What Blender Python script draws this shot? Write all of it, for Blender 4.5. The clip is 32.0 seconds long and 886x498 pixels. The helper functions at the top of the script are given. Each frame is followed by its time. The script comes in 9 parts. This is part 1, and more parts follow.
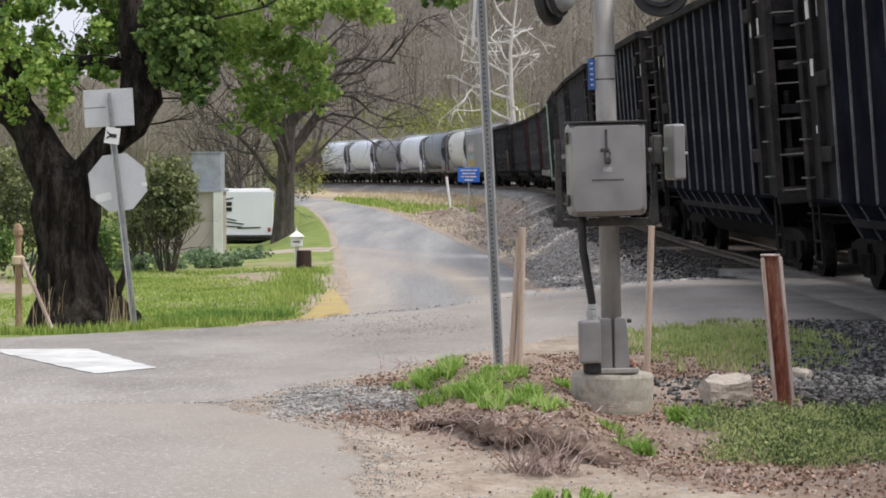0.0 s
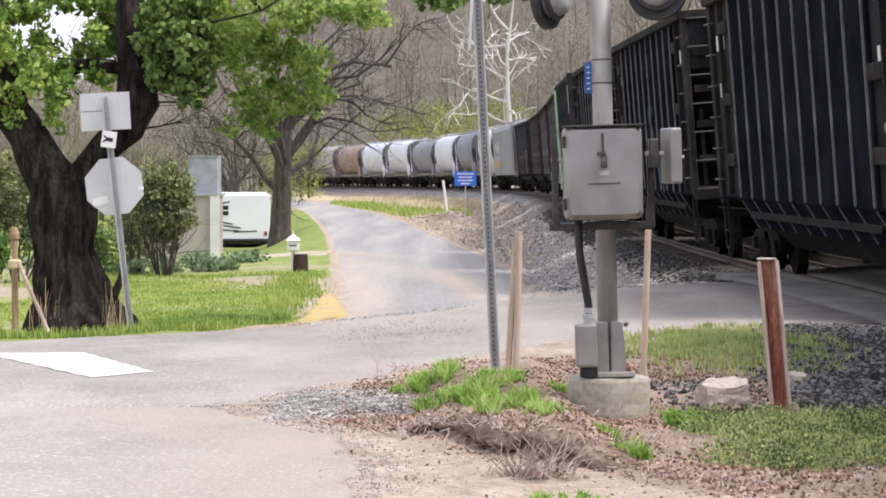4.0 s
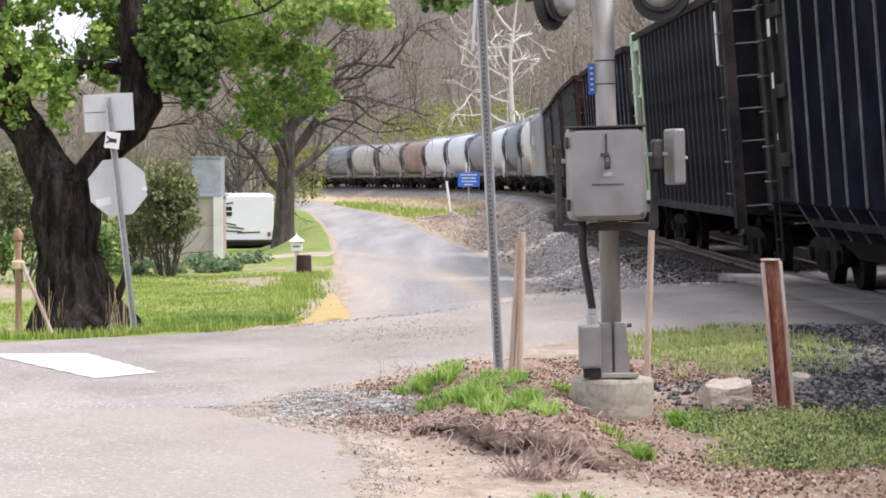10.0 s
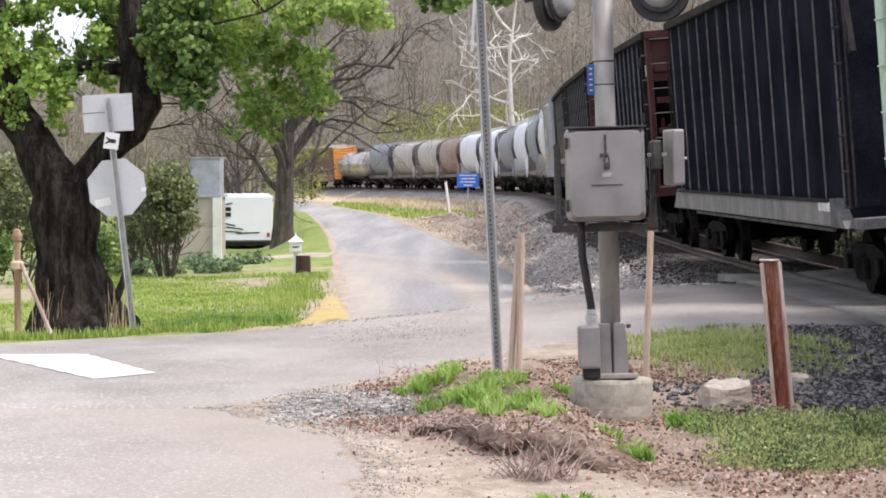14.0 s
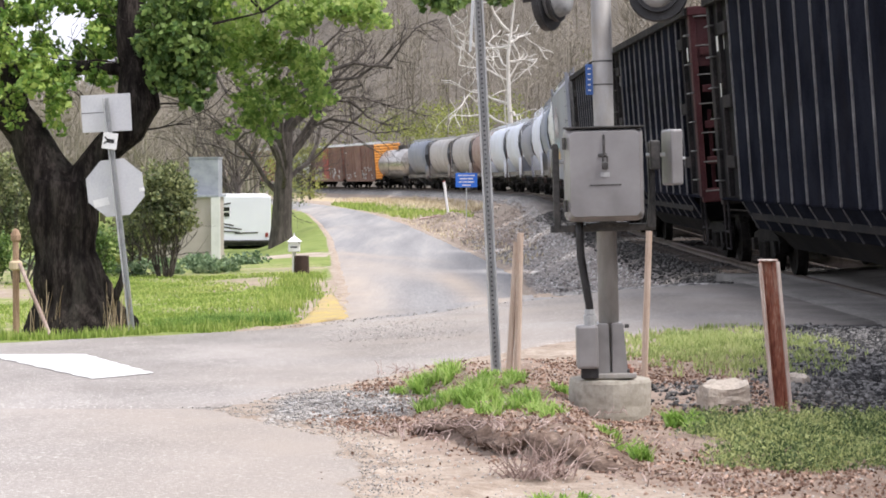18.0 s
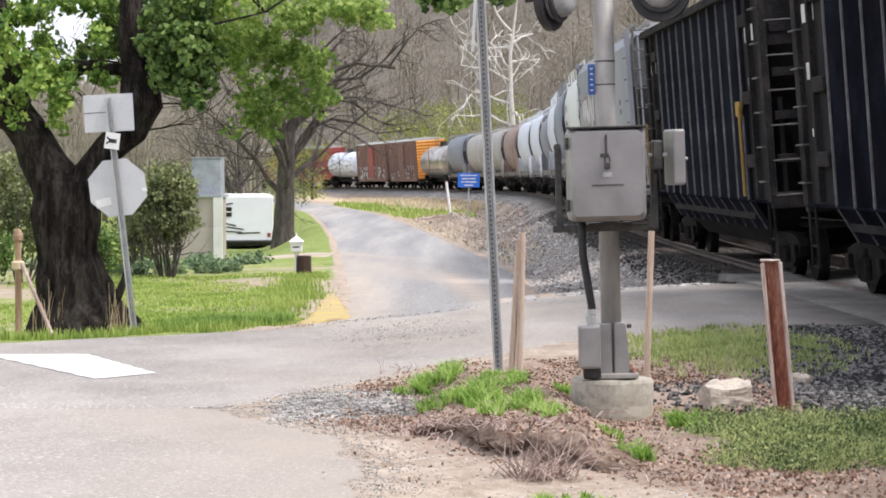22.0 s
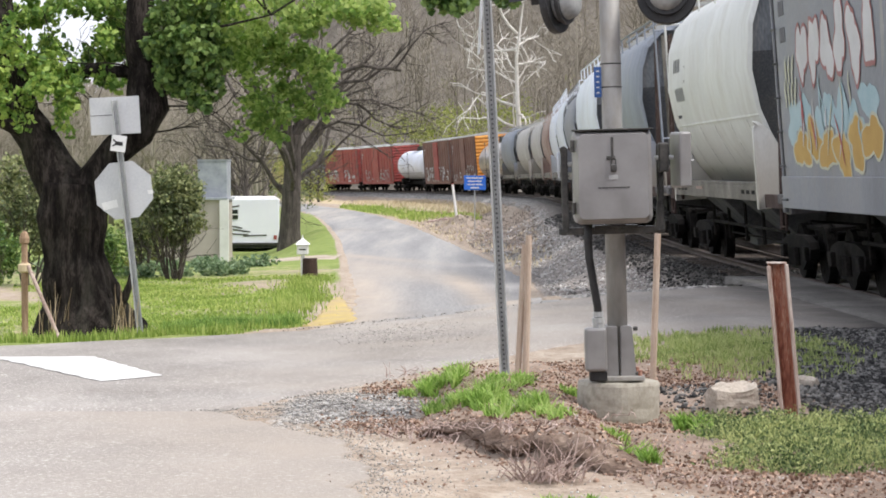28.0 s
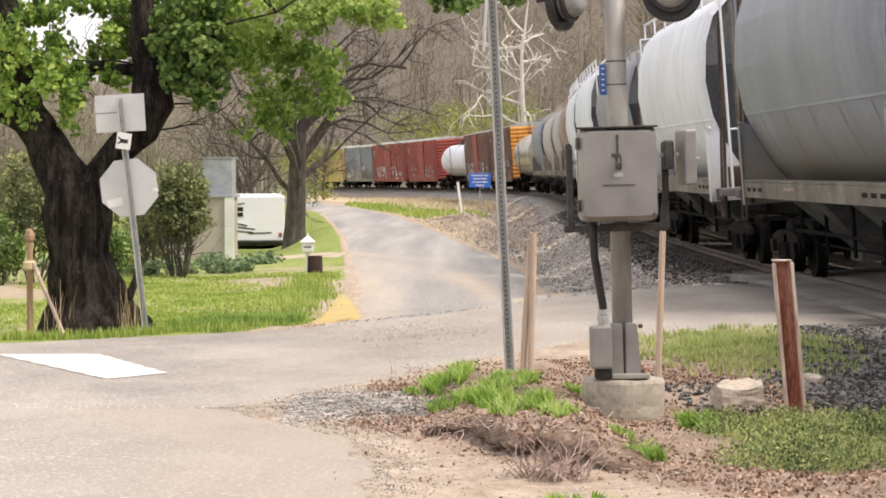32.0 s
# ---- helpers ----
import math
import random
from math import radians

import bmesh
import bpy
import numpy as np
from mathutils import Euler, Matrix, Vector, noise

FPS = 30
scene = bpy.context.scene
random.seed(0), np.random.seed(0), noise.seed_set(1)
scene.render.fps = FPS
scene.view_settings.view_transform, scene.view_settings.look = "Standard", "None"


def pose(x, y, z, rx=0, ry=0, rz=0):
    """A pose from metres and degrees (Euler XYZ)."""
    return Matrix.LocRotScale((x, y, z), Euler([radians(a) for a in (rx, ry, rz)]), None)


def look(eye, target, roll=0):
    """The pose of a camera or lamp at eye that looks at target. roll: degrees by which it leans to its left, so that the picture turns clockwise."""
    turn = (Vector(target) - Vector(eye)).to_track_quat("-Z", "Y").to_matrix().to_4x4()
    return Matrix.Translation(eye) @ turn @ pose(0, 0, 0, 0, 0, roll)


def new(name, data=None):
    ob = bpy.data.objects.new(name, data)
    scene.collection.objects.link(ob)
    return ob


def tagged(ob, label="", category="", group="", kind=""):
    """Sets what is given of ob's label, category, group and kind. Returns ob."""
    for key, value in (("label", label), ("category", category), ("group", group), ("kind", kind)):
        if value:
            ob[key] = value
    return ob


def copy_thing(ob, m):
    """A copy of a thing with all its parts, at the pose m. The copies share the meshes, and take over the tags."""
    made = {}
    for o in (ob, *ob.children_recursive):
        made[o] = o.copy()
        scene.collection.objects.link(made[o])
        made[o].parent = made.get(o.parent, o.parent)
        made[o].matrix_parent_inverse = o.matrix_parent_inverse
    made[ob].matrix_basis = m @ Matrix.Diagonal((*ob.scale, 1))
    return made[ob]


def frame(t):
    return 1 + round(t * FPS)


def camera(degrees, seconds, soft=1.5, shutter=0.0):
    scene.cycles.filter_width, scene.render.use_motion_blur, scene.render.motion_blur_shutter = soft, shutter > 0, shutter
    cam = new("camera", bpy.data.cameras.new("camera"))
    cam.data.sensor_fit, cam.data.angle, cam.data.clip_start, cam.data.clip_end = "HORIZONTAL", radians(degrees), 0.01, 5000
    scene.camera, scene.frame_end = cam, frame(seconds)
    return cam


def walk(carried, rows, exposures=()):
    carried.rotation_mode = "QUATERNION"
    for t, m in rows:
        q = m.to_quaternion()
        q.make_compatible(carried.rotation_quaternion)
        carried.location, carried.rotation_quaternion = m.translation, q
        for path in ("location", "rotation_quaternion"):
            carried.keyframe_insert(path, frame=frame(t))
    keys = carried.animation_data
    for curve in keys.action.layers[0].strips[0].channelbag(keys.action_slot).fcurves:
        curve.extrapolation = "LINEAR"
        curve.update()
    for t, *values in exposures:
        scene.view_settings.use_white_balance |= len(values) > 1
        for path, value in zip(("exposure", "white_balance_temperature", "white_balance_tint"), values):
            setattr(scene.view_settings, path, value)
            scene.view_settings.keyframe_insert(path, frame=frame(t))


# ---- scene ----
# The camera is held in one place and sways a little. Drift: seconds, millidegrees to the left, millidegrees up.
EYE = Vector((0, 0, 1.55))
LENS = 22.0
FOCAL = 784 / math.tan(radians(LENS / 2))
TILT = -math.degrees(math.atan(136 / FOCAL))
DRIFT = [(0, 21, -131), (0.5, 21, -87), (1, 2, -65), (1.5, 0, -44), (2, -23, -44), (2.5, -60, -44), (3, -65, -44), (3.5, -65, -42),
         (5.5, -44, -26), (6, -23, -40), (6.5, 0, -44), (7, -2, -42), (7.5, -44, -22), (8, -84, -10), (8.5, -86, 16), (9, -44, 4),
         (9.5, 0, -2), (10, 21, -14), (10.5, 48, 16), (11, 82, 20), (11.5, 65, 4), (12, 40, 0), (12.5, 6, 0), (13, 0, 0), (14, 0, 0),
         (14.5, -18, 0), (16.5, -4, 0), (17, -18, 0), (18, -40, 0), (18.5, -23, 0), (19, 0, 0), (19.5, 42, 0), (20, 63, 0), (20.5, 43, 0),
         (21, 22, 0), (22, 18, 0), (22.5, -23, 0), (23, -65, 0), (23.5, -88, 0), (24, -106, 0), (24.5, -90, -16), (25, -86, -4),
         (25.5, -66, -14), (27.5, 21, 21), (28, 173, 64), (28.5, 300, 66), (29, 328, 46), (29.5, 346, 42), (30, 344, 22), (30.5, 305, 2),
         (31, 262, 2), (31.5, 262, 14), (32, 300, 2)]
cam = camera(LENS, 32.0, soft=1.8)
walk(cam, [(t, pose(*EYE, 90 + TILT + u / 1000, 0, l / 1000)) for t, l, u in DRIFT],
     [(0, 0.26, 6250, 12), (1, 0.52, 6300, 13), (2, 0.68, 6350, 15), (4, 0.78, 6300, 16), (9, 0.78, 6250, 16), (14, 0.77, 6250, 16), (22, 0.78, 6250, 14), (26, 0.77, 6300, 12), (29, 0.64, 6350, 12), (30.5, 0.66, 6600, 13), (32, 0.74, 7100, 15)])

# Bright, thinly veiled sky; the sun stands high beyond the train, to the right.
SUN_TO = Vector((0.95 * math.cos(radians(56)), -0.31 * math.cos(radians(56)), math.sin(radians(56)))).normalized()
world = bpy.data.worlds.new("sky")
scene.world = world
world.use_nodes = True
wn = world.node_tree.nodes
sky = wn.new("ShaderNodeTexSky")
sky.sky_type, sky.sun_disc = "NISHITA", False
sky.sun_elevation, sky.sun_rotation = radians(56), math.atan2(SUN_TO.x, SUN_TO.y)
sky.air_density, sky.dust_density, sky.ozone_density = 1.0, 6.0, 1.0
wmix = wn.new("ShaderNodeMix")
wmix.data_type = "RGBA"
wmix.inputs["Factor"].default_value = 0.84
wmix.inputs["B"].default_value = (10.2, 10.4, 11.1, 1)
world.node_tree.links.new(sky.outputs[0], wmix.inputs["A"])
world.node_tree.links.new(wmix.outputs["Result"], wn["Background"].inputs["Color"])
wn["Background"].inputs["Strength"].default_value = 0.08
sun = new("sun", bpy.data.lights.new("sun", "SUN"))
sun.data.energy, sun.data.angle, sun.data.color = 2.5, radians(18), (1.0, 0.95, 0.87)
sun.matrix_basis = look(SUN_TO * 100, (0, 0, 0))
# ---- materials ----
def material(name, stops, scale=3.0, rough=0.8, metal=0.0, bump=0.2, fine=40.0, random_amount=0.0, island=False, stretch=(1, 1, 1), spec=0.4,
             detail=6.0, dirt=None, dirt_scale=1.2, dirt_amount=0.4, trans=0.0, splash=None, speck=None):
    """A surface whose colour runs through stops by noise at two scales, with fine relief, and stains of its own shape."""
    m = bpy.data.materials.new(name)
    m.use_nodes = True
    n, l = m.node_tree.nodes, m.node_tree.links
    bsdf = n["Principled BSDF"]
    bsdf.inputs["Roughness"].default_value = rough
    bsdf.inputs["Metallic"].default_value = metal
    bsdf.inputs["Specular IOR Level"].default_value = spec
    co = n.new("ShaderNodeTexCoord")
    mp = n.new("ShaderNodeMapping")
    mp.inputs["Scale"].default_value = stretch
    l.new(co.outputs["Object"], mp.inputs["Vector"])
    big = n.new("ShaderNodeTexNoise")
    big.inputs["Scale"].default_value, big.inputs["Detail"].default_value, big.inputs["Roughness"].default_value = scale, detail, 0.65
    l.new(mp.outputs[0], big.inputs["Vector"])
    small = n.new("ShaderNodeTexNoise")
    small.inputs["Scale"].default_value, small.inputs["Detail"].default_value = fine, 4.0
    l.new(mp.outputs[0], small.inputs["Vector"])
    add = n.new("ShaderNodeMath")
    add.operation = "MULTIPLY_ADD"
    l.new(small.outputs["Fac"], add.inputs[0])
    add.inputs[1].default_value = 0.45
    l.new(big.outputs["Fac"], add.inputs[2])
    fac = add.outputs[0]
    shift = n.new("ShaderNodeMath")
    shift.operation = "SUBTRACT"
    l.new(fac, shift.inputs[0])
    shift.inputs[1].default_value = 0.225
    fac = shift.outputs[0]
    if random_amount:
        if island:
            src = n.new("ShaderNodeNewGeometry").outputs["Random Per Island"]
        else:
            src = n.new("ShaderNodeObjectInfo").outputs["Random"]
        r = n.new("ShaderNodeMath")
        r.operation = "MULTIPLY_ADD"
        l.new(src, r.inputs[0])
        r.inputs[1].default_value = random_amount
        l.new(fac, r.inputs[2])
        r2 = n.new("ShaderNodeMath")
        r2.operation = "SUBTRACT"
        l.new(r.outputs[0], r2.inputs[0])
        r2.inputs[1].default_value = random_amount / 2
        fac = r2.outputs[0]
    ramp = n.new("ShaderNodeValToRGB")
    e = ramp.color_ramp.elements
    lo, hi = 0.32, 0.68
    for i, c in enumerate(stops):
        p = lo + (hi - lo) * i / max(1, len(stops) - 1)
        if i < 2:
            e[i].position, e[i].color = p, (*c, 1)
        else:
            x = e.new(p)
            x.color = (*c, 1)
    if len(stops) == 1:
        e[1].color = (*stops[0], 1)
    l.new(fac, ramp.inputs[0])
    col = ramp.outputs[0]
    if dirt:
        dn = n.new("ShaderNodeTexNoise")
        dn.inputs["Scale"].default_value, dn.inputs["Detail"].default_value, dn.inputs["Roughness"].default_value = dirt_scale, 8.0, 0.75
        l.new(mp.outputs[0], dn.inputs["Vector"])
        dr = n.new("ShaderNodeMapRange")
        dr.inputs["From Min"].default_value, dr.inputs["From Max"].default_value = 0.48, 0.68
        dr.inputs["To Max"].default_value = dirt_amount
        l.new(dn.outputs["Fac"], dr.inputs["Value"])
        mix = n.new("ShaderNodeMix")
        mix.data_type = "RGBA"
        l.new(dr.outputs[0], mix.inputs["Factor"])
        l.new(col, mix.inputs["A"])
        mix.inputs["B"].default_value = (*dirt, 1)
        col = mix.outputs["Result"]
    if splash:
        # road dust thrown up over the lower side, with a ragged upper edge
        sz = n.new("ShaderNodeSeparateXYZ")
        l.new(co.outputs["Object"], sz.inputs[0])
        hm = n.new("ShaderNodeMath")
        hm.operation = "MULTIPLY_ADD"
        l.new(big.outputs["Fac"], hm.inputs[0])
        hm.inputs[1].default_value = 0.7
        l.new(sz.outputs["Z"], hm.inputs[2])
        sr = n.new("ShaderNodeMapRange")
        sr.inputs["From Min"].default_value, sr.inputs["From Max"].default_value = splash[1] + 0.35, splash[2] + 0.35
        sr.inputs["To Min"].default_value, sr.inputs["To Max"].default_value = splash[3], 0.0
        l.new(hm.outputs[0], sr.inputs["Value"])
        sm = n.new("ShaderNodeMix")
        sm.data_type = "RGBA"
        l.new(sr.outputs[0], sm.inputs["Factor"])
        l.new(col, sm.inputs["A"])
        sm.inputs["B"].default_value = (*splash[0], 1)
        col = sm.outputs["Result"]
    if speck:
        # small pale or dark chips of stone set in the surface
        sn = n.new("ShaderNodeTexNoise")
        sn.inputs["Scale"].default_value, sn.inputs["Detail"].default_value = speck[1], 2.0
        l.new(co.outputs["Object"], sn.inputs["Vector"])
        sp = n.new("ShaderNodeMapRange")
        sp.inputs["From Min"].default_value, sp.inputs["From Max"].default_value, sp.inputs["To Max"].default_value = 0.56, 0.68, speck[2]
        l.new(sn.outputs["Fac"], sp.inputs["Value"])
        sx = n.new("ShaderNodeMix")
        sx.data_type = "RGBA"
        l.new(sp.outputs[0], sx.inputs["Factor"])
        l.new(col, sx.inputs["A"])
        sx.inputs["B"].default_value = (*speck[0], 1)
        col = sx.outputs["Result"]
    l.new(col, bsdf.inputs["Base Color"])
    if bump:
        b = n.new("ShaderNodeBump")
        b.inputs["Strength"].default_value, b.inputs["Distance"].default_value = bump, 0.02
        l.new(fac, b.inputs["Height"])
        l.new(b.outputs[0], bsdf.inputs["Normal"])
    if trans:
        t = n.new("ShaderNodeBsdfTranslucent")
        l.new(col, t.inputs["Color"])
        ms = n.new("ShaderNodeMixShader")
        ms.inputs[0].default_value = trans
        l.new(bsdf.outputs[0], ms.inputs[1])
        l.new(t.outputs[0], ms.inputs[2])
        l.new(ms.outputs[0], n["Material Output"].inputs["Surface"])
    return m


def ground_material():
    """Earth, grass, stone ballast and straw, laid by the ground's own cover weights."""
    m = bpy.data.materials.new("ground_cover")
    m.use_nodes = True
    n, l = m.node_tree.nodes, m.node_tree.links
    bsdf = n["Principled BSDF"]
    bsdf.inputs["Roughness"].default_value, bsdf.inputs["Specular IOR Level"].default_value = 0.95, 0.15
    co = n.new("ShaderNodeTexCoord")

    def noise_ramp(scale, stops, rough=0.7, detail=8.0, kind="ShaderNodeTexNoise"):
        t = n.new(kind)
        t.inputs["Scale"].default_value = scale
        if kind == "ShaderNodeTexNoise":
            t.inputs["Detail"].default_value, t.inputs["Roughness"].default_value = detail, rough
            out = t.outputs["Fac"]
        else:
            out = t.outputs["Color"]
        l.new(co.outputs["Object"], t.inputs["Vector"])
        r = n.new("ShaderNodeValToRGB")
        for i, c in enumerate(stops):
            p = 0.3 + 0.4 * i / (len(stops) - 1)
            e = r.color_ramp.elements[i] if i < 2 else r.color_ramp.elements.new(p)
            e.position, e.color = p, (*c, 1)
        l.new(out, r.inputs[0])
        return r.outputs[0], out

    dirt, _ = noise_ramp(2.6, [(0.15, 0.11, 0.082), (0.3, 0.242, 0.19), (0.42, 0.355, 0.29), (0.5, 0.44, 0.375)], 0.85)
    grass, _ = noise_ramp(1.1, [(0.095, 0.14, 0.035), (0.17, 0.225, 0.06), (0.235, 0.285, 0.085), (0.33, 0.33, 0.15)], 0.75)
    stone, cells = noise_ramp(22.0, [(0.08, 0.078, 0.075), (0.21, 0.203, 0.195), (0.31, 0.3, 0.285), (0.46, 0.445, 0.42)], 0.8, 8.0, "ShaderNodeTexVoronoi")
    straw, _ = noise_ramp(1.7, [(0.30, 0.23, 0.14), (0.46, 0.38, 0.25), (0.58, 0.5, 0.36)], 0.8)
    cover = n.new("ShaderNodeVertexColor")
    cover.layer_name = "cover"
    sep = n.new("ShaderNodeSeparateColor")
    l.new(cover.outputs["Color"], sep.inputs[0])
    ragged = n.new("ShaderNodeTexNoise")
    ragged.inputs["Scale"].default_value, ragged.inputs["Detail"].default_value, ragged.inputs["Roughness"].default_value = 2.5, 8.0, 0.75
    l.new(co.outputs["Object"], ragged.inputs["Vector"])
    col = dirt
    for i, c in enumerate((grass, stone, straw)):
        a = n.new("ShaderNodeMath")
        a.operation = "ADD"
        l.new(sep.outputs[i], a.inputs[0])
        l.new(ragged.outputs["Fac"], a.inputs[1])
        r = n.new("ShaderNodeMapRange")
        r.inputs["From Min"].default_value, r.inputs["From Max"].default_value = 0.92, 1.08
        l.new(a.outputs[0], r.inputs["Value"])
        mix = n.new("ShaderNodeMix")
        mix.data_type = "RGBA"
        l.new(r.outputs[0], mix.inputs["Factor"])
        l.new(col, mix.inputs["A"])
        l.new(c, mix.inputs["B"])
        col = mix.outputs["Result"]
    floor, _ = noise_ramp(0.35, [(0.145, 0.103, 0.079), (0.275, 0.21, 0.166), (0.4, 0.322, 0.265)], 0.9)
    # the hill's leaf floor is greyer than the bare soil near the road
    hillside, _ = noise_ramp(0.3, [(0.075, 0.065, 0.053), (0.138, 0.122, 0.101), (0.225, 0.202, 0.172)], 0.9)
    pos = n.new("ShaderNodeSeparateXYZ")
    l.new(co.outputs["Object"], pos.inputs[0])
    away = n.new("ShaderNodeMapRange")
    away.inputs["From Min"].default_value, away.inputs["From Max"].default_value = 120, 150
    l.new(pos.outputs["Y"], away.inputs["Value"])
    fm = n.new("ShaderNodeMix")
    fm.data_type = "RGBA"
    l.new(away.outputs[0], fm.inputs["Factor"])
    l.new(floor, fm.inputs["A"])
    l.new(hillside, fm.inputs["B"])
    floor = fm.outputs["Result"]
    mix = n.new("ShaderNodeMix")
    mix.data_type = "RGBA"
    l.new(cover.outputs["Alpha"], mix.inputs["Factor"])
    l.new(col, mix.inputs["A"])
    l.new(floor, mix.inputs["B"])
    l.new(mix.outputs["Result"], bsdf.inputs["Base Color"])
    # coal and brake dust along the track, deepened by the train's painted shade
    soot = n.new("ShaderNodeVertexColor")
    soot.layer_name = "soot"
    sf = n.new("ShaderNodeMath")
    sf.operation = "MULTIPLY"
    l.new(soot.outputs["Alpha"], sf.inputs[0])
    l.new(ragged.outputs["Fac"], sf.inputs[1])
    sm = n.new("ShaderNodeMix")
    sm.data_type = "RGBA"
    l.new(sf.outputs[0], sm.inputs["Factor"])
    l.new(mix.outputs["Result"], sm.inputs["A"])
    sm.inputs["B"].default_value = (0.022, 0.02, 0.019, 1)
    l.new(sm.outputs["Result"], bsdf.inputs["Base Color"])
    fine = n.new("ShaderNodeTexNoise")
    fine.inputs["Scale"].default_value, fine.inputs["Detail"].default_value = 14.0, 8.0
    l.new(co.outputs["Object"], fine.inputs["Vector"])
    b = n.new("ShaderNodeBump")
    b.inputs["Strength"].default_value, b.inputs["Distance"].default_value = 0.8, 0.05
    l.new(fine.outputs["Fac"], b.inputs["Height"])
    l.new(b.outputs[0], bsdf.inputs["Normal"])
    return m


def stained(m, layer, colour, scale):
    """Lay a stain of its own outline over a material, by a weight that the mesh carries."""
    n, l = m.node_tree.nodes, m.node_tree.links
    bsdf = n["Principled BSDF"]
    old = bsdf.inputs["Base Color"].links[0].from_socket
    w = n.new("ShaderNodeVertexColor")
    w.layer_name = layer
    co = n.new("ShaderNodeTexCoord")
    patchy = n.new("ShaderNodeTexNoise")
    patchy.inputs["Scale"].default_value, patchy.inputs["Detail"].default_value, patchy.inputs["Roughness"].default_value = scale, 8.0, 0.75
    l.new(co.outputs["Object"], patchy.inputs["Vector"])
    mul = n.new("ShaderNodeMath")
    mul.operation, mul.use_clamp = "MULTIPLY", True
    l.new(w.outputs["Alpha"], mul.inputs[0])
    l.new(patchy.outputs["Fac"], mul.inputs[1])
    mix = n.new("ShaderNodeMix")
    mix.data_type = "RGBA"
    l.new(mul.outputs[0], mix.inputs["Factor"])
    l.new(old, mix.inputs["A"])
    mix.inputs["B"].default_value = (*colour, 1)
    l.new(mix.outputs["Result"], bsdf.inputs["Base Color"])


def weigh(ob, layer, w):
    """Store one weight for each vertex of a mesh."""
    w = np.asarray(w, float).ravel()
    at = ob.data.color_attributes.new(layer, "FLOAT_COLOR", "POINT")
    at.data.foreach_set("color", np.stack([w, w, w, w], -1).astype(np.float32).ravel())


M_GROUND = ground_material()
M_ASPHALT = material("asphalt", [(0.1814, 0.1674, 0.1548), (0.2697, 0.2503, 0.2331), (0.3581, 0.334, 0.3123)], 0.5, 0.92, bump=0.7, fine=75, spec=0.15, stretch=(1, 0.45, 1),
                     dirt=(0.37, 0.33, 0.29), dirt_scale=0.3, dirt_amount=0.25, speck=((0.56, 0.54, 0.5), 38, 0.85))
M_OLD_ROAD = material("worn_road", [(0.2, 0.2, 0.204), (0.272, 0.27, 0.268), (0.365, 0.355, 0.34)], 0.6, 0.95, bump=0.3, fine=30, spec=0.15, stretch=(1, 0.04, 1),
                      dirt=(0.4, 0.345, 0.285), dirt_scale=0.3, dirt_amount=0.6, speck=((0.46, 0.44, 0.41), 30, 0.5))
M_SHADEDASPHALT = material("grimy_crossing_asphalt", [(0.07, 0.067, 0.063), (0.12, 0.114, 0.107), (0.18, 0.171, 0.161)], 0.8, 0.92, bump=0.6, fine=60, spec=0.15, speck=((0.3, 0.29, 0.27), 40, 0.5))
stained(M_OLD_ROAD, "mud", (0.44, 0.37, 0.3), 0.9)
stained(M_ASPHALT, "dust", (0.36, 0.315, 0.27), 0.7)
stained(M_ASPHALT, "oil", (0.06, 0.057, 0.054), 0.6)
M_PAINT = material("road_paint", [(0.52, 0.52, 0.50), (0.7, 0.7, 0.69)], 2.0, 0.7, bump=0.2, dirt=(0.34, 0.33, 0.32), dirt_scale=2.5, dirt_amount=0.75)
M_BLACK = material("black_car_paint", [(0.0062, 0.0068, 0.0099), (0.0109, 0.012, 0.0182), (0.0181, 0.0198, 0.0281)], 0.9, 0.65, bump=0.15, fine=30,
                   random_amount=0.2, dirt=(0.02, 0.017, 0.016), dirt_scale=0.7, dirt_amount=0.4, spec=0.0)
# paler than the black sheets: the ribs' edge highlights are put into the colour
M_RIB = material("rib_steel", [(0.075, 0.075, 0.08), (0.15, 0.148, 0.155), (0.27, 0.267, 0.27)], 1.5, 0.7, bump=0.1, spec=0.05, dirt=(0.10, 0.08, 0.065), dirt_scale=2.0, dirt_amount=0.5)
M_MAROON = material("maroon_paint", [(0.0275, 0.0105, 0.012), (0.0495, 0.0171, 0.0192), (0.0715, 0.0292, 0.0306)], 1.2, 0.75, bump=0.15, spec=0.1, dirt=(0.03, 0.02, 0.02), dirt_amount=0.5)
M_BAY = material("sooty_end_bay", [(0.008, 0.008, 0.0095), (0.015, 0.0148, 0.017), (0.027, 0.026, 0.027)], 1.0, 0.8, bump=0.15, spec=0.05, random_amount=0.2, dirt=(0.035, 0.027, 0.023), dirt_scale=0.9, dirt_amount=0.5)
M_RUNG = material("worn_rung_steel", [(0.0434, 0.0422, 0.0409), (0.0868, 0.0843, 0.0806), (0.1488, 0.1457, 0.1426)], 2.0, 0.65, bump=0.1, metal=0.1)
M_OLIVE = material("brown_olive_panel", [(0.05, 0.042, 0.032), (0.085, 0.07, 0.052), (0.12, 0.1, 0.075)], 1.0, 0.7, bump=0.15, spec=0.1, dirt=(0.16, 0.07, 0.03), dirt_scale=1.0, dirt_amount=0.5)
M_GREEN = material("pale_green_paint", [(0.2875, 0.414, 0.3105), (0.391, 0.529, 0.4025), (0.46, 0.575, 0.46)], 1.2, 0.6, bump=0.15, dirt=(0.2, 0.12, 0.07), dirt_scale=2.0, dirt_amount=0.7)
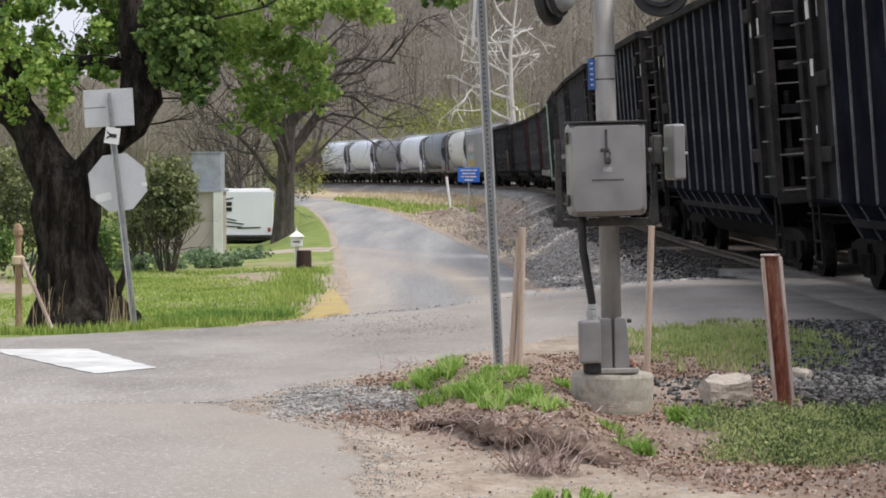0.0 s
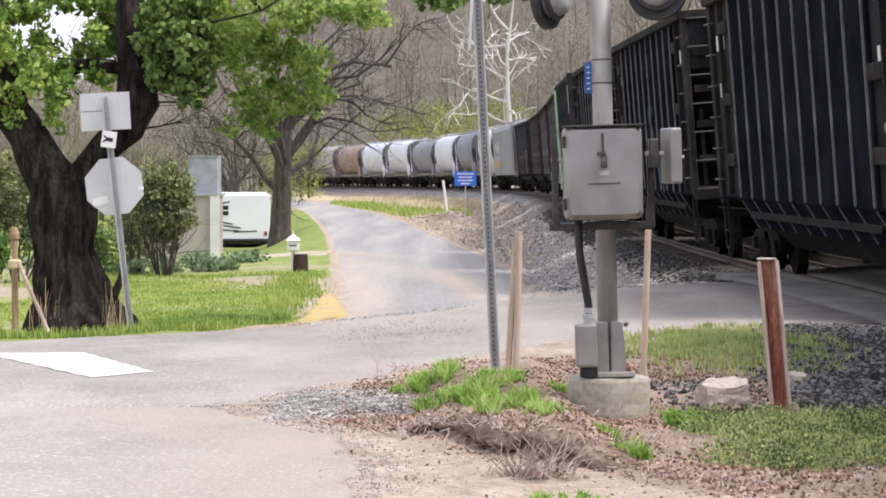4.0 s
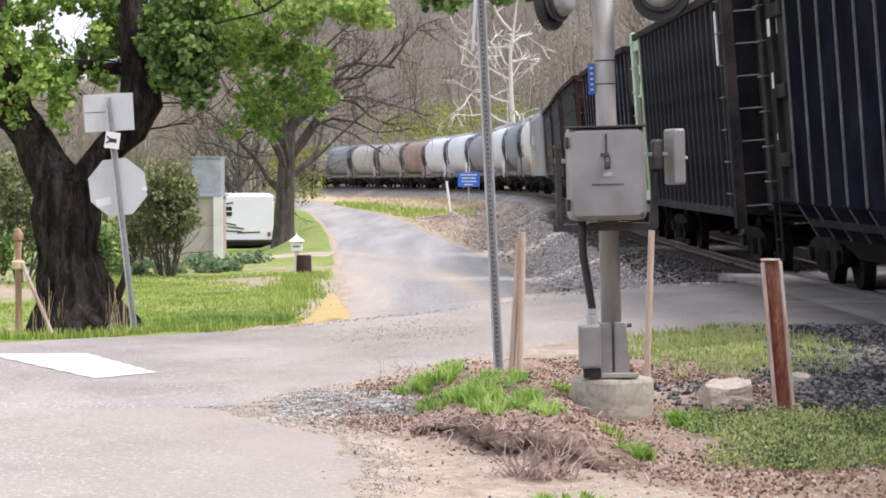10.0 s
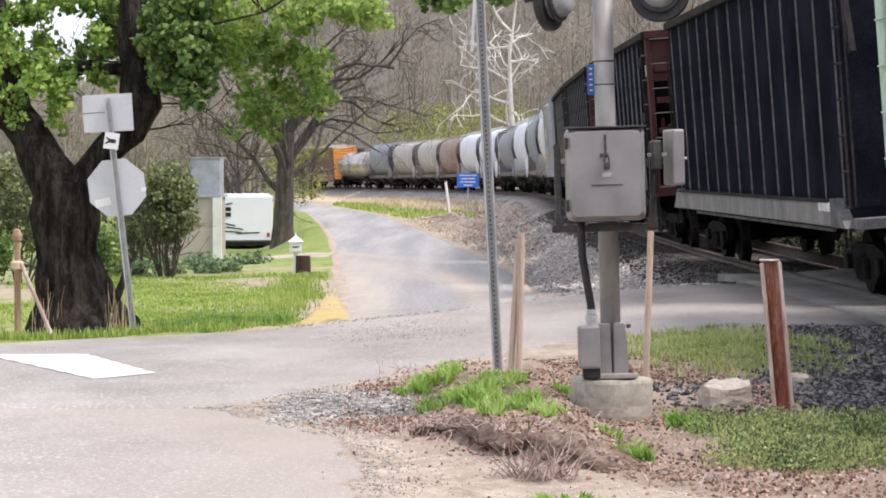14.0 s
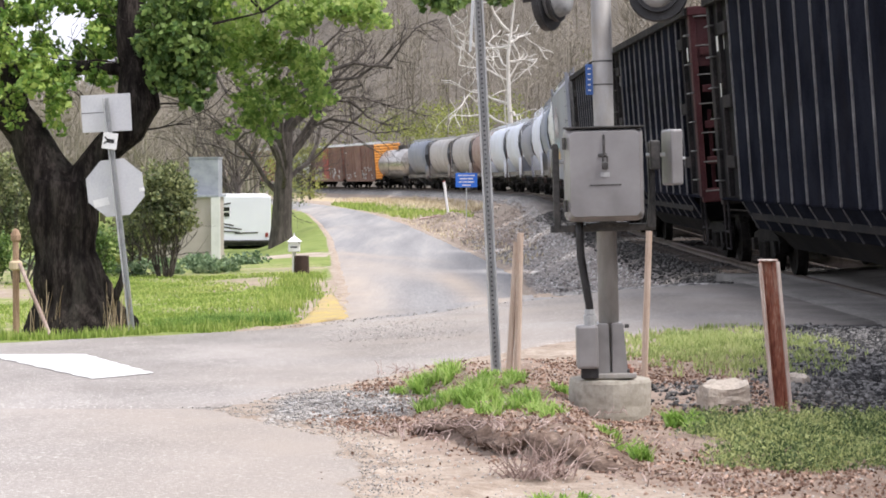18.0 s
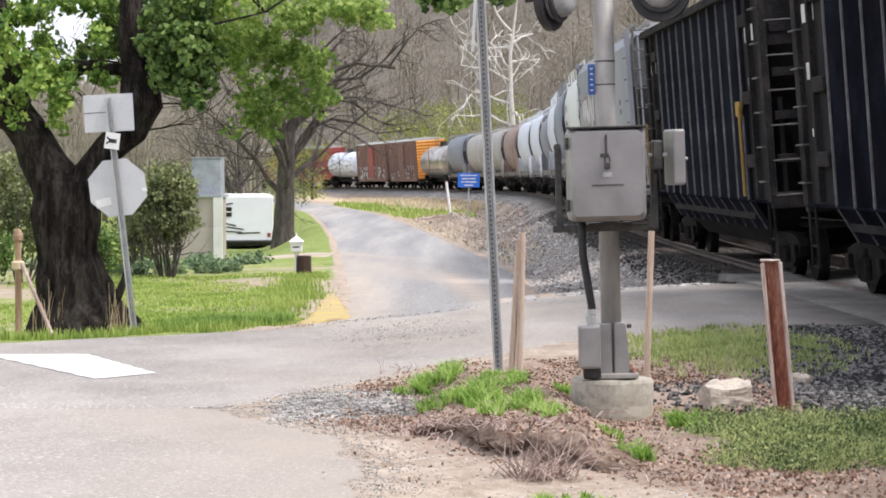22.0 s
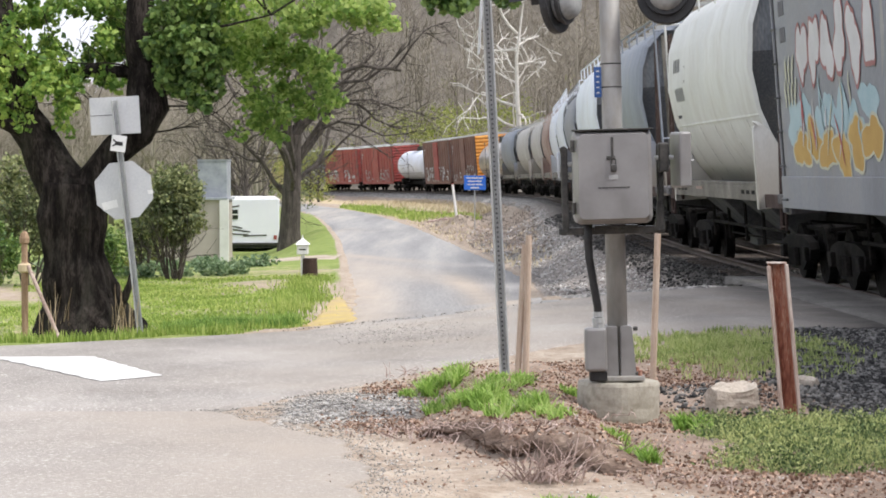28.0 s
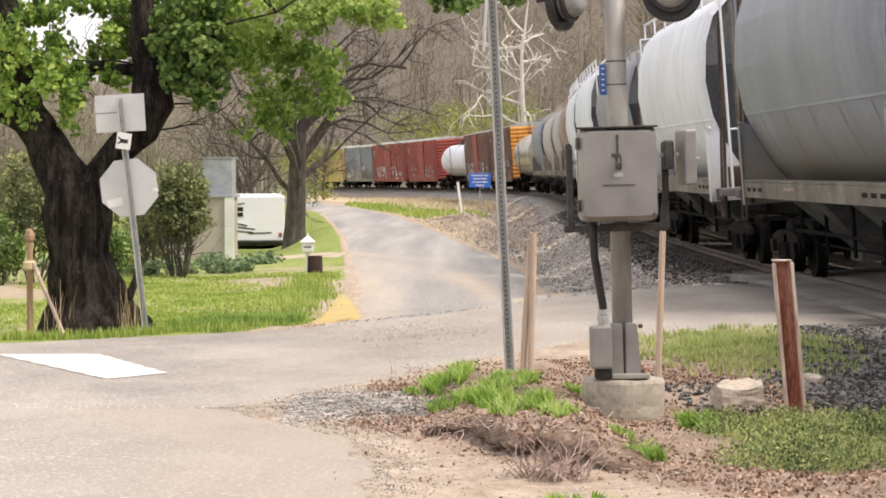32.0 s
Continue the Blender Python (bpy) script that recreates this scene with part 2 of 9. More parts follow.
M_GREY = material("grey_car_paint", [(0.1715, 0.18, 0.2128), (0.2274, 0.239, 0.2776), (0.2891, 0.302, 0.3456)], 0.5, 0.55, bump=0.1, stretch=(1, 1, 0.35),
                  dirt=(0.2, 0.17, 0.14), dirt_scale=1.0, dirt_amount=0.45)
M_WHITE = material("white_car_paint", [(0.5488, 0.59, 0.6731), (0.6664, 0.71, 0.8003), (0.735, 0.78, 0.8745)], 0.4, 0.5, bump=0.08, stretch=(1, 1, 0.35),
                   dirt=(0.38, 0.34, 0.28), dirt_scale=0.9, dirt_amount=0.4, splash=((0.42, 0.4, 0.37), 1.5, 2.5, 0.5))
M_DIRTYWHITE = material("dirty_white_car_paint", [(0.3, 0.29, 0.28), (0.42, 0.41, 0.4), (0.52, 0.51, 0.5)], 0.6, 0.6, bump=0.08, stretch=(1, 1, 0.35),
                        dirt=(0.24, 0.2, 0.16), dirt_scale=0.9, dirt_amount=0.6, splash=((0.26, 0.23, 0.19), 1.5, 2.7, 0.7))
M_SILLGREY = material("scuffed_sill_paint", [(0.1, 0.098, 0.096), (0.17, 0.165, 0.16), (0.25, 0.24, 0.232)], 1.5, 0.7, bump=0.15, stretch=(1, 1, 0.4), dirt=(0.07, 0.06, 0.05), dirt_scale=1.6, dirt_amount=0.6)
M_HOLE = material("shaded_hole", [(0.1, 0.1, 0.1), (0.14, 0.14, 0.14)], 5.0, 0.9, bump=0.0)
M_BULKHEAD = material("blue_grey_end_sheet", [(0.075, 0.0825, 0.093), (0.135, 0.15, 0.168), (0.225, 0.24, 0.258)], 0.8, 0.7, bump=0.1, spec=0.15, stretch=(1, 1, 0.3), dirt=(0.05, 0.04, 0.034), dirt_scale=0.8, dirt_amount=0.5)
M_SILLTAN = material("grimy_tan_sill", [(0.104, 0.0976, 0.0864), (0.176, 0.1664, 0.1488), (0.264, 0.252, 0.228)], 0.9, 0.75, bump=0.1, spec=0.15, dirt=(0.08, 0.066, 0.052), dirt_scale=1.2, dirt_amount=0.6)
M_CREAM = material("pale_grey_car_paint", [(0.53, 0.545, 0.545), (0.63, 0.645, 0.645), (0.69, 0.705, 0.705)], 0.4, 0.5, bump=0.08, stretch=(1, 1, 0.35),
                   dirt=(0.33, 0.30, 0.25), dirt_scale=0.9, dirt_amount=0.4, splash=((0.34, 0.31, 0.26), 1.5, 2.5, 0.7))
M_BLUEGREY = material("blue_grey_car_paint", [(0.1455, 0.168, 0.2099), (0.1988, 0.226, 0.2777), (0.2619, 0.292, 0.3498)], 0.5, 0.5, bump=0.08, stretch=(1, 1, 0.35),
                      dirt=(0.2, 0.19, 0.18), dirt_scale=0.9, dirt_amount=0.4, splash=((0.21, 0.185, 0.15), 1.6, 2.5, 0.85))
M_RUSTYCAR = material("rust_stained_paint", [(0.22, 0.13, 0.11), (0.33, 0.24, 0.21), (0.45, 0.40, 0.36)], 0.8, 0.7, bump=0.12, dirt=(0.16, 0.09, 0.065), dirt_scale=0.8, dirt_amount=0.6)
M_BOXRED = material("red_boxcar_paint", [(0.22, 0.035, 0.03), (0.30, 0.05, 0.045), (0.34, 0.08, 0.07)], 0.7, 0.6, bump=0.1, dirt=(0.14, 0.07, 0.06), dirt_amount=0.5)
M_BOXBROWN = material("brown_boxcar_paint", [(0.12, 0.055, 0.042), (0.17, 0.08, 0.062), (0.22, 0.12, 0.09)], 0.7, 0.65, bump=0.1, dirt=(0.2, 0.16, 0.13), dirt_amount=0.5)
M_ORANGE = material("orange_boxcar_paint", [(0.55, 0.22, 0.035), (0.66, 0.29, 0.05), (0.7, 0.36, 0.1)], 0.7, 0.6, bump=0.1, dirt=(0.3, 0.17, 0.08), dirt_amount=0.5)
M_YELLOW = material("yellow_boxcar_paint", [(0.5, 0.38, 0.15), (0.6, 0.48, 0.2)], 0.7, 0.6, bump=0.1, dirt=(0.3, 0.24, 0.15), dirt_amount=0.5)
M_BARETANK = material("stained_tank_steel", [(0.2, 0.18, 0.16), (0.38, 0.355, 0.325), (0.58, 0.56, 0.53)], 0.7, 0.3, bump=0.08, metal=0.7, stretch=(0.4, 1, 1), dirt=(0.09, 0.075, 0.06), dirt_amount=0.6)
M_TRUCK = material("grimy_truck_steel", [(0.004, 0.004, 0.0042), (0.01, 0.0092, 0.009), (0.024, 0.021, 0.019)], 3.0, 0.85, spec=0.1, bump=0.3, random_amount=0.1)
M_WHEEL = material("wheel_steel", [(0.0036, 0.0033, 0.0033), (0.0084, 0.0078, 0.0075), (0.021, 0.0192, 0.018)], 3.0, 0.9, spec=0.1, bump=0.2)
M_RAIL = material("rail_steel", [(0.035, 0.025, 0.02), (0.07, 0.05, 0.04), (0.11, 0.085, 0.07)], 4.0, 0.7, metal=0.1, bump=0.3)
M_TIE = material("sleeper_wood", [(0.024, 0.018, 0.015), (0.054, 0.042, 0.033), (0.09, 0.072, 0.06)], 3.0, 0.95, bump=0.5, stretch=(6, 1, 1), random_amount=0.2)
M_YELLOWMARK = material("yellow_grab_paint", [(0.275, 0.154, 0.0165), (0.341, 0.2035, 0.0275)], 3.0, 0.6)
M_WHITEMARK = material("white_stencil", [(0.5, 0.5, 0.49), (0.68, 0.68, 0.66)], 4.0, 0.7, bump=0)
M_GALV = material("galvanised_steel", [(0.32, 0.33, 0.335), (0.42, 0.43, 0.43), (0.5, 0.51, 0.505)], 6.0, 0.55, metal=0.08, bump=0.1, dirt=(0.25, 0.23, 0.20), dirt_scale=3.0, dirt_amount=0.4)
M_MAST = material("weathered_mast_paint", [(0.24, 0.235, 0.222), (0.325, 0.318, 0.305), (0.395, 0.388, 0.375)], 4.0, 0.55, metal=0.15, bump=0.08, fine=12, stretch=(1, 1, 0.4), dirt=(0.24, 0.19, 0.13), dirt_scale=2.5, dirt_amount=0.5)
M_BOX = material("grey_enclosure_paint", [(0.22, 0.213, 0.212), (0.275, 0.268, 0.267), (0.32, 0.312, 0.31)], 1.2, 0.42, metal=0.2, bump=0.03, fine=5, dirt=(0.22, 0.2, 0.185), dirt_scale=1.5, dirt_amount=0.35)
M_DARKMETAL = material("dark_bracket_steel", [(0.0325, 0.0325, 0.0325), (0.065, 0.0631, 0.0598), (0.104, 0.0975, 0.091)], 6.0, 0.55, metal=0.3, bump=0.2)
M_LAMPBLACK = material("signal_black_paint", [(0.011, 0.011, 0.0121), (0.022, 0.022, 0.0237), (0.0495, 0.0495, 0.0495)], 4.0, 0.5, bump=0.1)
M_RUBBER = material("black_conduit", [(0.015, 0.015, 0.016), (0.035, 0.035, 0.036)], 8.0, 0.6, bump=0.1)
M_CONCRETE = material("weathered_concrete", [(0.26, 0.235, 0.19), (0.38, 0.355, 0.30), (0.46, 0.43, 0.37)], 3.0, 0.95, bump=0.5, fine=25, dirt=(0.2, 0.18, 0.12), dirt_scale=2.5, dirt_amount=0.6)
M_STAKE = material("weathered_stake_wood", [(0.42, 0.31, 0.23), (0.56, 0.45, 0.36), (0.66, 0.56, 0.47)], 3.0, 0.9, bump=0.4, stretch=(5, 5, 0.5), dirt=(0.3, 0.15, 0.08), dirt_scale=2.0, dirt_amount=0.5)
M_RUST = material("rusted_steel_post", [(0.16, 0.045, 0.03), (0.34, 0.13, 0.08), (0.52, 0.34, 0.26)], 2.5, 0.75, bump=0.3, stretch=(3, 3, 0.5), dirt=(0.5, 0.45, 0.4), dirt_scale=2.0, dirt_amount=0.5)
M_SIGNBACK = material("bare_aluminium_sign", [(0.50, 0.51, 0.53), (0.58, 0.59, 0.60), (0.64, 0.65, 0.66)], 2.0, 0.45, metal=0.3, bump=0.05, dirt=(0.4, 0.38, 0.35), dirt_scale=2.0, dirt_amount=0.3)
M_BLUE = material("blue_sign_sheeting", [(0.02, 0.11, 0.50), (0.03, 0.16, 0.62)], 3.0, 0.5, bump=0.0)
M_DULLBLUE = material("faded_blue_plate", [(0.03, 0.085, 0.27), (0.05, 0.13, 0.36)], 6.0, 0.6, bump=0.0)
M_BARK = material("dark_ridged_bark", [(0.005, 0.0042, 0.004), (0.016, 0.013, 0.0115), (0.055, 0.046, 0.04)], 3.5, 0.95, spec=0.1, bump=1.0, fine=22, stretch=(3, 3, 0.6), dirt=(0.09, 0.085, 0.07), dirt_scale=2.0, dirt_amount=0.4)
M_BARK2 = material("grey_brown_bark", [(0.032, 0.027, 0.023), (0.07, 0.06, 0.052), (0.125, 0.108, 0.093)], 2.0, 0.95, bump=0.7, stretch=(3, 3, 0.6))
M_WOODS = material("bare_woods_bark", [(0.117, 0.103, 0.0803), (0.195, 0.172, 0.1374), (0.2828, 0.253, 0.207)], 0.08, 0.95, bump=0.0, random_amount=0.5, island=False)
M_SYCAMORE = material("pale_sycamore_bark", [(0.48, 0.455, 0.41), (0.62, 0.6, 0.56), (0.7, 0.685, 0.65)], 0.8, 0.9, bump=0.1, dirt=(0.4, 0.36, 0.3), dirt_scale=0.7, dirt_amount=0.5)
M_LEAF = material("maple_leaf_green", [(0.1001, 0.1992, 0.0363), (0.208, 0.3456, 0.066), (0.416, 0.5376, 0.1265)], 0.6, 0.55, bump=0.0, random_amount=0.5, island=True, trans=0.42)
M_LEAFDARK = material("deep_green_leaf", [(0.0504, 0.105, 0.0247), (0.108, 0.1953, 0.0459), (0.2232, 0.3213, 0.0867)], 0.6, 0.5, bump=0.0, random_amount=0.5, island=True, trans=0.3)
M_LEAFYELLOW = material("spring_yellow_leaf", [(0.176, 0.2132, 0.0425), (0.272, 0.3116, 0.068), (0.368, 0.3936, 0.1105)], 0.5, 0.6, bump=0.0, random_amount=0.5, island=True, trans=0.35)
M_LEAFBUSH = material("bush_leaf", [(0.0759, 0.1035, 0.0437), (0.1725, 0.207, 0.0851), (0.3174, 0.3381, 0.1518)], 0.8, 0.6, bump=0.0, random_amount=0.5, island=True, trans=0.25)
M_GRASS = material("grass_blade", [(0.1944, 0.286, 0.0544), (0.3132, 0.4233, 0.0891), (0.486, 0.5491, 0.1782)], 0.5, 0.7, bump=0.0, random_amount=0.4, island=True, trans=0.5)
M_WEED = material("bright_weed_blade", [(0.1632, 0.2923, 0.0486), (0.288, 0.4536, 0.0918), (0.4416, 0.5746, 0.1836)], 1.0, 0.6, bump=0.0, random_amount=0.4, island=True, trans=0.5)
M_SEDUM = material("olive_groundcover", [(0.0658, 0.1053, 0.0415), (0.2153, 0.2849, 0.107), (0.4903, 0.5327, 0.2265)], 1.5, 0.7, bump=0.0, random_amount=0.5, island=True, trans=0.4)
M_STRAW = material("dry_stalk", [(0.30, 0.22, 0.12), (0.45, 0.35, 0.21), (0.55, 0.45, 0.3)], 2.0, 0.9, bump=0.0, random_amount=0.4, island=True)
M_TWIG = material("dead_twig", [(0.2268, 0.162, 0.1369), (0.3888, 0.2916, 0.2567), (0.5832, 0.4698, 0.4278)], 3.0, 0.95, bump=0.0, random_amount=0.4, island=True)
M_LITTER = material("leaf_litter", [(0.1404, 0.0808, 0.0568), (0.27, 0.171, 0.1221), (0.4752, 0.3372, 0.258)], 3.0, 0.95, bump=0.0, random_amount=0.8, island=True)
M_STONE = material("crushed_stone", [(0.22, 0.208, 0.195), (0.41, 0.39, 0.366), (0.58, 0.557, 0.53)], 5.0, 0.9, bump=0.2, random_amount=0.6, island=True)
M_DARKSTONE = material("dark_ballast_stone", [(0.02, 0.02, 0.021), (0.055, 0.053, 0.052), (0.2, 0.195, 0.187)], 5.0, 0.85, bump=0.2, random_amount=0.6, island=True)
M_GREYSTONE = material("grey_bank_stone", [(0.2015, 0.1922, 0.1829), (0.3875, 0.372, 0.3534), (0.651, 0.6278, 0.6045)], 5.0, 0.9, bump=0.2, random_amount=0.5, island=True)
M_SOOTSHADE = material("sooty_ballast_stone", [(0.016, 0.0149, 0.0143), (0.0352, 0.0336, 0.0319), (0.088, 0.0847, 0.0792)], 5.0, 0.9, bump=0.2, random_amount=0.6, island=True)
M_HOUSE = material("white_siding", [(0.55, 0.55, 0.53), (0.68, 0.68, 0.66)], 1.0, 0.7, bump=0.05)
M_ROOF = material("blue_grey_shingle", [(0.20, 0.22, 0.25), (0.28, 0.30, 0.33), (0.34, 0.36, 0.39)], 2.0, 0.9, bump=0.3)
M_TANWALL = material("tan_render", [(0.33, 0.295, 0.265), (0.41, 0.37, 0.335)], 1.0, 0.85, bump=0.1)
M_RV = material("camper_white_shell", [(0.77, 0.79, 0.85), (0.83, 0.85, 0.9)], 0.6, 0.4, bump=0.02)
M_GLASSDARK = material("dark_window_glass", [(0.012, 0.014, 0.016), (0.02, 0.022, 0.025)], 1.0, 0.08, bump=0.0, spec=0.6)
M_WHITE2 = material("white_plastic", [(0.7, 0.7, 0.69), (0.8, 0.8, 0.79)], 2.0, 0.5, bump=0.0)
M_STUMP = material("dark_stump_wood", [(0.03, 0.018, 0.014), (0.06, 0.035, 0.027)], 5.0, 0.9, bump=0.5, stretch=(3, 3, 0.5))
M_POSTWOOD = material("weathered_post_wood", [(0.2, 0.13, 0.08), (0.32, 0.215, 0.14), (0.43, 0.31, 0.21)], 4.0, 0.95, bump=0.4, stretch=(4, 4, 0.5))
M_TAGS = [material("spray_paint_" + n, [c, tuple(min(1, v * 1.15) for v in c)], 2.0, 0.6, bump=0.0) for n, c in
          (("red", (0.55, 0.10, 0.12)), ("blue", (0.22, 0.42, 0.58)), ("orange", (0.62, 0.38, 0.10)), ("white", (0.66, 0.66, 0.66)), ("yellow", (0.60, 0.58, 0.26)), ("dark", (0.10, 0.10, 0.12)))]
M_BLUEBLACK = material("faded_black_paint", [(0.0208, 0.0219, 0.0256), (0.0352, 0.0368, 0.0432), (0.0544, 0.056, 0.0624)], 0.9, 0.75, bump=0.15, fine=30, spec=0.02,
                       dirt=(0.04, 0.036, 0.034), dirt_scale=0.8, dirt_amount=0.5)
M_FLOWER = material("yellow_ground_flowers", [(0.42, 0.33, 0.1), (0.55, 0.43, 0.12), (0.62, 0.5, 0.2)], 2.0, 0.8, bump=0.0, random_amount=0.4, island=True)
M_GRIMESHADE = material("grimy_end_paint", [(0.055, 0.058, 0.061), (0.1, 0.104, 0.108), (0.17, 0.174, 0.177)], 1.0, 0.85, bump=0.1, spec=0.1)
M_PALESTRAW = material("pale_dry_grass", [(0.46, 0.38, 0.24), (0.6, 0.52, 0.36), (0.72, 0.64, 0.48)], 0.6, 0.9, bump=0.0, random_amount=0.3, island=True, trans=0.3)
M_BED = material("blue_green_garden_leaf", [(0.12, 0.19, 0.10), (0.2, 0.29, 0.155), (0.32, 0.4, 0.23)], 0.8, 0.6, bump=0.0, random_amount=0.5, island=True, trans=0.3)
M_TAGDIM = material("faded_blue_tag", [(0.007, 0.016, 0.028), (0.01, 0.026, 0.046), (0.014, 0.038, 0.066)], 1.2, 0.7, bump=0.0, spec=0.1)
M_TAGOCHRE = material("spray_paint_ochre", [(0.41, 0.246, 0.0574), (0.492, 0.3116, 0.082)], 1.0, 0.6, bump=0.0)
M_TAGSKY = material("spray_paint_pale_blue", [(0.2788, 0.41, 0.4756), (0.3772, 0.492, 0.5412)], 1.5, 0.6, bump=0.0)
M_TAGRED = material("spray_paint_deep_red", [(0.3, 0.05, 0.06), (0.4, 0.08, 0.08)], 1.5, 0.6, bump=0.0)
M_REDBROWN = material("red_brown_oxide", [(0.04, 0.027, 0.025), (0.07, 0.05, 0.046), (0.11, 0.085, 0.078)], 1.5, 0.8, bump=0.1, spec=0.1)
M_FLOWERMAT = material("yellow_moss_mat", [(0.36, 0.29, 0.2), (0.43, 0.34, 0.16), (0.5, 0.385, 0.13)], 2.2, 0.9, bump=0.6, fine=30, spec=0.1)
M_ENDCAGE = material("grimy_end_cage", [(0.011, 0.0105, 0.0115), (0.024, 0.0225, 0.0235), (0.05, 0.046, 0.046)], 1.5, 0.85, bump=0.1, spec=0.05, dirt=(0.036, 0.025, 0.023), dirt_scale=1.5, dirt_amount=0.5)
M_ROOT = material("dark_root_twig", [(0.05, 0.035, 0.028), (0.10, 0.072, 0.058), (0.19, 0.145, 0.12)], 3.0, 0.95, bump=0.0, random_amount=0.4, island=True)
M_MOSSGRASS = material("soft_yellow_green_grass", [(0.2112, 0.2786, 0.0918), (0.3456, 0.4231, 0.1428), (0.4992, 0.5366, 0.2448)], 0.9, 0.75, bump=0.0, random_amount=0.4, island=True, trans=0.5)
M_LAMPGREY = material("dull_grey_lamp_case", [(0.2, 0.205, 0.205), (0.29, 0.295, 0.295), (0.37, 0.375, 0.372)], 3.0, 0.55, metal=0.15, bump=0.05)
M_TAGPALE = material("faded_pale_tag", [(0.42, 0.42, 0.33), (0.5, 0.5, 0.4)], 1.5, 0.6, bump=0.0)
M_TAGWORN = material("worn_white_tag", [(0.27, 0.27, 0.27), (0.36, 0.355, 0.35)], 3.0, 0.6, bump=0.0)
M_TAGWHITE = material("faded_white_tag", [(0.46, 0.46, 0.48), (0.56, 0.56, 0.58)], 1.5, 0.6, bump=0.0)
M_TAGROSE = material("faded_rose_tag", [(0.26, 0.1, 0.11), (0.33, 0.14, 0.14)], 1.5, 0.6, bump=0.0)
M_GRAVEL = material("grey_road_gravel", [(0.1659, 0.154, 0.1403), (0.319, 0.2983, 0.2735), (0.5104, 0.4782, 0.4399)], 5.0, 0.9, bump=0.2, random_amount=0.3, island=True)
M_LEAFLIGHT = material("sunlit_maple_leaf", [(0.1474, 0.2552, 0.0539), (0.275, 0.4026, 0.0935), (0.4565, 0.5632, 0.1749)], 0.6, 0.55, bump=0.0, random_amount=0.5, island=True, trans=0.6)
# ---- mesh helpers ----
def mesh_of(bm, name="mesh", smooth=False):
    me = bpy.data.meshes.new(name)
    bm.normal_update()
    bm.to_mesh(me)
    bm.free()
    if smooth:
        for p in me.polygons:
            p.use_smooth = True
    return me


def part(name, bm, mat, parent=None, label="", smooth=False):
    ob = new(name, bm if isinstance(bm, bpy.types.Mesh) else mesh_of(bm, name, smooth))
    if mat and not ob.data.materials:
        ob.data.materials.append(mat)
    ob.parent = parent
    return tagged(ob, label)


def same(ob, parent, m):
    """Another piece on the mesh of ob, under parent, at the pose m."""
    o = new(ob.name.split(".")[0], ob.data)
    o.parent, o.matrix_basis = parent, m
    if "label" in ob:
        o["label"] = ob["label"]
    return o


def box(bm, cx, cy, cz, sx, sy, sz, bevel=0.0, rot=None):
    m = Matrix.Translation((cx, cy, cz)) @ (rot or Matrix.Identity(4)) @ Matrix.Diagonal((sx, sy, sz, 1))
    made = bmesh.ops.create_cube(bm, size=1, matrix=m)
    if bevel:
        es = {e for v in made["verts"] for e in v.link_edges}
        bmesh.ops.bevel(bm, geom=list(es), offset=bevel, segments=2, affect="EDGES", profile=0.5)
    return bm


def prism(bm, profile, x0, x1):
    """A solid with this outline of (y, z) along x."""
    a = [bm.verts.new((x0, y, z)) for y, z in profile]
    b = [bm.verts.new((x1, y, z)) for y, z in profile]
    n = len(profile)
    for i in range(n):
        bm.faces.new((a[i], a[(i + 1) % n], b[(i + 1) % n], b[i]))
    bm.faces.new(a[::-1])
    bm.faces.new(b)
    return bm


def rod(bm, p, q, r, r2=None, sides=6):
    """A tapered rod from p to q."""
    p, q = Vector(p), Vector(q)
    d = q - p
    m = Matrix.Translation((p + q) / 2) @ d.to_track_quat("Z", "Y").to_matrix().to_4x4()
    bmesh.ops.create_cone(bm, cap_ends=True, segments=sides, radius1=r, radius2=r if r2 is None else r2, depth=d.length, matrix=m)
    return bm


def ring(bm, pts, radii, sides=8):
    """A tube through pts with those radii, closed at its ends."""
    pts = [Vector(p) for p in pts]
    loops = []
    side = None
    for i, p in enumerate(pts):
        d = (pts[min(i + 1, len(pts) - 1)] - pts[max(i - 1, 0)]).normalized()
        if side is None:
            side = d.orthogonal().normalized()
        side = (side - d * side.dot(d)).normalized()
        up = d.cross(side)
        loops.append([bm.verts.new(p + (side * math.cos(a) + up * math.sin(a)) * radii[i]) for a in (2 * math.pi * k / sides for k in range(sides))])
    for a, b in zip(loops, loops[1:]):
        for k in range(sides):
            bm.faces.new((a[k], a[(k + 1) % sides], b[(k + 1) % sides], b[k]))
    bm.faces.new(loops[0][::-1])
    bm.faces.new(loops[-1])
    return bm


def raw(name, verts, faces, mat, smooth=False):
    """A mesh object from arrays."""
    me = bpy.data.meshes.new(name)
    verts, faces = np.asarray(verts, dtype=np.float32), np.asarray(faces, dtype=np.int32)
    k = faces.shape[1]
    me.vertices.add(len(verts))
    me.vertices.foreach_set("co", verts.ravel())
    me.loops.add(faces.size)
    me.loops.foreach_set("vertex_index", faces.ravel())
    me.polygons.add(len(faces))
    me.polygons.foreach_set("loop_start", np.arange(0, faces.size, k, dtype=np.int32))
    me.update(calc_edges=True)
    if smooth:
        me.polygons.foreach_set("use_smooth", np.ones(len(faces), dtype=bool))
    me.materials.append(mat)
    return new(name, me)


def empty(name, m=None, **tags):
    ob = new(name)
    if m is not None:
        ob.matrix_basis = m
    return tagged(ob, **tags)


def smooth01(x):
    x = np.clip(x, 0, 1)
    return x * x * (3 - 2 * x)


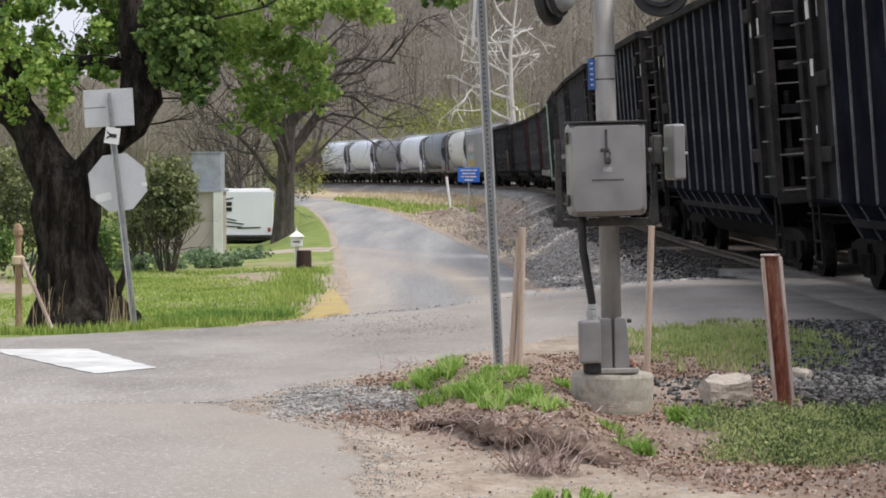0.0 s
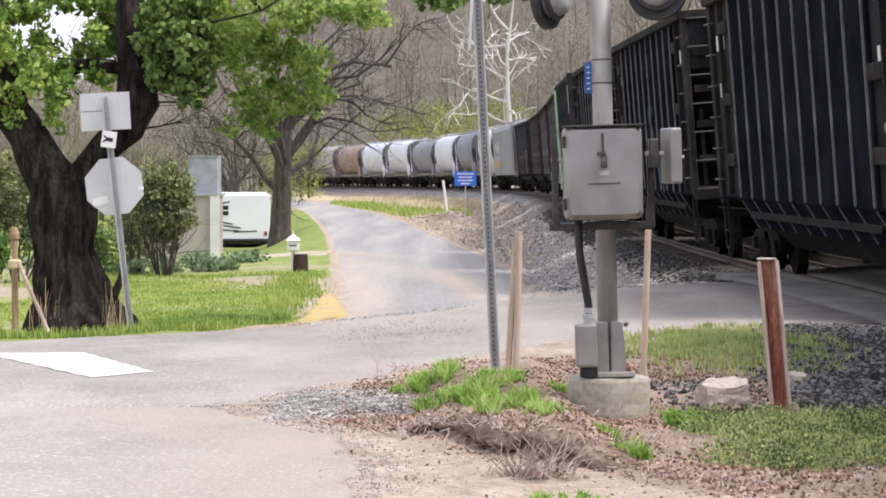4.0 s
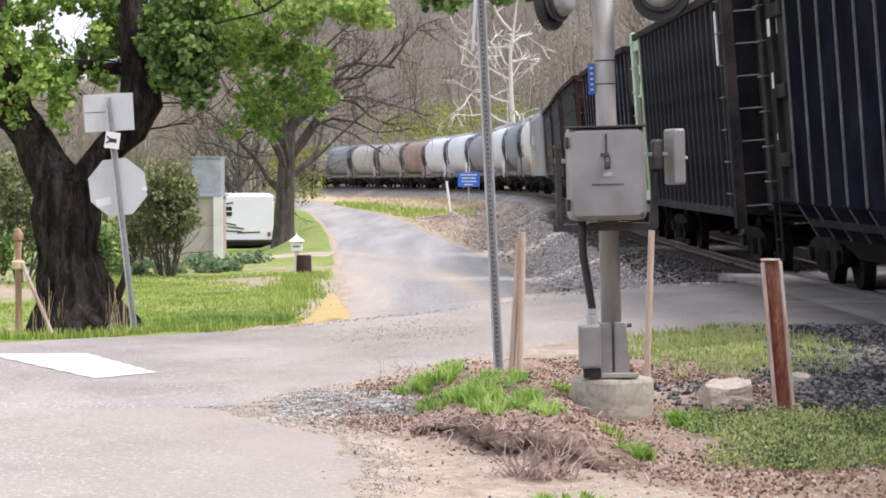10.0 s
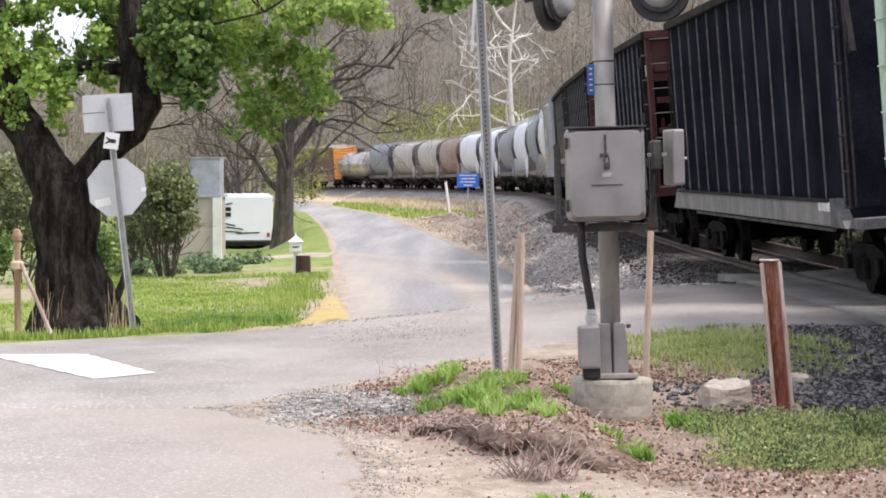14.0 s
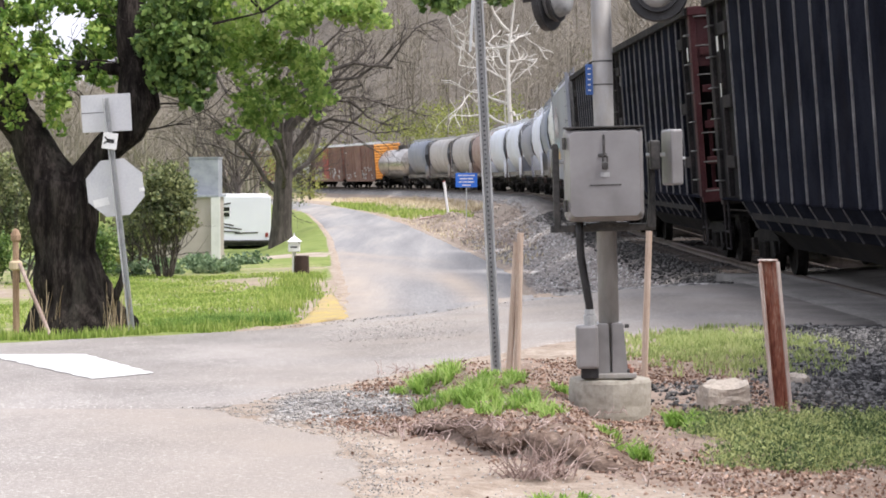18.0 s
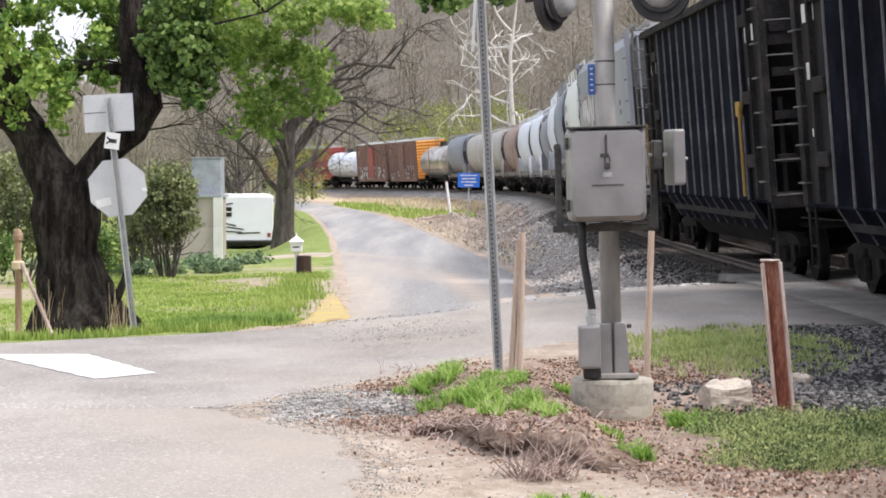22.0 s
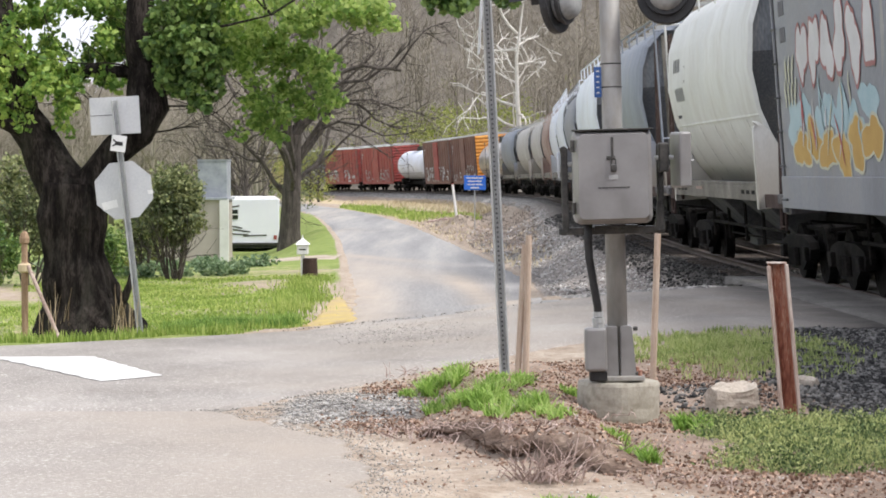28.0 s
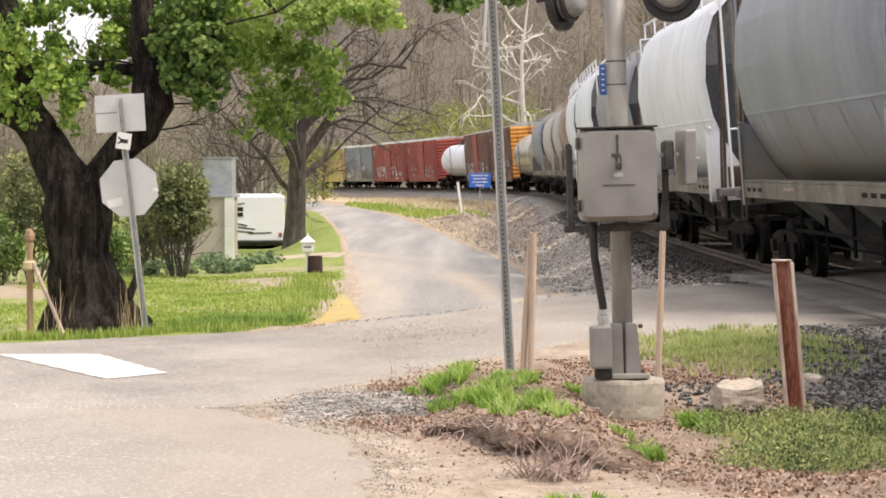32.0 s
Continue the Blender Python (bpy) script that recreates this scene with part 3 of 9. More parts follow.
# ---- the line of the railway ----
# Curvature per kilometre at distances along the line, which runs away from the crossing; s is in metres.
LINE_S = [0, 40, 80, 120, 160, 220, 300, 440]
LINE_K = [1.24, 1.16, -0.78, -1.73, -1.85, -2.11, -2.18, -2.19]
S0, S1 = -320, 560
_ss = np.arange(0, S1 + 1.0)
_kk = np.interp(_ss, LINE_S, LINE_K) / 1000
_h = radians(-1.951) + np.concatenate([[0], np.cumsum((_kk[1:] + _kk[:-1]) / 2)])
_x = 4.738 + np.concatenate([[0], np.cumsum((np.sin(_h[1:]) + np.sin(_h[:-1])) / 2)])
_y = 32.59 + np.concatenate([[0], np.cumsum((np.cos(_h[1:]) + np.cos(_h[:-1])) / 2)])
_bs = np.arange(S0, 0.0)
LS = np.concatenate([_bs, _ss])
LH = np.concatenate([np.full(len(_bs), _h[0]), _h])
OFF = 1.55
LX = np.concatenate([4.738 + _bs * math.sin(_h[0]), _x]) + OFF * np.cos(LH)
LY = np.concatenate([32.59 + _bs * math.cos(_h[0]), _y]) - OFF * np.sin(LH)
LZ = np.interp(LS, [-320, 0, 15, 30, 60, 110, 170, 270, 560], [0.03, 0.03, 0.05, 0.13, 0.28, 0.26, 0.02, -0.4, -0.5])
LZ = np.convolve(np.pad(LZ, 15, mode="edge"), np.ones(31) / 31, mode="valid")


CANT = radians(4.5)      # the line is canted towards the inside of the far curve, its near rail lower


def on_line(s, side=0.0, up=0.0):
    """The point of the line at s, offset to its far side, above the rail's top."""
    h = np.interp(s, LS, LH)
    up += min(max(side, -0.9), 0.9) * math.sin(CANT)
    return Vector((np.interp(s, LS, LX) + side * math.cos(h), np.interp(s, LS, LY) - side * math.sin(h), np.interp(s, LS, LZ) + up))


def line_near(x, y):
    """Signed distance from the line (positive on its far side) and the rail's height there."""
    x, y = np.asarray(x, float), np.asarray(y, float)
    best, off, at = np.full(x.shape, 1e9), np.zeros(x.shape), np.zeros(x.shape)
    for i in range(0, len(LS), 3):
        dx, dy = x - LX[i], y - LY[i]
        d2 = dx * dx + dy * dy
        near = d2 < best
        best = np.where(near, d2, best)
        off = np.where(near, dx * math.cos(LH[i]) - dy * math.sin(LH[i]), off)
        at = np.where(near, LS[i] + dx * math.sin(LH[i]) + dy * math.cos(LH[i]), at)
    zz = np.interp(at, LS, LZ)
    return np.where(best - off * off < 6.0, off, np.sqrt(best) * np.where(off >= 0, 1.0, -1.0)), zz


# ---- roads ----
LANE_Y = [29, 32, 43, 55, 66, 93, 120, 145, 162, 180, 200, 225, 260]
LANE_L = [-2.6, -1.5, -1.86, -2.5, -3.1, -4.6, -6.4, -8.3, -9.8, -11.8, -14.6, -18.8, -26]
LANE_R = [3.2, 1.45, 1.6, 1.8, 1.35, -0.15, -1.7, -3.7, -5.2, -7.4, -10.2, -14.4, -21.6]


def lane_left(y):
    return np.interp(y, LANE_Y, LANE_L)


def lane_right(y):
    return np.interp(y, LANE_Y, LANE_R)


def apron_right(y):
    return np.interp(y, [0, 10.8, 12.2, 13.3, 14.2, 14.8, 15.4, 16.2], [-0.3, -0.38, -0.45, -0.56, -0.8, -1.05, -1.4, -1.6])


def cross_near(x):
    return np.interp(x, [-60, -1.62, -1.6, -1.45, -1.0, -0.5, 0.2, 1.2, 2.4, 3.6, 5, 60], [16.2, 16.2, 16.25, 17.0, 18.2, 19.3, 21.2, 22.8, 23.4, 23.8, 24.3, 26])


def cross_far(x):
    return np.interp(x, [-60, -20, -5, -3.4, -2.2, -1, 1.1, 2.8, 4.7, 8, 60], [10, 17, 26.4, 28.5, 30.2, 31.1, 31.4, 31.8, 33.4, 34, 36])


def in_road(x, y, inset=0.25):
    a = (y < 16.3) & (x < apron_right(y) - inset)
    b = (y > cross_near(x) + inset) & (y < cross_far(x) - inset)
    c = (y > 30) & (y < 250) & (x > lane_left(y) + inset) & (x < lane_right(y) - inset)
    return a | b | c


def bumps(x, y, size, amount):
    return amount * (np.sin(x / size * 1.9 + 1.3 * np.sin(y / size * 1.1)) * np.sin(y / size * 1.7 + 0.9 * np.sin(x / size * 1.3 + 2)))


def lumps(x, y, size, amount):
    """Uneven ground with no direction of its own."""
    out = 0.0
    for k in range(7):
        a, f = 0.9 * k + 0.37 * k * k, (1.0 + 0.23 * k) / size
        out = out + np.sin((x * math.cos(a) + y * math.sin(a)) * f + 1.7 * k + 0.8 * np.sin((x * math.sin(a * 1.7) - y * math.cos(a * 1.3)) * f * 0.6))
    return amount * out / 2.6


def height(x, y, rough=True):
    """The height of the ground."""
    x, y = np.asarray(x, float), np.asarray(y, float)
    d, zr = line_near(x, y)
    z = np.interp(y, [-60, 10.8, 30, 55, 115, 160, 400, 2000], [0.6, 0.0, -0.53, -0.9, -1.2, -1.3, -1.4, -1.4])
    left = lane_left(y) - x
    z = z - 1.25 * smooth01((y - 58) / 50) * smooth01(left / 3.6)
    z = z - 0.12 * smooth01((y - 27) / 4) * smooth01((left - 0.5) / 3) * (1 - smooth01((y - 50) / 20))
    a = np.abs(d)
    ramp = smooth01(1 - (a - 2.0) / 7)
    zc = z + (zr + np.clip(d, -0.9, 0.9) * math.sin(CANT) * smooth01((4.2 - a) / 2.2) - 0.03 - z) * ramp
    bank = zr - 0.22 - 0.25 * np.logaddexp(0, (a - 2.1) / 0.25) / 1.55
    ze = bank + 0.12 * np.logaddexp(0, (z - bank) / 0.12)
    w = smooth01((y - 32.5) / 4.5)
    out = zc * (1 - w) + ze * w
    # low earth mound round the signal, cut by a small scarp
    n = (x + 0.3) * 0.877 + (y - 14.2) * 0.48
    wob = 0.12 * np.sin(y * 3.1) + 0.05 * np.sin(x * 7 + y * 5) + 0.02 * np.sin(x * 15 - y * 11)
    mound = (0.13 + 0.03 * np.sin(x * 9 + 3 * np.sin(y * 4)) * np.sin(y * 11)) * smooth01((n + wob + 0.05) / 0.11) * smooth01((20.5 - y + 0.4 * x) / 3) * smooth01((x + 0.22 + 0.06 * np.sin(y * 7)) / 0.4)
    out = out + mound * (1 - smooth01((x - 0.72) / 0.35))
    out = out - 0.1 * np.exp(-(((x - 1.35) / 0.45) ** 2 + ((y - 15.3) / 0.7) ** 2))
    # heap of dumped earth on the bank
    out = out + (0.55 * np.exp(-(((x - 0.75) / 0.9) ** 2 + ((y - 113) / 7) ** 2)) + 0.3 * np.exp(-(((x + 0.3) / 0.6) ** 2 + ((y - 121) / 4) ** 2))) * (1 + 0.4 * np.sin(x * 5 + y)) * (d < -2.3)
    # wooded hill on the far side of the line
    far = np.maximum(d - 14, 0)
    out = out + 0.4 * np.clip(d - 3.4, 0, 9) * smooth01((y - 36) / 4)
    hill = 75 * smooth01(far / 260) + 0.12 * np.minimum(far, 60)
    out = out + hill * (0.1 + 0.9 * smooth01((x / np.maximum(y, 50) + 0.172) / 0.075))
    # the land rises a little on the near side too, far off to the left
    out = out + 0.08 * np.maximum(-x - 45, 0) * smooth01((-x - 45) / 60)
    if rough:
        soft = np.where(in_road(x, y, -0.1), 0.0, 1.0)
        out = out + soft * (bumps(x, y, 0.35, 0.014) * smooth01((36 - y) / 4) + (lumps(x, y * 0.7, 0.22, 0.03) + lumps(x, y * 0.5, 0.6, 0.06)) * smooth01((y - 34) / 4) * smooth01((170 - y) / 20) * smooth01((a - 2.3) / 0.8) * (x > lane_right(y) + 0.1) + bumps(x + 2, y, 0.09, 0.008) * smooth01((24 - y) / 4) + bumps(x + 7, y, 1.3, 0.03) + bumps(x, y + 3, 16.0, 0.25) * smooth01((y - 120) / 80) * smooth01((np.abs(d) - 8) / 10))
    return out


def on_ground(x, y, up=0.0):
    return Vector((x, y, float(height(x, y)) + up))
# ---- ground, roads and railway ----
def ground_sheet():
    def spread(pieces):
        out = []
        for a, b, st in pieces:
            out.append(np.arange(a, b, st))
        return np.concatenate(out)
    xs = spread([(-1500, -300, 120), (-300, -60, 12), (-60, -9, 0.9), (-9, -1.2, 0.11), (-1.2, 2.6, 0.05), (2.6, 9, 0.075), (9, 60, 1.2), (60, 300, 12), (300, 1501, 120)])
    ys = spread([(-200, -10, 19), (-10, 8, 1.5), (8, 10.5, 0.11), (10.5, 16.5, 0.055), (16.5, 37, 0.11), (37, 130, 0.3), (130, 215, 0.8), (215, 460, 3.0), (460, 1600, 60)])
    gx, gy = np.meshgrid(xs, ys)
    z = height(gx, gy)
    z = z - np.where(in_road(gx, gy, 0.12), 0.07, 0.0)
    verts = np.stack([gx, gy, z], -1).reshape(-1, 3)
    w, h = len(xs), len(ys)
    i = (np.arange(h - 1)[:, None] * w + np.arange(w - 1)[None]).ravel()
    ob = raw("ground", verts, np.stack([i, i + 1, i + w + 1, i + w], 1), M_GROUND, True)
    d, _ = line_near(gx, gy)
    a = np.abs(d)
    left = lane_left(gy) - gx
    grass = 0.9 * smooth01((left + 0.1) / np.where(gy > 50, 0.4, 0.9)) * (gy > 24) * (gx < 1)
    grass = np.where((gy > 27) & (gy < 60), grass * (0.74 + 0.3 * np.sin(gx * 0.9 + gy * 0.35) * np.sin(gy * 0.21 + 1)), grass)
    grass = grass * (1 - 0.8 * np.exp(-(((gx + 5.2) / 1.1) ** 2 + ((gy - 46) / 2.2) ** 2)))
    grass = np.maximum(grass, 0.75 * (gx < -4.2) * (gy > cross_far(gx)) * (gy < 43))
    patch = np.exp(-(((gx - 2.55) / 0.75) ** 2 + ((gy - 21.2) / 2.2) ** 2)) * 0.85
    grass = np.maximum(grass, patch)
    grass = np.maximum(grass, 0.85 * smooth01((gy - 150) / 10) * smooth01(1 - np.abs((gx - lane_right(gy) - 2.0) / 4.0)) * (gy < 200))
    wood = smooth01((d - 2.8) / 1.2)
    wood = np.maximum(wood, 0.3 * (gx > lane_right(gy) + 0.1) * smooth01((gy - 36) / 4) * smooth01((150 - gy) / 40))
    n = (gx + 0.3) * 0.877 + (gy - 14.2) * 0.48
    wood = np.maximum(wood, 0.95 * smooth01((n + 0.42 + 0.12 * np.sin(gx * 9 + gy * 4)) / 0.35) * smooth01((gx + 0.35) / 0.3) * smooth01((20.5 - gy + 0.6 * gx) / 2) * smooth01((3.6 - gx) / 0.6) * (gy > 8))
    stone = smooth01((4.6 - 0.19 * np.maximum(gy - 16, 0) - a) / 0.5)
    stone = np.where((gy > 34), smooth01((3.4 - a) / 1.0), stone)
    stone = np.maximum(stone, 0.95 * np.exp(-(((gx + 0.7) / 0.7) ** 2 + ((gy - 16.4) / 2.0) ** 2)))
    stone = np.maximum(stone, 0.7 * np.exp(-(((gx - 1.9) / 0.5) ** 2 + ((gy - 16.4) / 1.5) ** 2)))
    stone = np.maximum(stone, 0.8 * smooth01((gx - lane_right(gy) + 0.1) / 0.4) * (gy > 30.5) * (gy < 75) * (d < 0))
    straw = 0.28 * smooth01((gy - 80) / 25) * (d < -3.2) * (gx > lane_right(gy) - 0.3)
    straw = np.maximum(straw, 0.43 * (left > 0.3) * (gy > cross_far(gx) + 0.3) * (gy < 62))
    straw = np.maximum(straw, 0.45 * np.exp(-((left - 0.3) / 0.45) ** 2) * (gy > 29) * (gy < 46))
    straw = np.maximum(straw, 0.9 * smooth01((gy - 175) / 8) * smooth01(1 - np.abs((gx - lane_right(gy) - 5.5) / 6)) * (d < -3))
    wood = np.maximum(wood, 0.55 * (left > 0.6) * (gy > cross_far(gx)) * (gy < 62) * np.clip(1.1 - grass / 0.8, 0, 1))
    grass, stone, straw = (np.clip(v, 0, 1) for v in (grass, stone, straw))
    col = np.stack([grass, stone, straw, wood], -1).reshape(-1, 4)
    at = ob.data.color_attributes.new("cover", "FLOAT_COLOR", "POINT")
    at.data.foreach_set("color", col.astype(np.float32).ravel())
    # track dust plus painted shade: under the train, beyond it, on near ballast
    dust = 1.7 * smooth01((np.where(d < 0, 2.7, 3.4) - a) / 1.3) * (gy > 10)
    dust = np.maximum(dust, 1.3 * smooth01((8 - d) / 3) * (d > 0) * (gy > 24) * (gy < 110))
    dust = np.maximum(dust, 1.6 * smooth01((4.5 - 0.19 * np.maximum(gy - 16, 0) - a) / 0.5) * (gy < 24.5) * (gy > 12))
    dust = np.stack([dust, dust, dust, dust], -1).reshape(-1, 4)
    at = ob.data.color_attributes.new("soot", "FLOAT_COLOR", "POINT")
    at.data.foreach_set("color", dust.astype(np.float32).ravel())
    return tagged(ob, "earth, grass and gravel ground rising to a wooded hill", kind="structure")


ground_sheet()


def sheet(name, rows, mat, up, label):
    """A road surface through rows of (x, y) points, laid on the ground."""
    p = np.array(rows, float)
    h, w = p.shape[:2]
    z = height(p[..., 0], p[..., 1], False) + up
    edge = np.zeros(w)
    edge[[0, -1]] = -0.06
    z = z + edge[None]
    v = np.concatenate([p, z[..., None]], -1).reshape(-1, 3)
    i = (np.arange(h - 1)[:, None] * w + np.arange(w - 1)[None]).ravel()
    return tagged(raw(name, v, np.stack([i, i + 1, i + w + 1, i + w], 1), mat, True), label, kind="structure")


def ragged(v, k, amp):
    return amp * (math.sin(v * 3.7 + k) + 0.6 * math.sin(v * 9.1 + 2 * k) + 0.4 * math.sin(v * 23 + 3 * k))


rows = []
for y in np.arange(-30, 16.26, 0.12):
    r = float(apron_right(y)) + ragged(y, 1, 0.05)
    rows.append([(r - 0.02 + (-40 - r) * (u / 60) ** 2, y) for u in range(61)][::-1])
apron = sheet("road_apron", rows, M_ASPHALT, 0.012, "worn grey asphalt apron of a side road")
p = np.array(rows)
weigh(apron, "dust", 1.1 * smooth01(1 - (apron_right(p[..., 1]) - p[..., 0]) / 2.2) + 0.25)
weigh(apron, "oil", 0.0 * p[..., 0])
rows = []
for x in np.concatenate([np.arange(-60, -8, 1.0), np.arange(-8, 9, 0.12), np.arange(9, 60, 1.5)]):
    a, b = float(cross_near(x)), float(cross_far(x))
    if x > -1.6:
        a += ragged(x, 2, 0.07)
    b += ragged(x, 5, 0.05)
    rows.append([(x, a + (b - a) * u / 40) for u in range(41)])
crossing = sheet("road_crossing", rows, M_ASPHALT, 0.014, "grey asphalt road that climbs to the crossing")
p = np.array(rows)
d = np.abs(line_near(p[..., 0], p[..., 1])[0])
# the asphalt darkens towards the rails: the train's shade, put into the colour
weigh(crossing, "oil", 1.7 * smooth01((3.3 - d) / 1.6))
weigh(crossing, "dust", (0.5 + 0.4 * np.sin(p[..., 1] * 2.1 + 0.5 * p[..., 0]) * np.sin(p[..., 1] * 0.8)) * smooth01((p[..., 0] + 3) / 2.5))
rows = []
for y in np.concatenate([np.arange(29.5, 60, 0.25), np.arange(60, 260, 1.5)]):
    a, b = float(lane_left(y)) + ragged(y * 0.5, 4, 0.07), float(lane_right(y)) + ragged(y * 0.5, 7, 0.07)
    rows.append([(a + (b - a) * u / 16, y) for u in range(17)])
lane = sheet("road_lane", rows, M_OLD_ROAD, 0.006, "worn pale asphalt lane winding away below the railway")
p = np.array(rows)
u = p[..., 0] - lane_left(p[..., 1])
# earth carried in from the driveway, in two wheel tracks that bend down the lane
turn = np.exp(-((p[..., 1] - 64 + 4.5 * np.maximum(u, 0)) / 7.0) ** 2) + np.exp(-((p[..., 1] - 72 + 3.0 * np.maximum(u, 0)) / 2.0) ** 2)
mud = 0.85 * turn * smooth01((4.2 - u) / 3.5)
mud = mud + 1.2 * smooth01((60 - p[..., 1]) / 12) * (np.exp(-((u - 0.2) / 0.7) ** 2) + np.exp(-((u - 2.0 - 0.01 * p[..., 1]) / 0.35) ** 2))
weigh(lane, "mud", mud)
# pale earth driveway from the lane towards the camper
rows = []
for x in np.arange(-11.5, float(lane_left(72)) + 0.15, 0.15):
    u = (-3.4 - x) / 8
    rows.append([(x, 67.0 + 14 * u * u + 5.5 * k / 8 + ragged(x, k, 0.05)) for k in range(9)])
M_DRIVE = material("pale_earth_drive", [(0.29, 0.235, 0.18), (0.38, 0.32, 0.255), (0.47, 0.41, 0.34)], 0.6, 0.95, bump=0.3, fine=20)
sheet("driveway", rows, M_DRIVE, 0.02, "pale earth driveway across the lawn")
# broad white stop bar
rows = []
for u in np.linspace(0, 1, 30):
    x0, y0, x1, y1 = -3.0 - 1.75 * u, 19.5 + 4.0 * u, -2.56 - 1.14 * u, 20.3 + 3.3 * u
    rows.append([(x0 + (x1 - x0) * k / 6 + 0.015 * math.sin(u * 40 + k), y0 + (y1 - y0) * k / 6) for k in range(7)])
p = np.array(rows)
zz = height(p[..., 0], p[..., 1], False) + 0.02
i = (np.arange(29)[:, None] * 7 + np.arange(6)[None]).ravel()
tagged(raw("stop_line", np.concatenate([p, zz[..., None]], -1).reshape(-1, 3), np.stack([i, i + 1, i + 8, i + 7], 1), M_PAINT, True),
       "broad white stop bar painted on the asphalt", kind="structure")


def rail_line(name, side):
    prof = [(-0.075, -0.18), (0.075, -0.18), (0.075, -0.155), (0.012, -0.135), (0.012, -0.045), (0.036, -0.035), (0.036, 0), (-0.036, 0), (-0.036, -0.035),
            (-0.012, -0.045), (-0.012, -0.135), (-0.075, -0.155)]
    ss = np.concatenate([np.arange(-40, 120, 1.0), np.arange(120, 420, 3.0)])
    v = [tuple(on_line(s, side + y, z)) for s in ss for y, z in prof]
    n = len(prof)
    f = [(r * n + k, r * n + (k + 1) % n, (r + 1) * n + (k + 1) % n, (r + 1) * n + k) for r in range(len(ss) - 1) for k in range(n)]
    return tagged(raw(name, v, f, M_RAIL), "worn brown steel rail", kind="structure")


rail_line("rail_near", -0.755)
rail_line("rail_far", 0.755)
track = empty("track_bed", label="dark timber sleepers under the rails", kind="structure")
tie = None
for k in range(170):
    s = 6 + k * 0.56
    h = float(np.interp(s, LS, LH))
    m = Matrix.Translation(on_line(s, 0, -0.265)) @ pose(0, 0, 0, 0, 0, -math.degrees(h) + random.uniform(-1, 1))
    if tie is None:
        tie = part("sleeper", box(bmesh.new(), 0, 0, 0, 2.6, 0.22, 0.17, 0.012), M_TIE, track)
        tie.matrix_basis = m
    else:
        same(tie, track, m)
# asphalt panels between and beside the rails at the crossing, train shade painted in
for name, a, b in (("crossing_panel", -0.66, 0.66), ("crossing_panel", -1.9, -0.86), ("crossing_panel", 0.86, 1.9)):
    ss = np.arange(-12, 3.6, 0.6)
    v = [tuple(on_line(s, a + (b - a) * k / 4, 0.0)) for s in ss for k in range(5)] + [tuple(on_line(s, a + (b - a) * k / 4, -0.14)) for s in ss for k in range(5)]
    n = len(ss)
    f = [(r * 5 + k, r * 5 + k + 1, r * 5 + k + 6, r * 5 + k + 5) for r in range(n - 1) for k in range(4)]
    f += [(r * 5 + e, r * 5 + e + 5, n * 5 + r * 5 + e + 5, n * 5 + r * 5 + e) for r in range(n - 1) for e in (0, 4)]
    f += [(e * 5 + k, e * 5 + k + 1, n * 5 + e * 5 + k + 1, n * 5 + e * 5 + k) for e in (0, n - 1) for k in range(4)]
    tagged(raw(name, v, f, M_SHADEDASPHALT), "asphalt panel laid beside the rails, darkened for the train's shade", kind="structure")
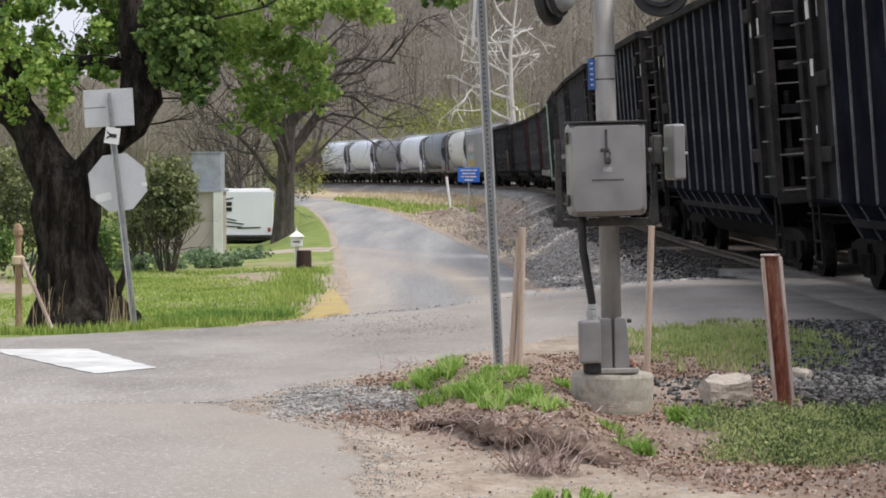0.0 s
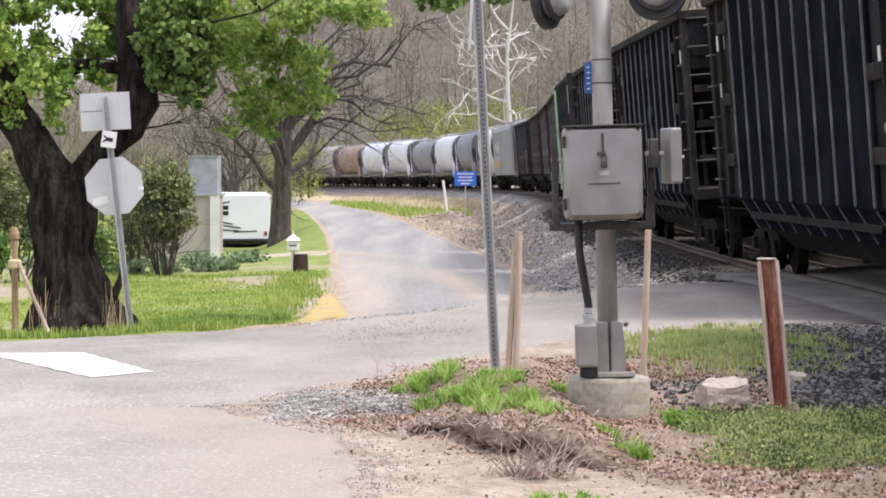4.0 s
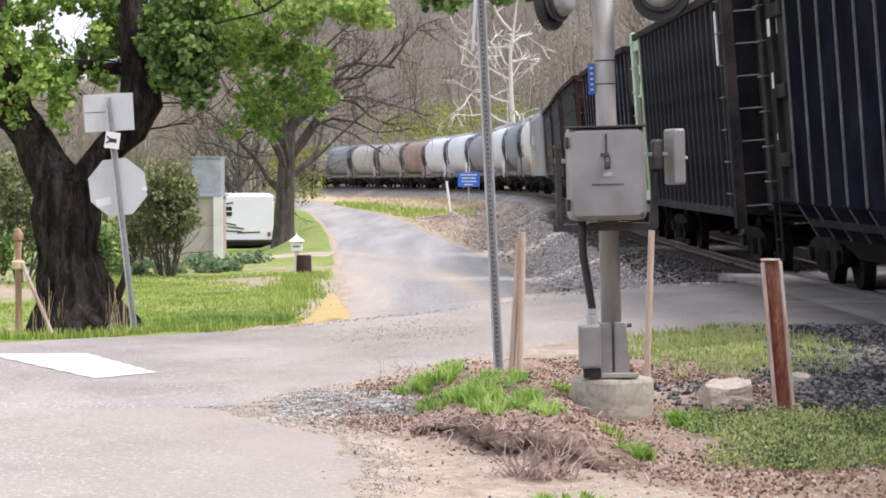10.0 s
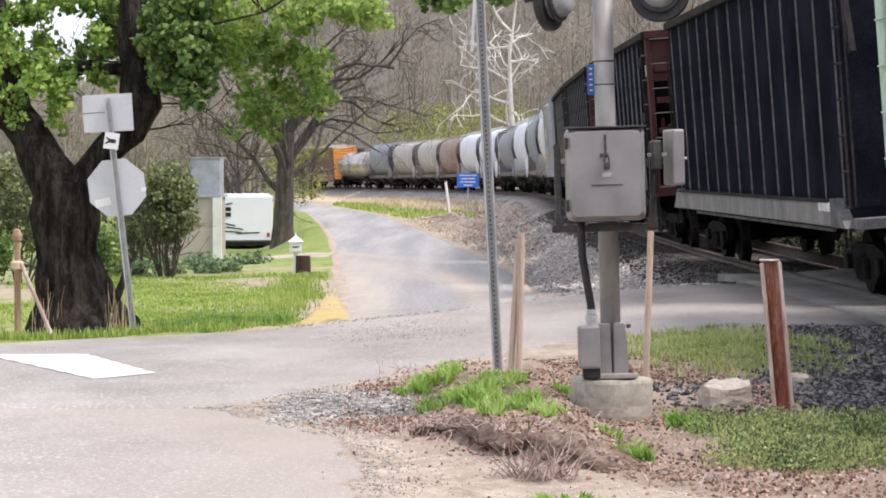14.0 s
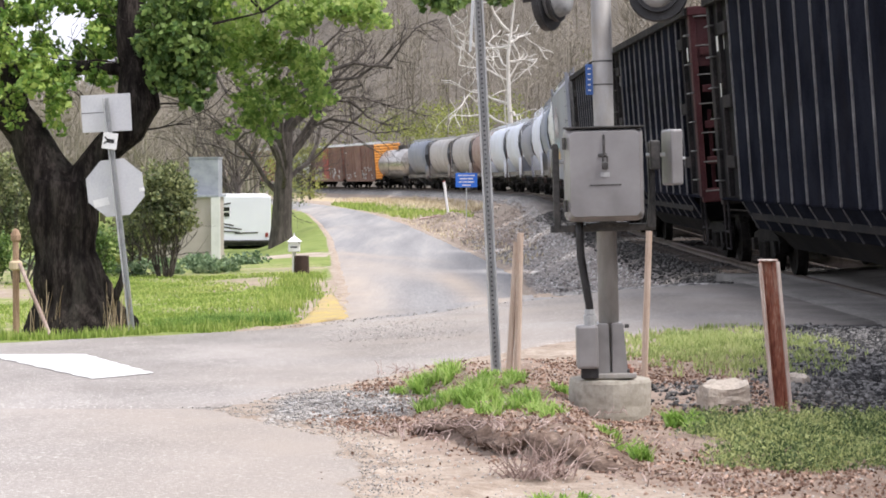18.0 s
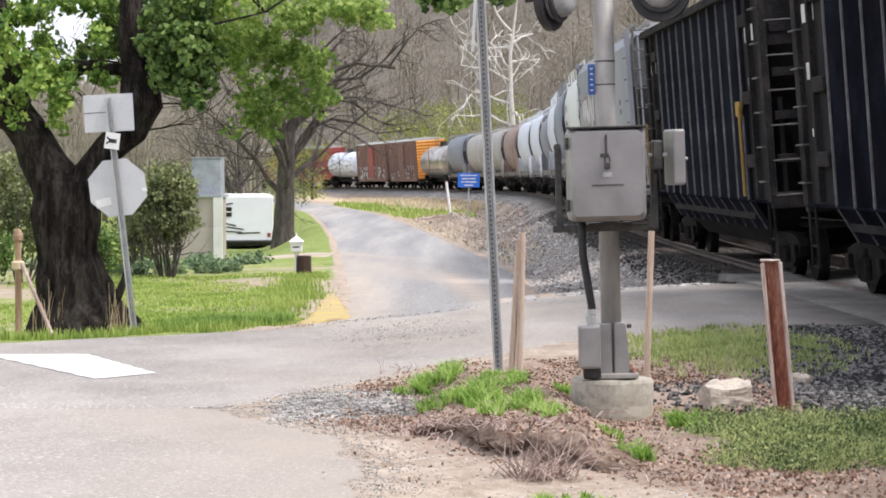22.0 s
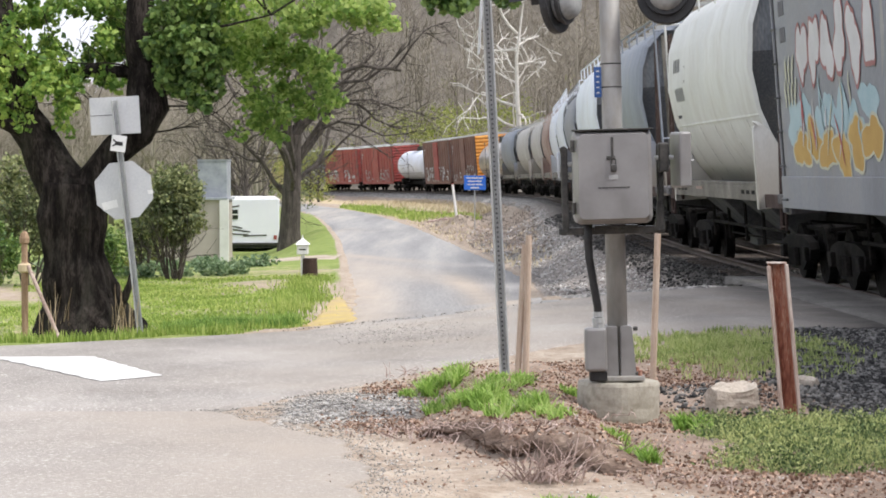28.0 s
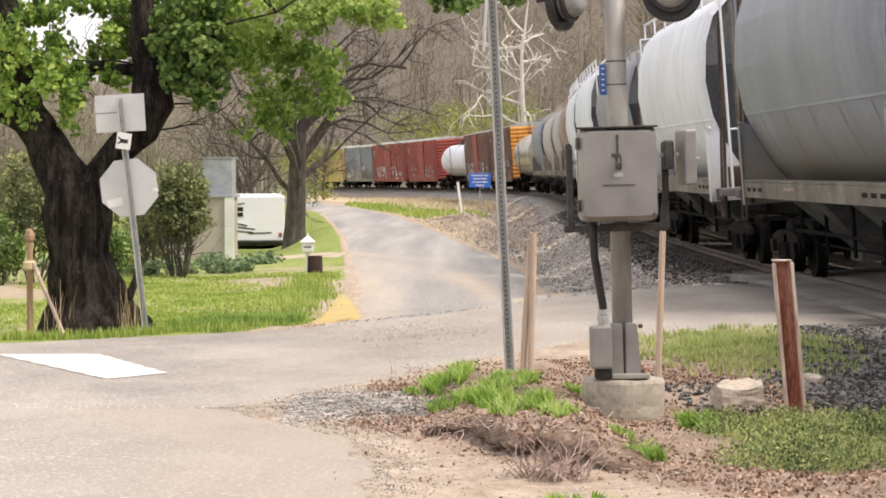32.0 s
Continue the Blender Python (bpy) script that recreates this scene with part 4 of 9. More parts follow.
# ---- the train ----
def truck_parts(car, x, wheels=True):
    """A two-axle truck at x under a car."""
    bm = bmesh.new()
    for y in (-0.98, 0.98):
        prism_pts = [(-1.15, 0.52), (-1.05, 0.62), (-0.55, 0.70), (0.55, 0.70), (1.05, 0.62), (1.15, 0.52), (1.05, 0.36), (0.8, 0.36), (0.45, 0.2), (-0.45, 0.2), (-0.8, 0.36), (-1.05, 0.36)]
        a = [bm.verts.new((px, y - 0.07, pz)) for px, pz in prism_pts]
        b = [bm.verts.new((px, y + 0.07, pz)) for px, pz in prism_pts]
        for k in range(len(a)):
            bm.faces.new((a[k], a[(k + 1) % len(a)], b[(k + 1) % len(a)], b[k]))
        bm.faces.new(a)
        bm.faces.new(b[::-1])
        for dx in (-0.18, 0, 0.18):
            rod(bm, (dx, y * 1.09, 0.26), (dx, y * 1.09, 0.52), 0.07, sides=8)
        for dx in (-0.9, 0.9):
            box(bm, dx, y * 1.08, 0.45, 0.24, 0.12, 0.2, 0.02)
    box(bm, 0, 0, 0.55, 0.4, 2.1, 0.25, 0.03)
    for dx in (-0.42, 0.42):
        box(bm, dx, 0, 0.4, 0.1, 1.9, 0.14, 0.01)
        for y in (-0.62, 0.62):
            box(bm, dx * 1.1, y, 0.42, 0.07, 0.12, 0.36, 0.01)
    box(bm, 0, 0, 0.78, 2.4, 1.5, 0.06)
    bmesh.ops.recalc_face_normals(bm, faces=bm.faces)
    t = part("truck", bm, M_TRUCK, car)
    t.matrix_basis = pose(x, 0, 0)
    for dx in (-0.9, 0.9):
        bm = bmesh.new()
        rod(bm, (0, -1.05, 0), (0, 1.05, 0), 0.07, sides=8)
        for y in (-0.75, 0.75):
            rod(bm, (0, y - 0.065, 0), (0, y + 0.065, 0), 0.42, sides=20)
            rod(bm, (0, y - 0.09 * (1 if y > 0 else -1), 0), (0, y - 0.065 * (1 if y > 0 else -1), 0), 0.455, sides=20)
            for k in range(5):
                a = 2 * math.pi * k / 5
                rod(bm, (0.25 * math.cos(a), y + 0.066 * (1 if y > 0 else -1), 0.25 * math.sin(a)), (0.25 * math.cos(a), y + 0.075 * (1 if y > 0 else -1), 0.25 * math.sin(a)), 0.06, sides=6)
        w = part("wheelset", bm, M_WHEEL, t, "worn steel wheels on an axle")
        w.matrix_basis = pose(dx, 0, 0.42)
    return t


def underframe(car, half, mat=None):
    """Couplers, centre sill, air tank and brake rigging."""
    for sgn in (-1, 1):
        bm = bmesh.new()
        box(bm, sgn * (half + 0.25), 0, 0.85, 0.62, 0.13, 0.16, 0.02)
        box(bm, sgn * (half + 0.53), 0.02, 0.85, 0.22, 0.26, 0.28, 0.04)
        rod(bm, (sgn * (half + 0.05), -1.1, 0.95), (sgn * (half + 0.12), 0.4, 0.72), 0.018, sides=5)
        ring(bm, [(sgn * (half + 0.1), 0.3, 0.75), (sgn * (half + 0.3), 0.32, 0.5), (sgn * (half + 0.55), 0.2, 0.5), (sgn * (half + 0.62), 0.1, 0.62)], [0.025] * 4, 6)
        part("coupler", bm, M_TRUCK, car, "grimy knuckle coupler with its air hose")
    bm = bmesh.new()
    box(bm, 0, 0, 0.86, half * 2, 0.4, 0.3, 0.02)
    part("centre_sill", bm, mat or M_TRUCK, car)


def ladder(car, x, y, z0, z1, mat, wide=0.42, label=""):
    bm = bmesh.new()
    for dx in (-wide / 2, wide / 2):
        box(bm, x + dx, y, (z0 + z1) / 2, 0.05, 0.02, z1 - z0)
    n = max(3, int((z1 - z0) / 0.42))
    for k in range(n + 1):
        z = z0 + (z1 - z0) * k / n
        rod(bm, (x - wide / 2, y + math.copysign(0.06, y), z), (x + wide / 2, y + math.copysign(0.06, y), z), 0.016, sides=5)
    return part("ladder", bm, mat, car, label)


def bars(car, x, y, z, rows, wide, mat, tall=0.16):
    """A block of stencilled lettering as plain bars."""
    for r, pieces in enumerate(rows):
        px = x
        for w in pieces:
            part("lettering", box(bmesh.new(), px + w * wide / 2, y, z - r * tall * 1.8, w * wide * 0.8, 0.006, tall), mat, car)
            px += w * wide


def rungs(car, name, places, wide, turn, back, mat=None):
    """Bent steel rungs, each one a part, of the same mesh."""
    first_rung = None
    legs = pose(0, 0, 0, 0, 0, -turn).to_3x3() @ back
    for p in places:
        m = Matrix.Translation(p) @ pose(0, 0, 0, 0, 0, turn)
        if first_rung is None:
            bm = ring(bmesh.new(), [Vector((-wide / 2, 0, 0)) + legs, (-wide / 2, 0, 0), (wide / 2, 0, 0), Vector((wide / 2, 0, 0)) + legs], [0.013] * 4, 6)
            first_rung = part(name, bm, mat or M_RUNG, car)
            first_rung.matrix_basis = m
        else:
            same(first_rung, car, m)


def ribbed_end(car, sgn, half, hw, low, top, mat, open_low=True):
    """The braced end of an open car: corner posts, rungs, inner posts and beams before the sloping sheet."""
    deep = 1.0 if open_low else top - low
    part("end_sheet", box(bmesh.new(), sgn * (half - 0.08), 0, top - deep / 2, 0.05, hw * 2 - 0.06, deep), mat, car)
    part("end_sill", box(bmesh.new(), sgn * (half - 0.1), 0, low + 0.02, 0.2, hw * 2, 0.24, 0.02), mat, car)
    for z in (low + 0.62, low + 1.24, low + 1.86, low + 2.5):
        part("end_beam", box(bmesh.new(), sgn * (half - 0.04), 0, z, 0.09, hw * 2 - 0.24, 0.13, 0.012), mat, car)
    part("end_cap", box(bmesh.new(), sgn * (half - 0.03), 0, top - 0.05, 0.14, hw * 2 + 0.1, 0.15, 0.015), mat, car)
    for y in (-1, 1):
        part("corner_post", box(bmesh.new(), sgn * (half - 0.16), y * (hw - 0.03), (low + top) / 2, 0.3, 0.1, top - low, 0.012), mat, car)
        for off in (0.52, 1.12):
            part("end_post", box(bmesh.new(), sgn * (half + 0.01), y * (hw - off), (low + top) / 2, 0.08, 0.12, top - low - 0.1, 0.01), mat, car)
        for off in (0.22, 0.82):
            part("end_stay", box(bmesh.new(), sgn * (half - 0.12), y * (hw - off), low + 0.75, 0.05, 0.07, 1.5, 0.008), mat, car)
        part("slope_brace", rod(bmesh.new(), (sgn * (half - 0.12), y * 0.95, low + 0.15), (sgn * (half - 1.6), y * 0.95, top - 1.4), 0.055, sides=6), mat, car)
        rungs(car, "end_rung", [Vector((sgn * (half + 0.06), y * (hw - 0.27), z)) for z in np.arange(low + 0.1, top - 0.1, 0.5)], 0.42, 90, Vector((-sgn * 0.08, 0, 0)))
        rungs(car, "grab_iron", [Vector((sgn * (half - 0.33), y * (hw + 0.08), z)) for z in np.arange(low + 0.3, top - 0.1, 0.5)], 0.45, 0, Vector((0, -y * 0.09, 0)))
        bm = bmesh.new()
        for z in (0.38, 0.66):
            rod(bm, (sgn * (half - 0.12), y * (hw - 0.03), z), (sgn * (half - 0.55), y * (hw - 0.03), z), 0.018, sides=5)
        for dx in (0.12, 0.55):
            rod(bm, (sgn * (half - dx), y * (hw - 0.03), 0.38), (sgn * (half - dx), y * (hw - 0.03), low), 0.022, sides=5)
        part("foot_step", bm, M_ENDCAGE, car)


def brake_wheel(car, x, y, z, mat):
    bm = bmesh.new()
    for k in range(12):
        a1, a2 = 2 * math.pi * k / 12, 2 * math.pi * (k + 1) / 12
        rod(bm, (x + 0.16, y + 0.28 * math.cos(a1), z + 0.28 * math.sin(a1)), (x + 0.16, y + 0.28 * math.cos(a2), z + 0.28 * math.sin(a2)), 0.015, sides=5)
    rod(bm, (x, y, z), (x + 0.17, y, z), 0.025)
    for k in range(3):
        rod(bm, (x + 0.16, y, z), (x + 0.16, y + 0.28 * math.cos(2.1 * k), z + 0.28 * math.sin(2.1 * k)), 0.012, sides=5)
    part("brake_wheel", bm, mat, car)


def open_hopper(name, half, top, body, ribm, label, ribs=12, endm=None, tags=False, slats=False):
    """A ribbed open-top hopper: sides that kick in below, plain end bays and braced open ends."""
    car = empty(name, label=label, category="hopper car", group="cars of the freight train")
    hw, low = 1.47, 1.2
    inner = half - 2.1
    for y in (-1, 1):
        bm = prism(bmesh.new(), [(y * hw, low), (y * hw, top), (y * (hw - 0.05), top), (y * (hw - 0.05), low), (y * 1.17, 0.76), (y * 1.22, 0.74)], -inner - 0.15, inner + 0.15)
        bmesh.ops.recalc_face_normals(bm, faces=bm.faces)
        part("side_sheet", bm, body, car)
        part("top_chord", box(bmesh.new(), 0, y * (hw + 0.03), top - 0.05, half * 2 - 0.1, 0.14, 0.14, 0.015), M_ENDCAGE, car)
        part("side_sill", box(bmesh.new(), 0, y * (hw - 0.01), low, half * 2 - 0.3, 0.05, 0.04, 0.008), body, car)
        for sgn in (-1, 1):
            part("end_bay", box(bmesh.new(), sgn * (half + inner - 0.15) / 2, y * (hw - 0.07), (low + top) / 2, half - inner - 0.15, 0.05, top - low - 0.02), M_BAY, car, "plain dark end bay")
            part("bay_post", box(bmesh.new(), sgn * (inner + 0.95), y * (hw - 0.01), (low + top) / 2, 0.09, 0.09, top - low - 0.1, 0.01), M_ENDCAGE, car)
            for z in (low + 0.6, low + 1.55, top - 0.55):
                part("gusset", box(bmesh.new(), sgn * (inner + 0.55), y * (hw - 0.005), z, 0.7, 0.09, 0.2, 0.02), M_ENDCAGE, car)
    rib = None
    for y in (-1, 1):
        for k in range(ribs):
            x = -inner + 2 * inner * k / (ribs - 1)
            m = pose(x, y * hw, 0, 0, 0, 0 if y > 0 else 180)
            if rib is None:
                bm = bmesh.new()
                prism(bm, [(0, low - 0.02), (0.026, low + 0.03), (0.026, top - 0.14), (0, top - 0.08)], -0.02, 0.02)
                prism(bm, [(-0.01, low - 0.03), (0.026, low + 0.02), (-0.224, 0.74), (-0.25, 0.76)], -0.018, 0.018)
                bmesh.ops.recalc_face_normals(bm, faces=bm.faces)
                rib = part("rib", bm, ribm, car)
                rib.matrix_basis = m
            else:
                same(rib, car, m)
    # sloping floor and hopper chutes
    bm = bmesh.new()
    slope = [(-half + 0.12, top - 0.9), (-inner + 0.2, 1.0), (inner - 0.2, 1.0), (half - 0.12, top - 0.9), (half - 0.12, top - 0.96), (inner - 0.25, 0.9), (-inner + 0.25, 0.9), (-half + 0.12, top - 0.96)]
    a = [bm.verts.new((x, -hw + 0.1, z)) for x, z in slope]
    b = [bm.verts.new((x, hw - 0.1, z)) for x, z in slope]
    for k in range(8):
        bm.faces.new((a[k], a[(k + 1) % 8], b[(k + 1) % 8], b[k]))
    bm.faces.new(a)
    bm.faces.new(b[::-1])
    bmesh.ops.recalc_face_normals(bm, faces=bm.faces)
    part("slope_sheet", bm, M_BAY, car)
    for x in (-inner * 0.62, 0, inner * 0.62):
        bm = bmesh.new()
        bmesh.ops.create_cone(bm, cap_ends=True, segments=4, radius1=0.6, radius2=1.32, depth=0.55, matrix=Matrix.Translation((x, 0, 0.6)) @ pose(0, 0, 0, 0, 0, 45))
        part("chute", bm, body, car)
    # dark block added below the floor to shut out daylight under the car
    bm = bmesh.new()
    made = [[bm.verts.new((x * sx, sy * w, z)) for sx, sy in ((-1, -1), (1, -1), (1, 1), (-1, 1))] for x, w, z in ((inner, 1.15, 1.0), (inner - 0.2, 1.12, 0.76), (inner - 0.7, 0.85, 0.42))]
    for u, v in zip(made, made[1:]):
        for k in range(4):
            bm.faces.new((u[k], u[(k + 1) % 4], v[(k + 1) % 4], v[k]))
    bm.faces.new(made[0])
    bm.faces.new(made[-1][::-1])
    bmesh.ops.recalc_face_normals(bm, faces=bm.faces)
    part("hopper_bay", bm, M_BAY, car)
    for sgn in (-1, 1):
        ribbed_end(car, sgn, half, hw, low, top, endm if endm and sgn > 0 else M_ENDCAGE)
    brake_wheel(car, half, 0.5, 2.3, M_TRUCK)
    underframe(car, half)
    truck_parts(car, -half + 1.6)
    truck_parts(car, half - 1.6)
    if tags:
        for y in (-1, 1):
            for x in (half - 1.75, -half + 0.45):
                bars(car, x, y * (hw - 0.04), top - 0.75, [(0.28, 0.24, 0.3)], 1.0, M_WHITEMARK, 0.24)
                bars(car, x + 0.08, y * (hw - 0.04), top - 1.5, [(0.26, 0.3)], 1.0, M_WHITEMARK, 0.22)
                bars(car, x + 0.2, y * (hw - 0.04), top - 2.3, [(0.2,)], 1.0, M_WHITEMARK, 0.1)
        if slats:
            for y in (-1, 1):
                for x in (-half + 0.12, half - 1.9):
                    part("grab_mark", box(bmesh.new(), x, y * (hw + 0.1), low + 0.75, 0.07, 0.03, 1.35), M_YELLOWMARK, car, "yellow painted grab strip")
                part("tack_board", box(bmesh.new(), half - 2.1, y * (hw + 0.07), low + 1.4, 0.4, 0.04, 0.22), M_YELLOWMARK, car, "rusty orange board")
    return car


def corrugated_gondola(name, half, top, body, endm, label, step=0.62):
    """A tall chip gondola with close ribs and a coloured rear end frame."""
    car = empty(name, label=label, category="gondola car", group="cars of the freight train")
    hw, low = 1.47, 1.0
    for y in (-1, 1):
        bm = bmesh.new()
        box(bm, 0, y * (hw - 0.03), (low + top) / 2, half * 2 - 0.6, 0.06, top - low)
        part("side_sheet", bm, body, car)
        bm = bmesh.new()
        box(bm, 0, y * (hw + 0.04), top - 0.06, half * 2, 0.16, 0.14, 0.02)
        part("top_chord", bm, M_ENDCAGE, car)
        bm = bmesh.new()
        box(bm, 0, y * (hw + 0.02), low, half * 2 - 0.5, 0.1, 0.16, 0.02)
        part("side_sill", bm, body, car)
    rib = None
    n = int((half * 2 - 2.3) / step)
    for y in (-1, 1):
        for k in range(n + 1):
            m = pose(-half + 1.6 + (half * 2 - 2.3) * k / n, y * hw, 0, 0, 0, 0 if y > 0 else 180)
            if rib is None:
                bm = prism(bmesh.new(), [(0, low), (0.1, low + 0.08), (0.1, top - 0.16), (0, top - 0.1)], -0.07, 0.07)
                bmesh.ops.recalc_face_normals(bm, faces=bm.faces)
                rib = part("rib", bm, body, car)
                rib.matrix_basis = m
            else:
                same(rib, car, m)
    # front end with deep corrugations; coloured rear end with a panelled last bay
    for sgn in (-1, 1):
        frame_mat = endm if sgn < 0 else M_ENDCAGE
        part("end_sheet", box(bmesh.new(), sgn * (half - 0.05), 0, (low + top) / 2, 0.1, hw * 2, top - low), frame_mat if sgn < 0 else M_BAY, car)
        end_rib = None
        for z in np.arange(low + 0.3, top, 0.5):
            m = pose(sgn * (half + 0.05), 0, z)
            if end_rib is None:
                end_rib = part("end_rib", box(bmesh.new(), 0, 0, 0, 0.14, hw * 2 - 0.9, 0.16, 0.03), frame_mat if sgn < 0 else M_REDBROWN, car)
                end_rib.matrix_basis = m
            else:
                same(end_rib, car, m)
        for y in (-1, 1):
            part("corner_post", box(bmesh.new(), sgn * (half - 0.1), y * (hw + 0.05), (low + top) / 2 - 0.1, 0.36, 0.16, top - low + 0.3, 0.02), frame_mat, car, "painted corner post, chipped and rust-streaked" if sgn < 0 else "")
            for off in (0.42, 1.05):
                part("end_post", box(bmesh.new(), sgn * (half + 0.08), y * (hw - off), (low + top) / 2, 0.1, 0.12, top - low, 0.01), frame_mat, car)
            rungs(car, "end_rung", [Vector((sgn * (half + 0.14), y * (hw - 0.22), z)) for z in np.arange(low + 0.1, top - 0.1, 0.5)], 0.36, 90, Vector((-sgn * 0.1, 0, 0)), None if sgn > 0 else endm)
            rungs(car, "grab_iron", [Vector((sgn * (half - 0.3), y * (hw + 0.17), z)) for z in np.arange(low + 0.3, top - 0.1, 0.5)], 0.42, 0, Vector((0, -y * 0.1, 0)), None if sgn > 0 else endm)
            if sgn < 0:
                part("end_panel", box(bmesh.new(), -half + 0.75, y * (hw + 0.02), (low + top) / 2, 1.0, 0.03, top - low - 0.3), M_OLIVE, car, "brown-olive end panel")
                part("panel_frame", box(bmesh.new(), -half + 1.28, y * (hw + 0.05), (low + top) / 2, 0.1, 0.12, top - low - 0.1, 0.01), endm, car)
                for z in (low + 0.12, top - 0.25):
                    part("panel_frame", box(bmesh.new(), -half + 0.75, y * (hw + 0.05), z, 1.0, 0.1, 0.2, 0.01), endm, car)
                bars(car, -half + 0.4, y * (hw + 0.037), top - 0.75, [(0.24, 0.24, 0.24)], 1.0, M_WHITEMARK, 0.22)
                bars(car, -half + 0.4, y * (hw + 0.037), top - 1.15, [(0.24, 0.22)], 1.0, M_WHITEMARK, 0.22)
                part("rust_patch", box(bmesh.new(), -half + 0.8, y * (hw + 0.037), low + 0.55, 0.55, 0.008, 0.35, 0, pose(0, 0, 0, 0, 25, 0)), M_YELLOWMARK, car, "orange-brown worn patch")
                for z in (low + 1.0, low + 2.2):
                    part("panel_strap", box(bmesh.new(), -half + 0.7, y * (hw + 0.05), z, 1.1, 0.06, 0.07), endm, car)
            else:
                part("white_strip", box(bmesh.new(), half - 0.9, y * (hw + 0.108), top - 0.75, 0.2, 0.012, 0.85), M_WHITEMARK, car, "scuffed white strip")
    brake_wheel(car, half + 0.05, 0.5, 2.3, M_TRUCK)
    bm = bmesh.new()
    box(bm, 0, 0, low + 0.02, half * 2 - 0.3, hw * 2 - 0.1, 0.1)
    part("floor_sheet", bm, body, car)
    underframe(car, half)
    truck_parts(car, -half + 1.9)
    truck_parts(car, half - 1.9)
    return car


def tub_gondola(name, half, top, body, label):
    """A smooth-sided tub gondola with a deep side sill and end platforms."""
    car = empty(name, label=label, category="gondola car", group="cars of the freight train")
    hw, low = 1.47, 1.02
    for y in (-1, 1):
        bm = bmesh.new()
        box(bm, 0, y * (hw - 0.03), (low + top) / 2 + 0.1, half * 2 - 1.0, 0.06, top - low - 0.2)
        part("side_sheet", bm, body, car)
        bm = bmesh.new()
        box(bm, 0, y * (hw + 0.05), low + 0.1, half * 2 - 2.4, 0.14, 0.3, 0.02)
        part("side_sill", bm, M_SILLGREY, car, "scuffed grey side sill")
        part("sill_flange", box(bmesh.new(), 0, y * (hw + 0.07), low + 0.265, half * 2 - 2.4, 0.16, 0.03, 0.008), M_ENDCAGE, car)
        part("slack_rod", box(bmesh.new(), 0, y * (hw - 0.08), low - 0.12, half * 2 - 4, 0.05, 0.05, 0.01), M_RIB, car)
        for sgn in (-1, 1):
            bm = bmesh.new()
            wedge = [(1.2, -0.05, 0.3), (0.95, -0.05, 0.3), (0.35, -0.05, -0.05), (1.2, -0.05, -0.05)]
            lo = [bm.verts.new((sgn * (half - a), y * (hw - 0.02), low + c)) for a, b, c in wedge]
            hi = [bm.verts.new((sgn * (half - a), y * (hw + 0.12), low + c)) for a, b, c in wedge]
            bm.faces.new(lo), bm.faces.new(hi)
            for k in range(4):
                bm.faces.new((lo[k], lo[(k + 1) % 4], hi[(k + 1) % 4], hi[k]))
            bmesh.ops.recalc_face_normals(bm, faces=bm.faces)
            part("sill_end", bm, M_RIB, car, "sloping dark end of the side sill")
            part("stirrup", box(bmesh.new(), sgn * (half - 0.6), y * (hw + 0.04), low - 0.32, 0.3, 0.03, 0.04, 0.008), M_ENDCAGE, car)
            part("stirrup_hanger", box(bmesh.new(), sgn * (half - 0.46), y * (hw + 0.04), low - 0.17, 0.03, 0.03, 0.3), M_ENDCAGE, car)
            part("stirrup_hanger", box(bmesh.new(), sgn * (half - 0.74), y * (hw + 0.04), low - 0.17, 0.03, 0.03, 0.3), M_ENDCAGE, car)
        bm = bmesh.new()
        box(bm, 0, y * (hw + 0.02), top - 0.06, half * 2 - 0.9, 0.14, 0.14, 0.02)
        part("top_chord", bm, M_ENDCAGE, car)
        bars(car, half - 1.9, y * (hw + 0.13), low + 0.2, [(0.6, 0.5, 0.4, 0.7)], 0.35, M_WHITEMARK, 0.12)
    rib = None
    for y in (-1, 1):
        for k in range(14):
            m = pose(-half + 0.8 + (half * 2 - 1.6) * k / 13, y * hw, 0, 0, 0, 0 if y > 0 else 180)
            if rib is None:
                bm = prism(bmesh.new(), [(0, low + 0.25), (0.022, low + 0.3), (0.022, top - 0.16), (0, top - 0.12)], -0.009, 0.009)
                bmesh.ops.recalc_face_normals(bm, faces=bm.faces)
                rib = part("rib", bm, M_RIB, car)
                rib.matrix_basis = m
            else:
                same(rib, car, m)
    for sgn in (-1, 1):
        bm = bmesh.new()
        box(bm, sgn * (half - 0.5), 0, (low + top) / 2 + 0.1, 0.08, hw * 2, top - low - 0.2)
        part("end_sheet", bm, body, car)
        bm = bmesh.new()
        box(bm, sgn * (half - 0.25), 0, low, 0.5, hw * 2, 0.12)
        part("end_platform", bm, M_RIB, car)
        for y in (-1, 1):
            ladder(car, sgn * (half - 0.28), y * (hw + 0.02), low + 0.2, top - 0.6, M_ENDCAGE, 0.36)
            part("end_brace", box(bmesh.new(), sgn * (half - 0.3), y * (hw - 0.05), top - 0.75, 0.1, 0.08, 1.3, 0.01, pose(0, 0, 0, 0, -22 * sgn, 0)), M_ENDCAGE, car)
    bm = bmesh.new()
    box(bm, 0, 0, low, half * 2 - 1, hw * 2 - 0.1, 0.1)
    part("floor_sheet", bm, body, car)
    underframe(car, half)
    truck_parts(car, -half + 1.9)
    truck_parts(car, half - 1.9)
    return car


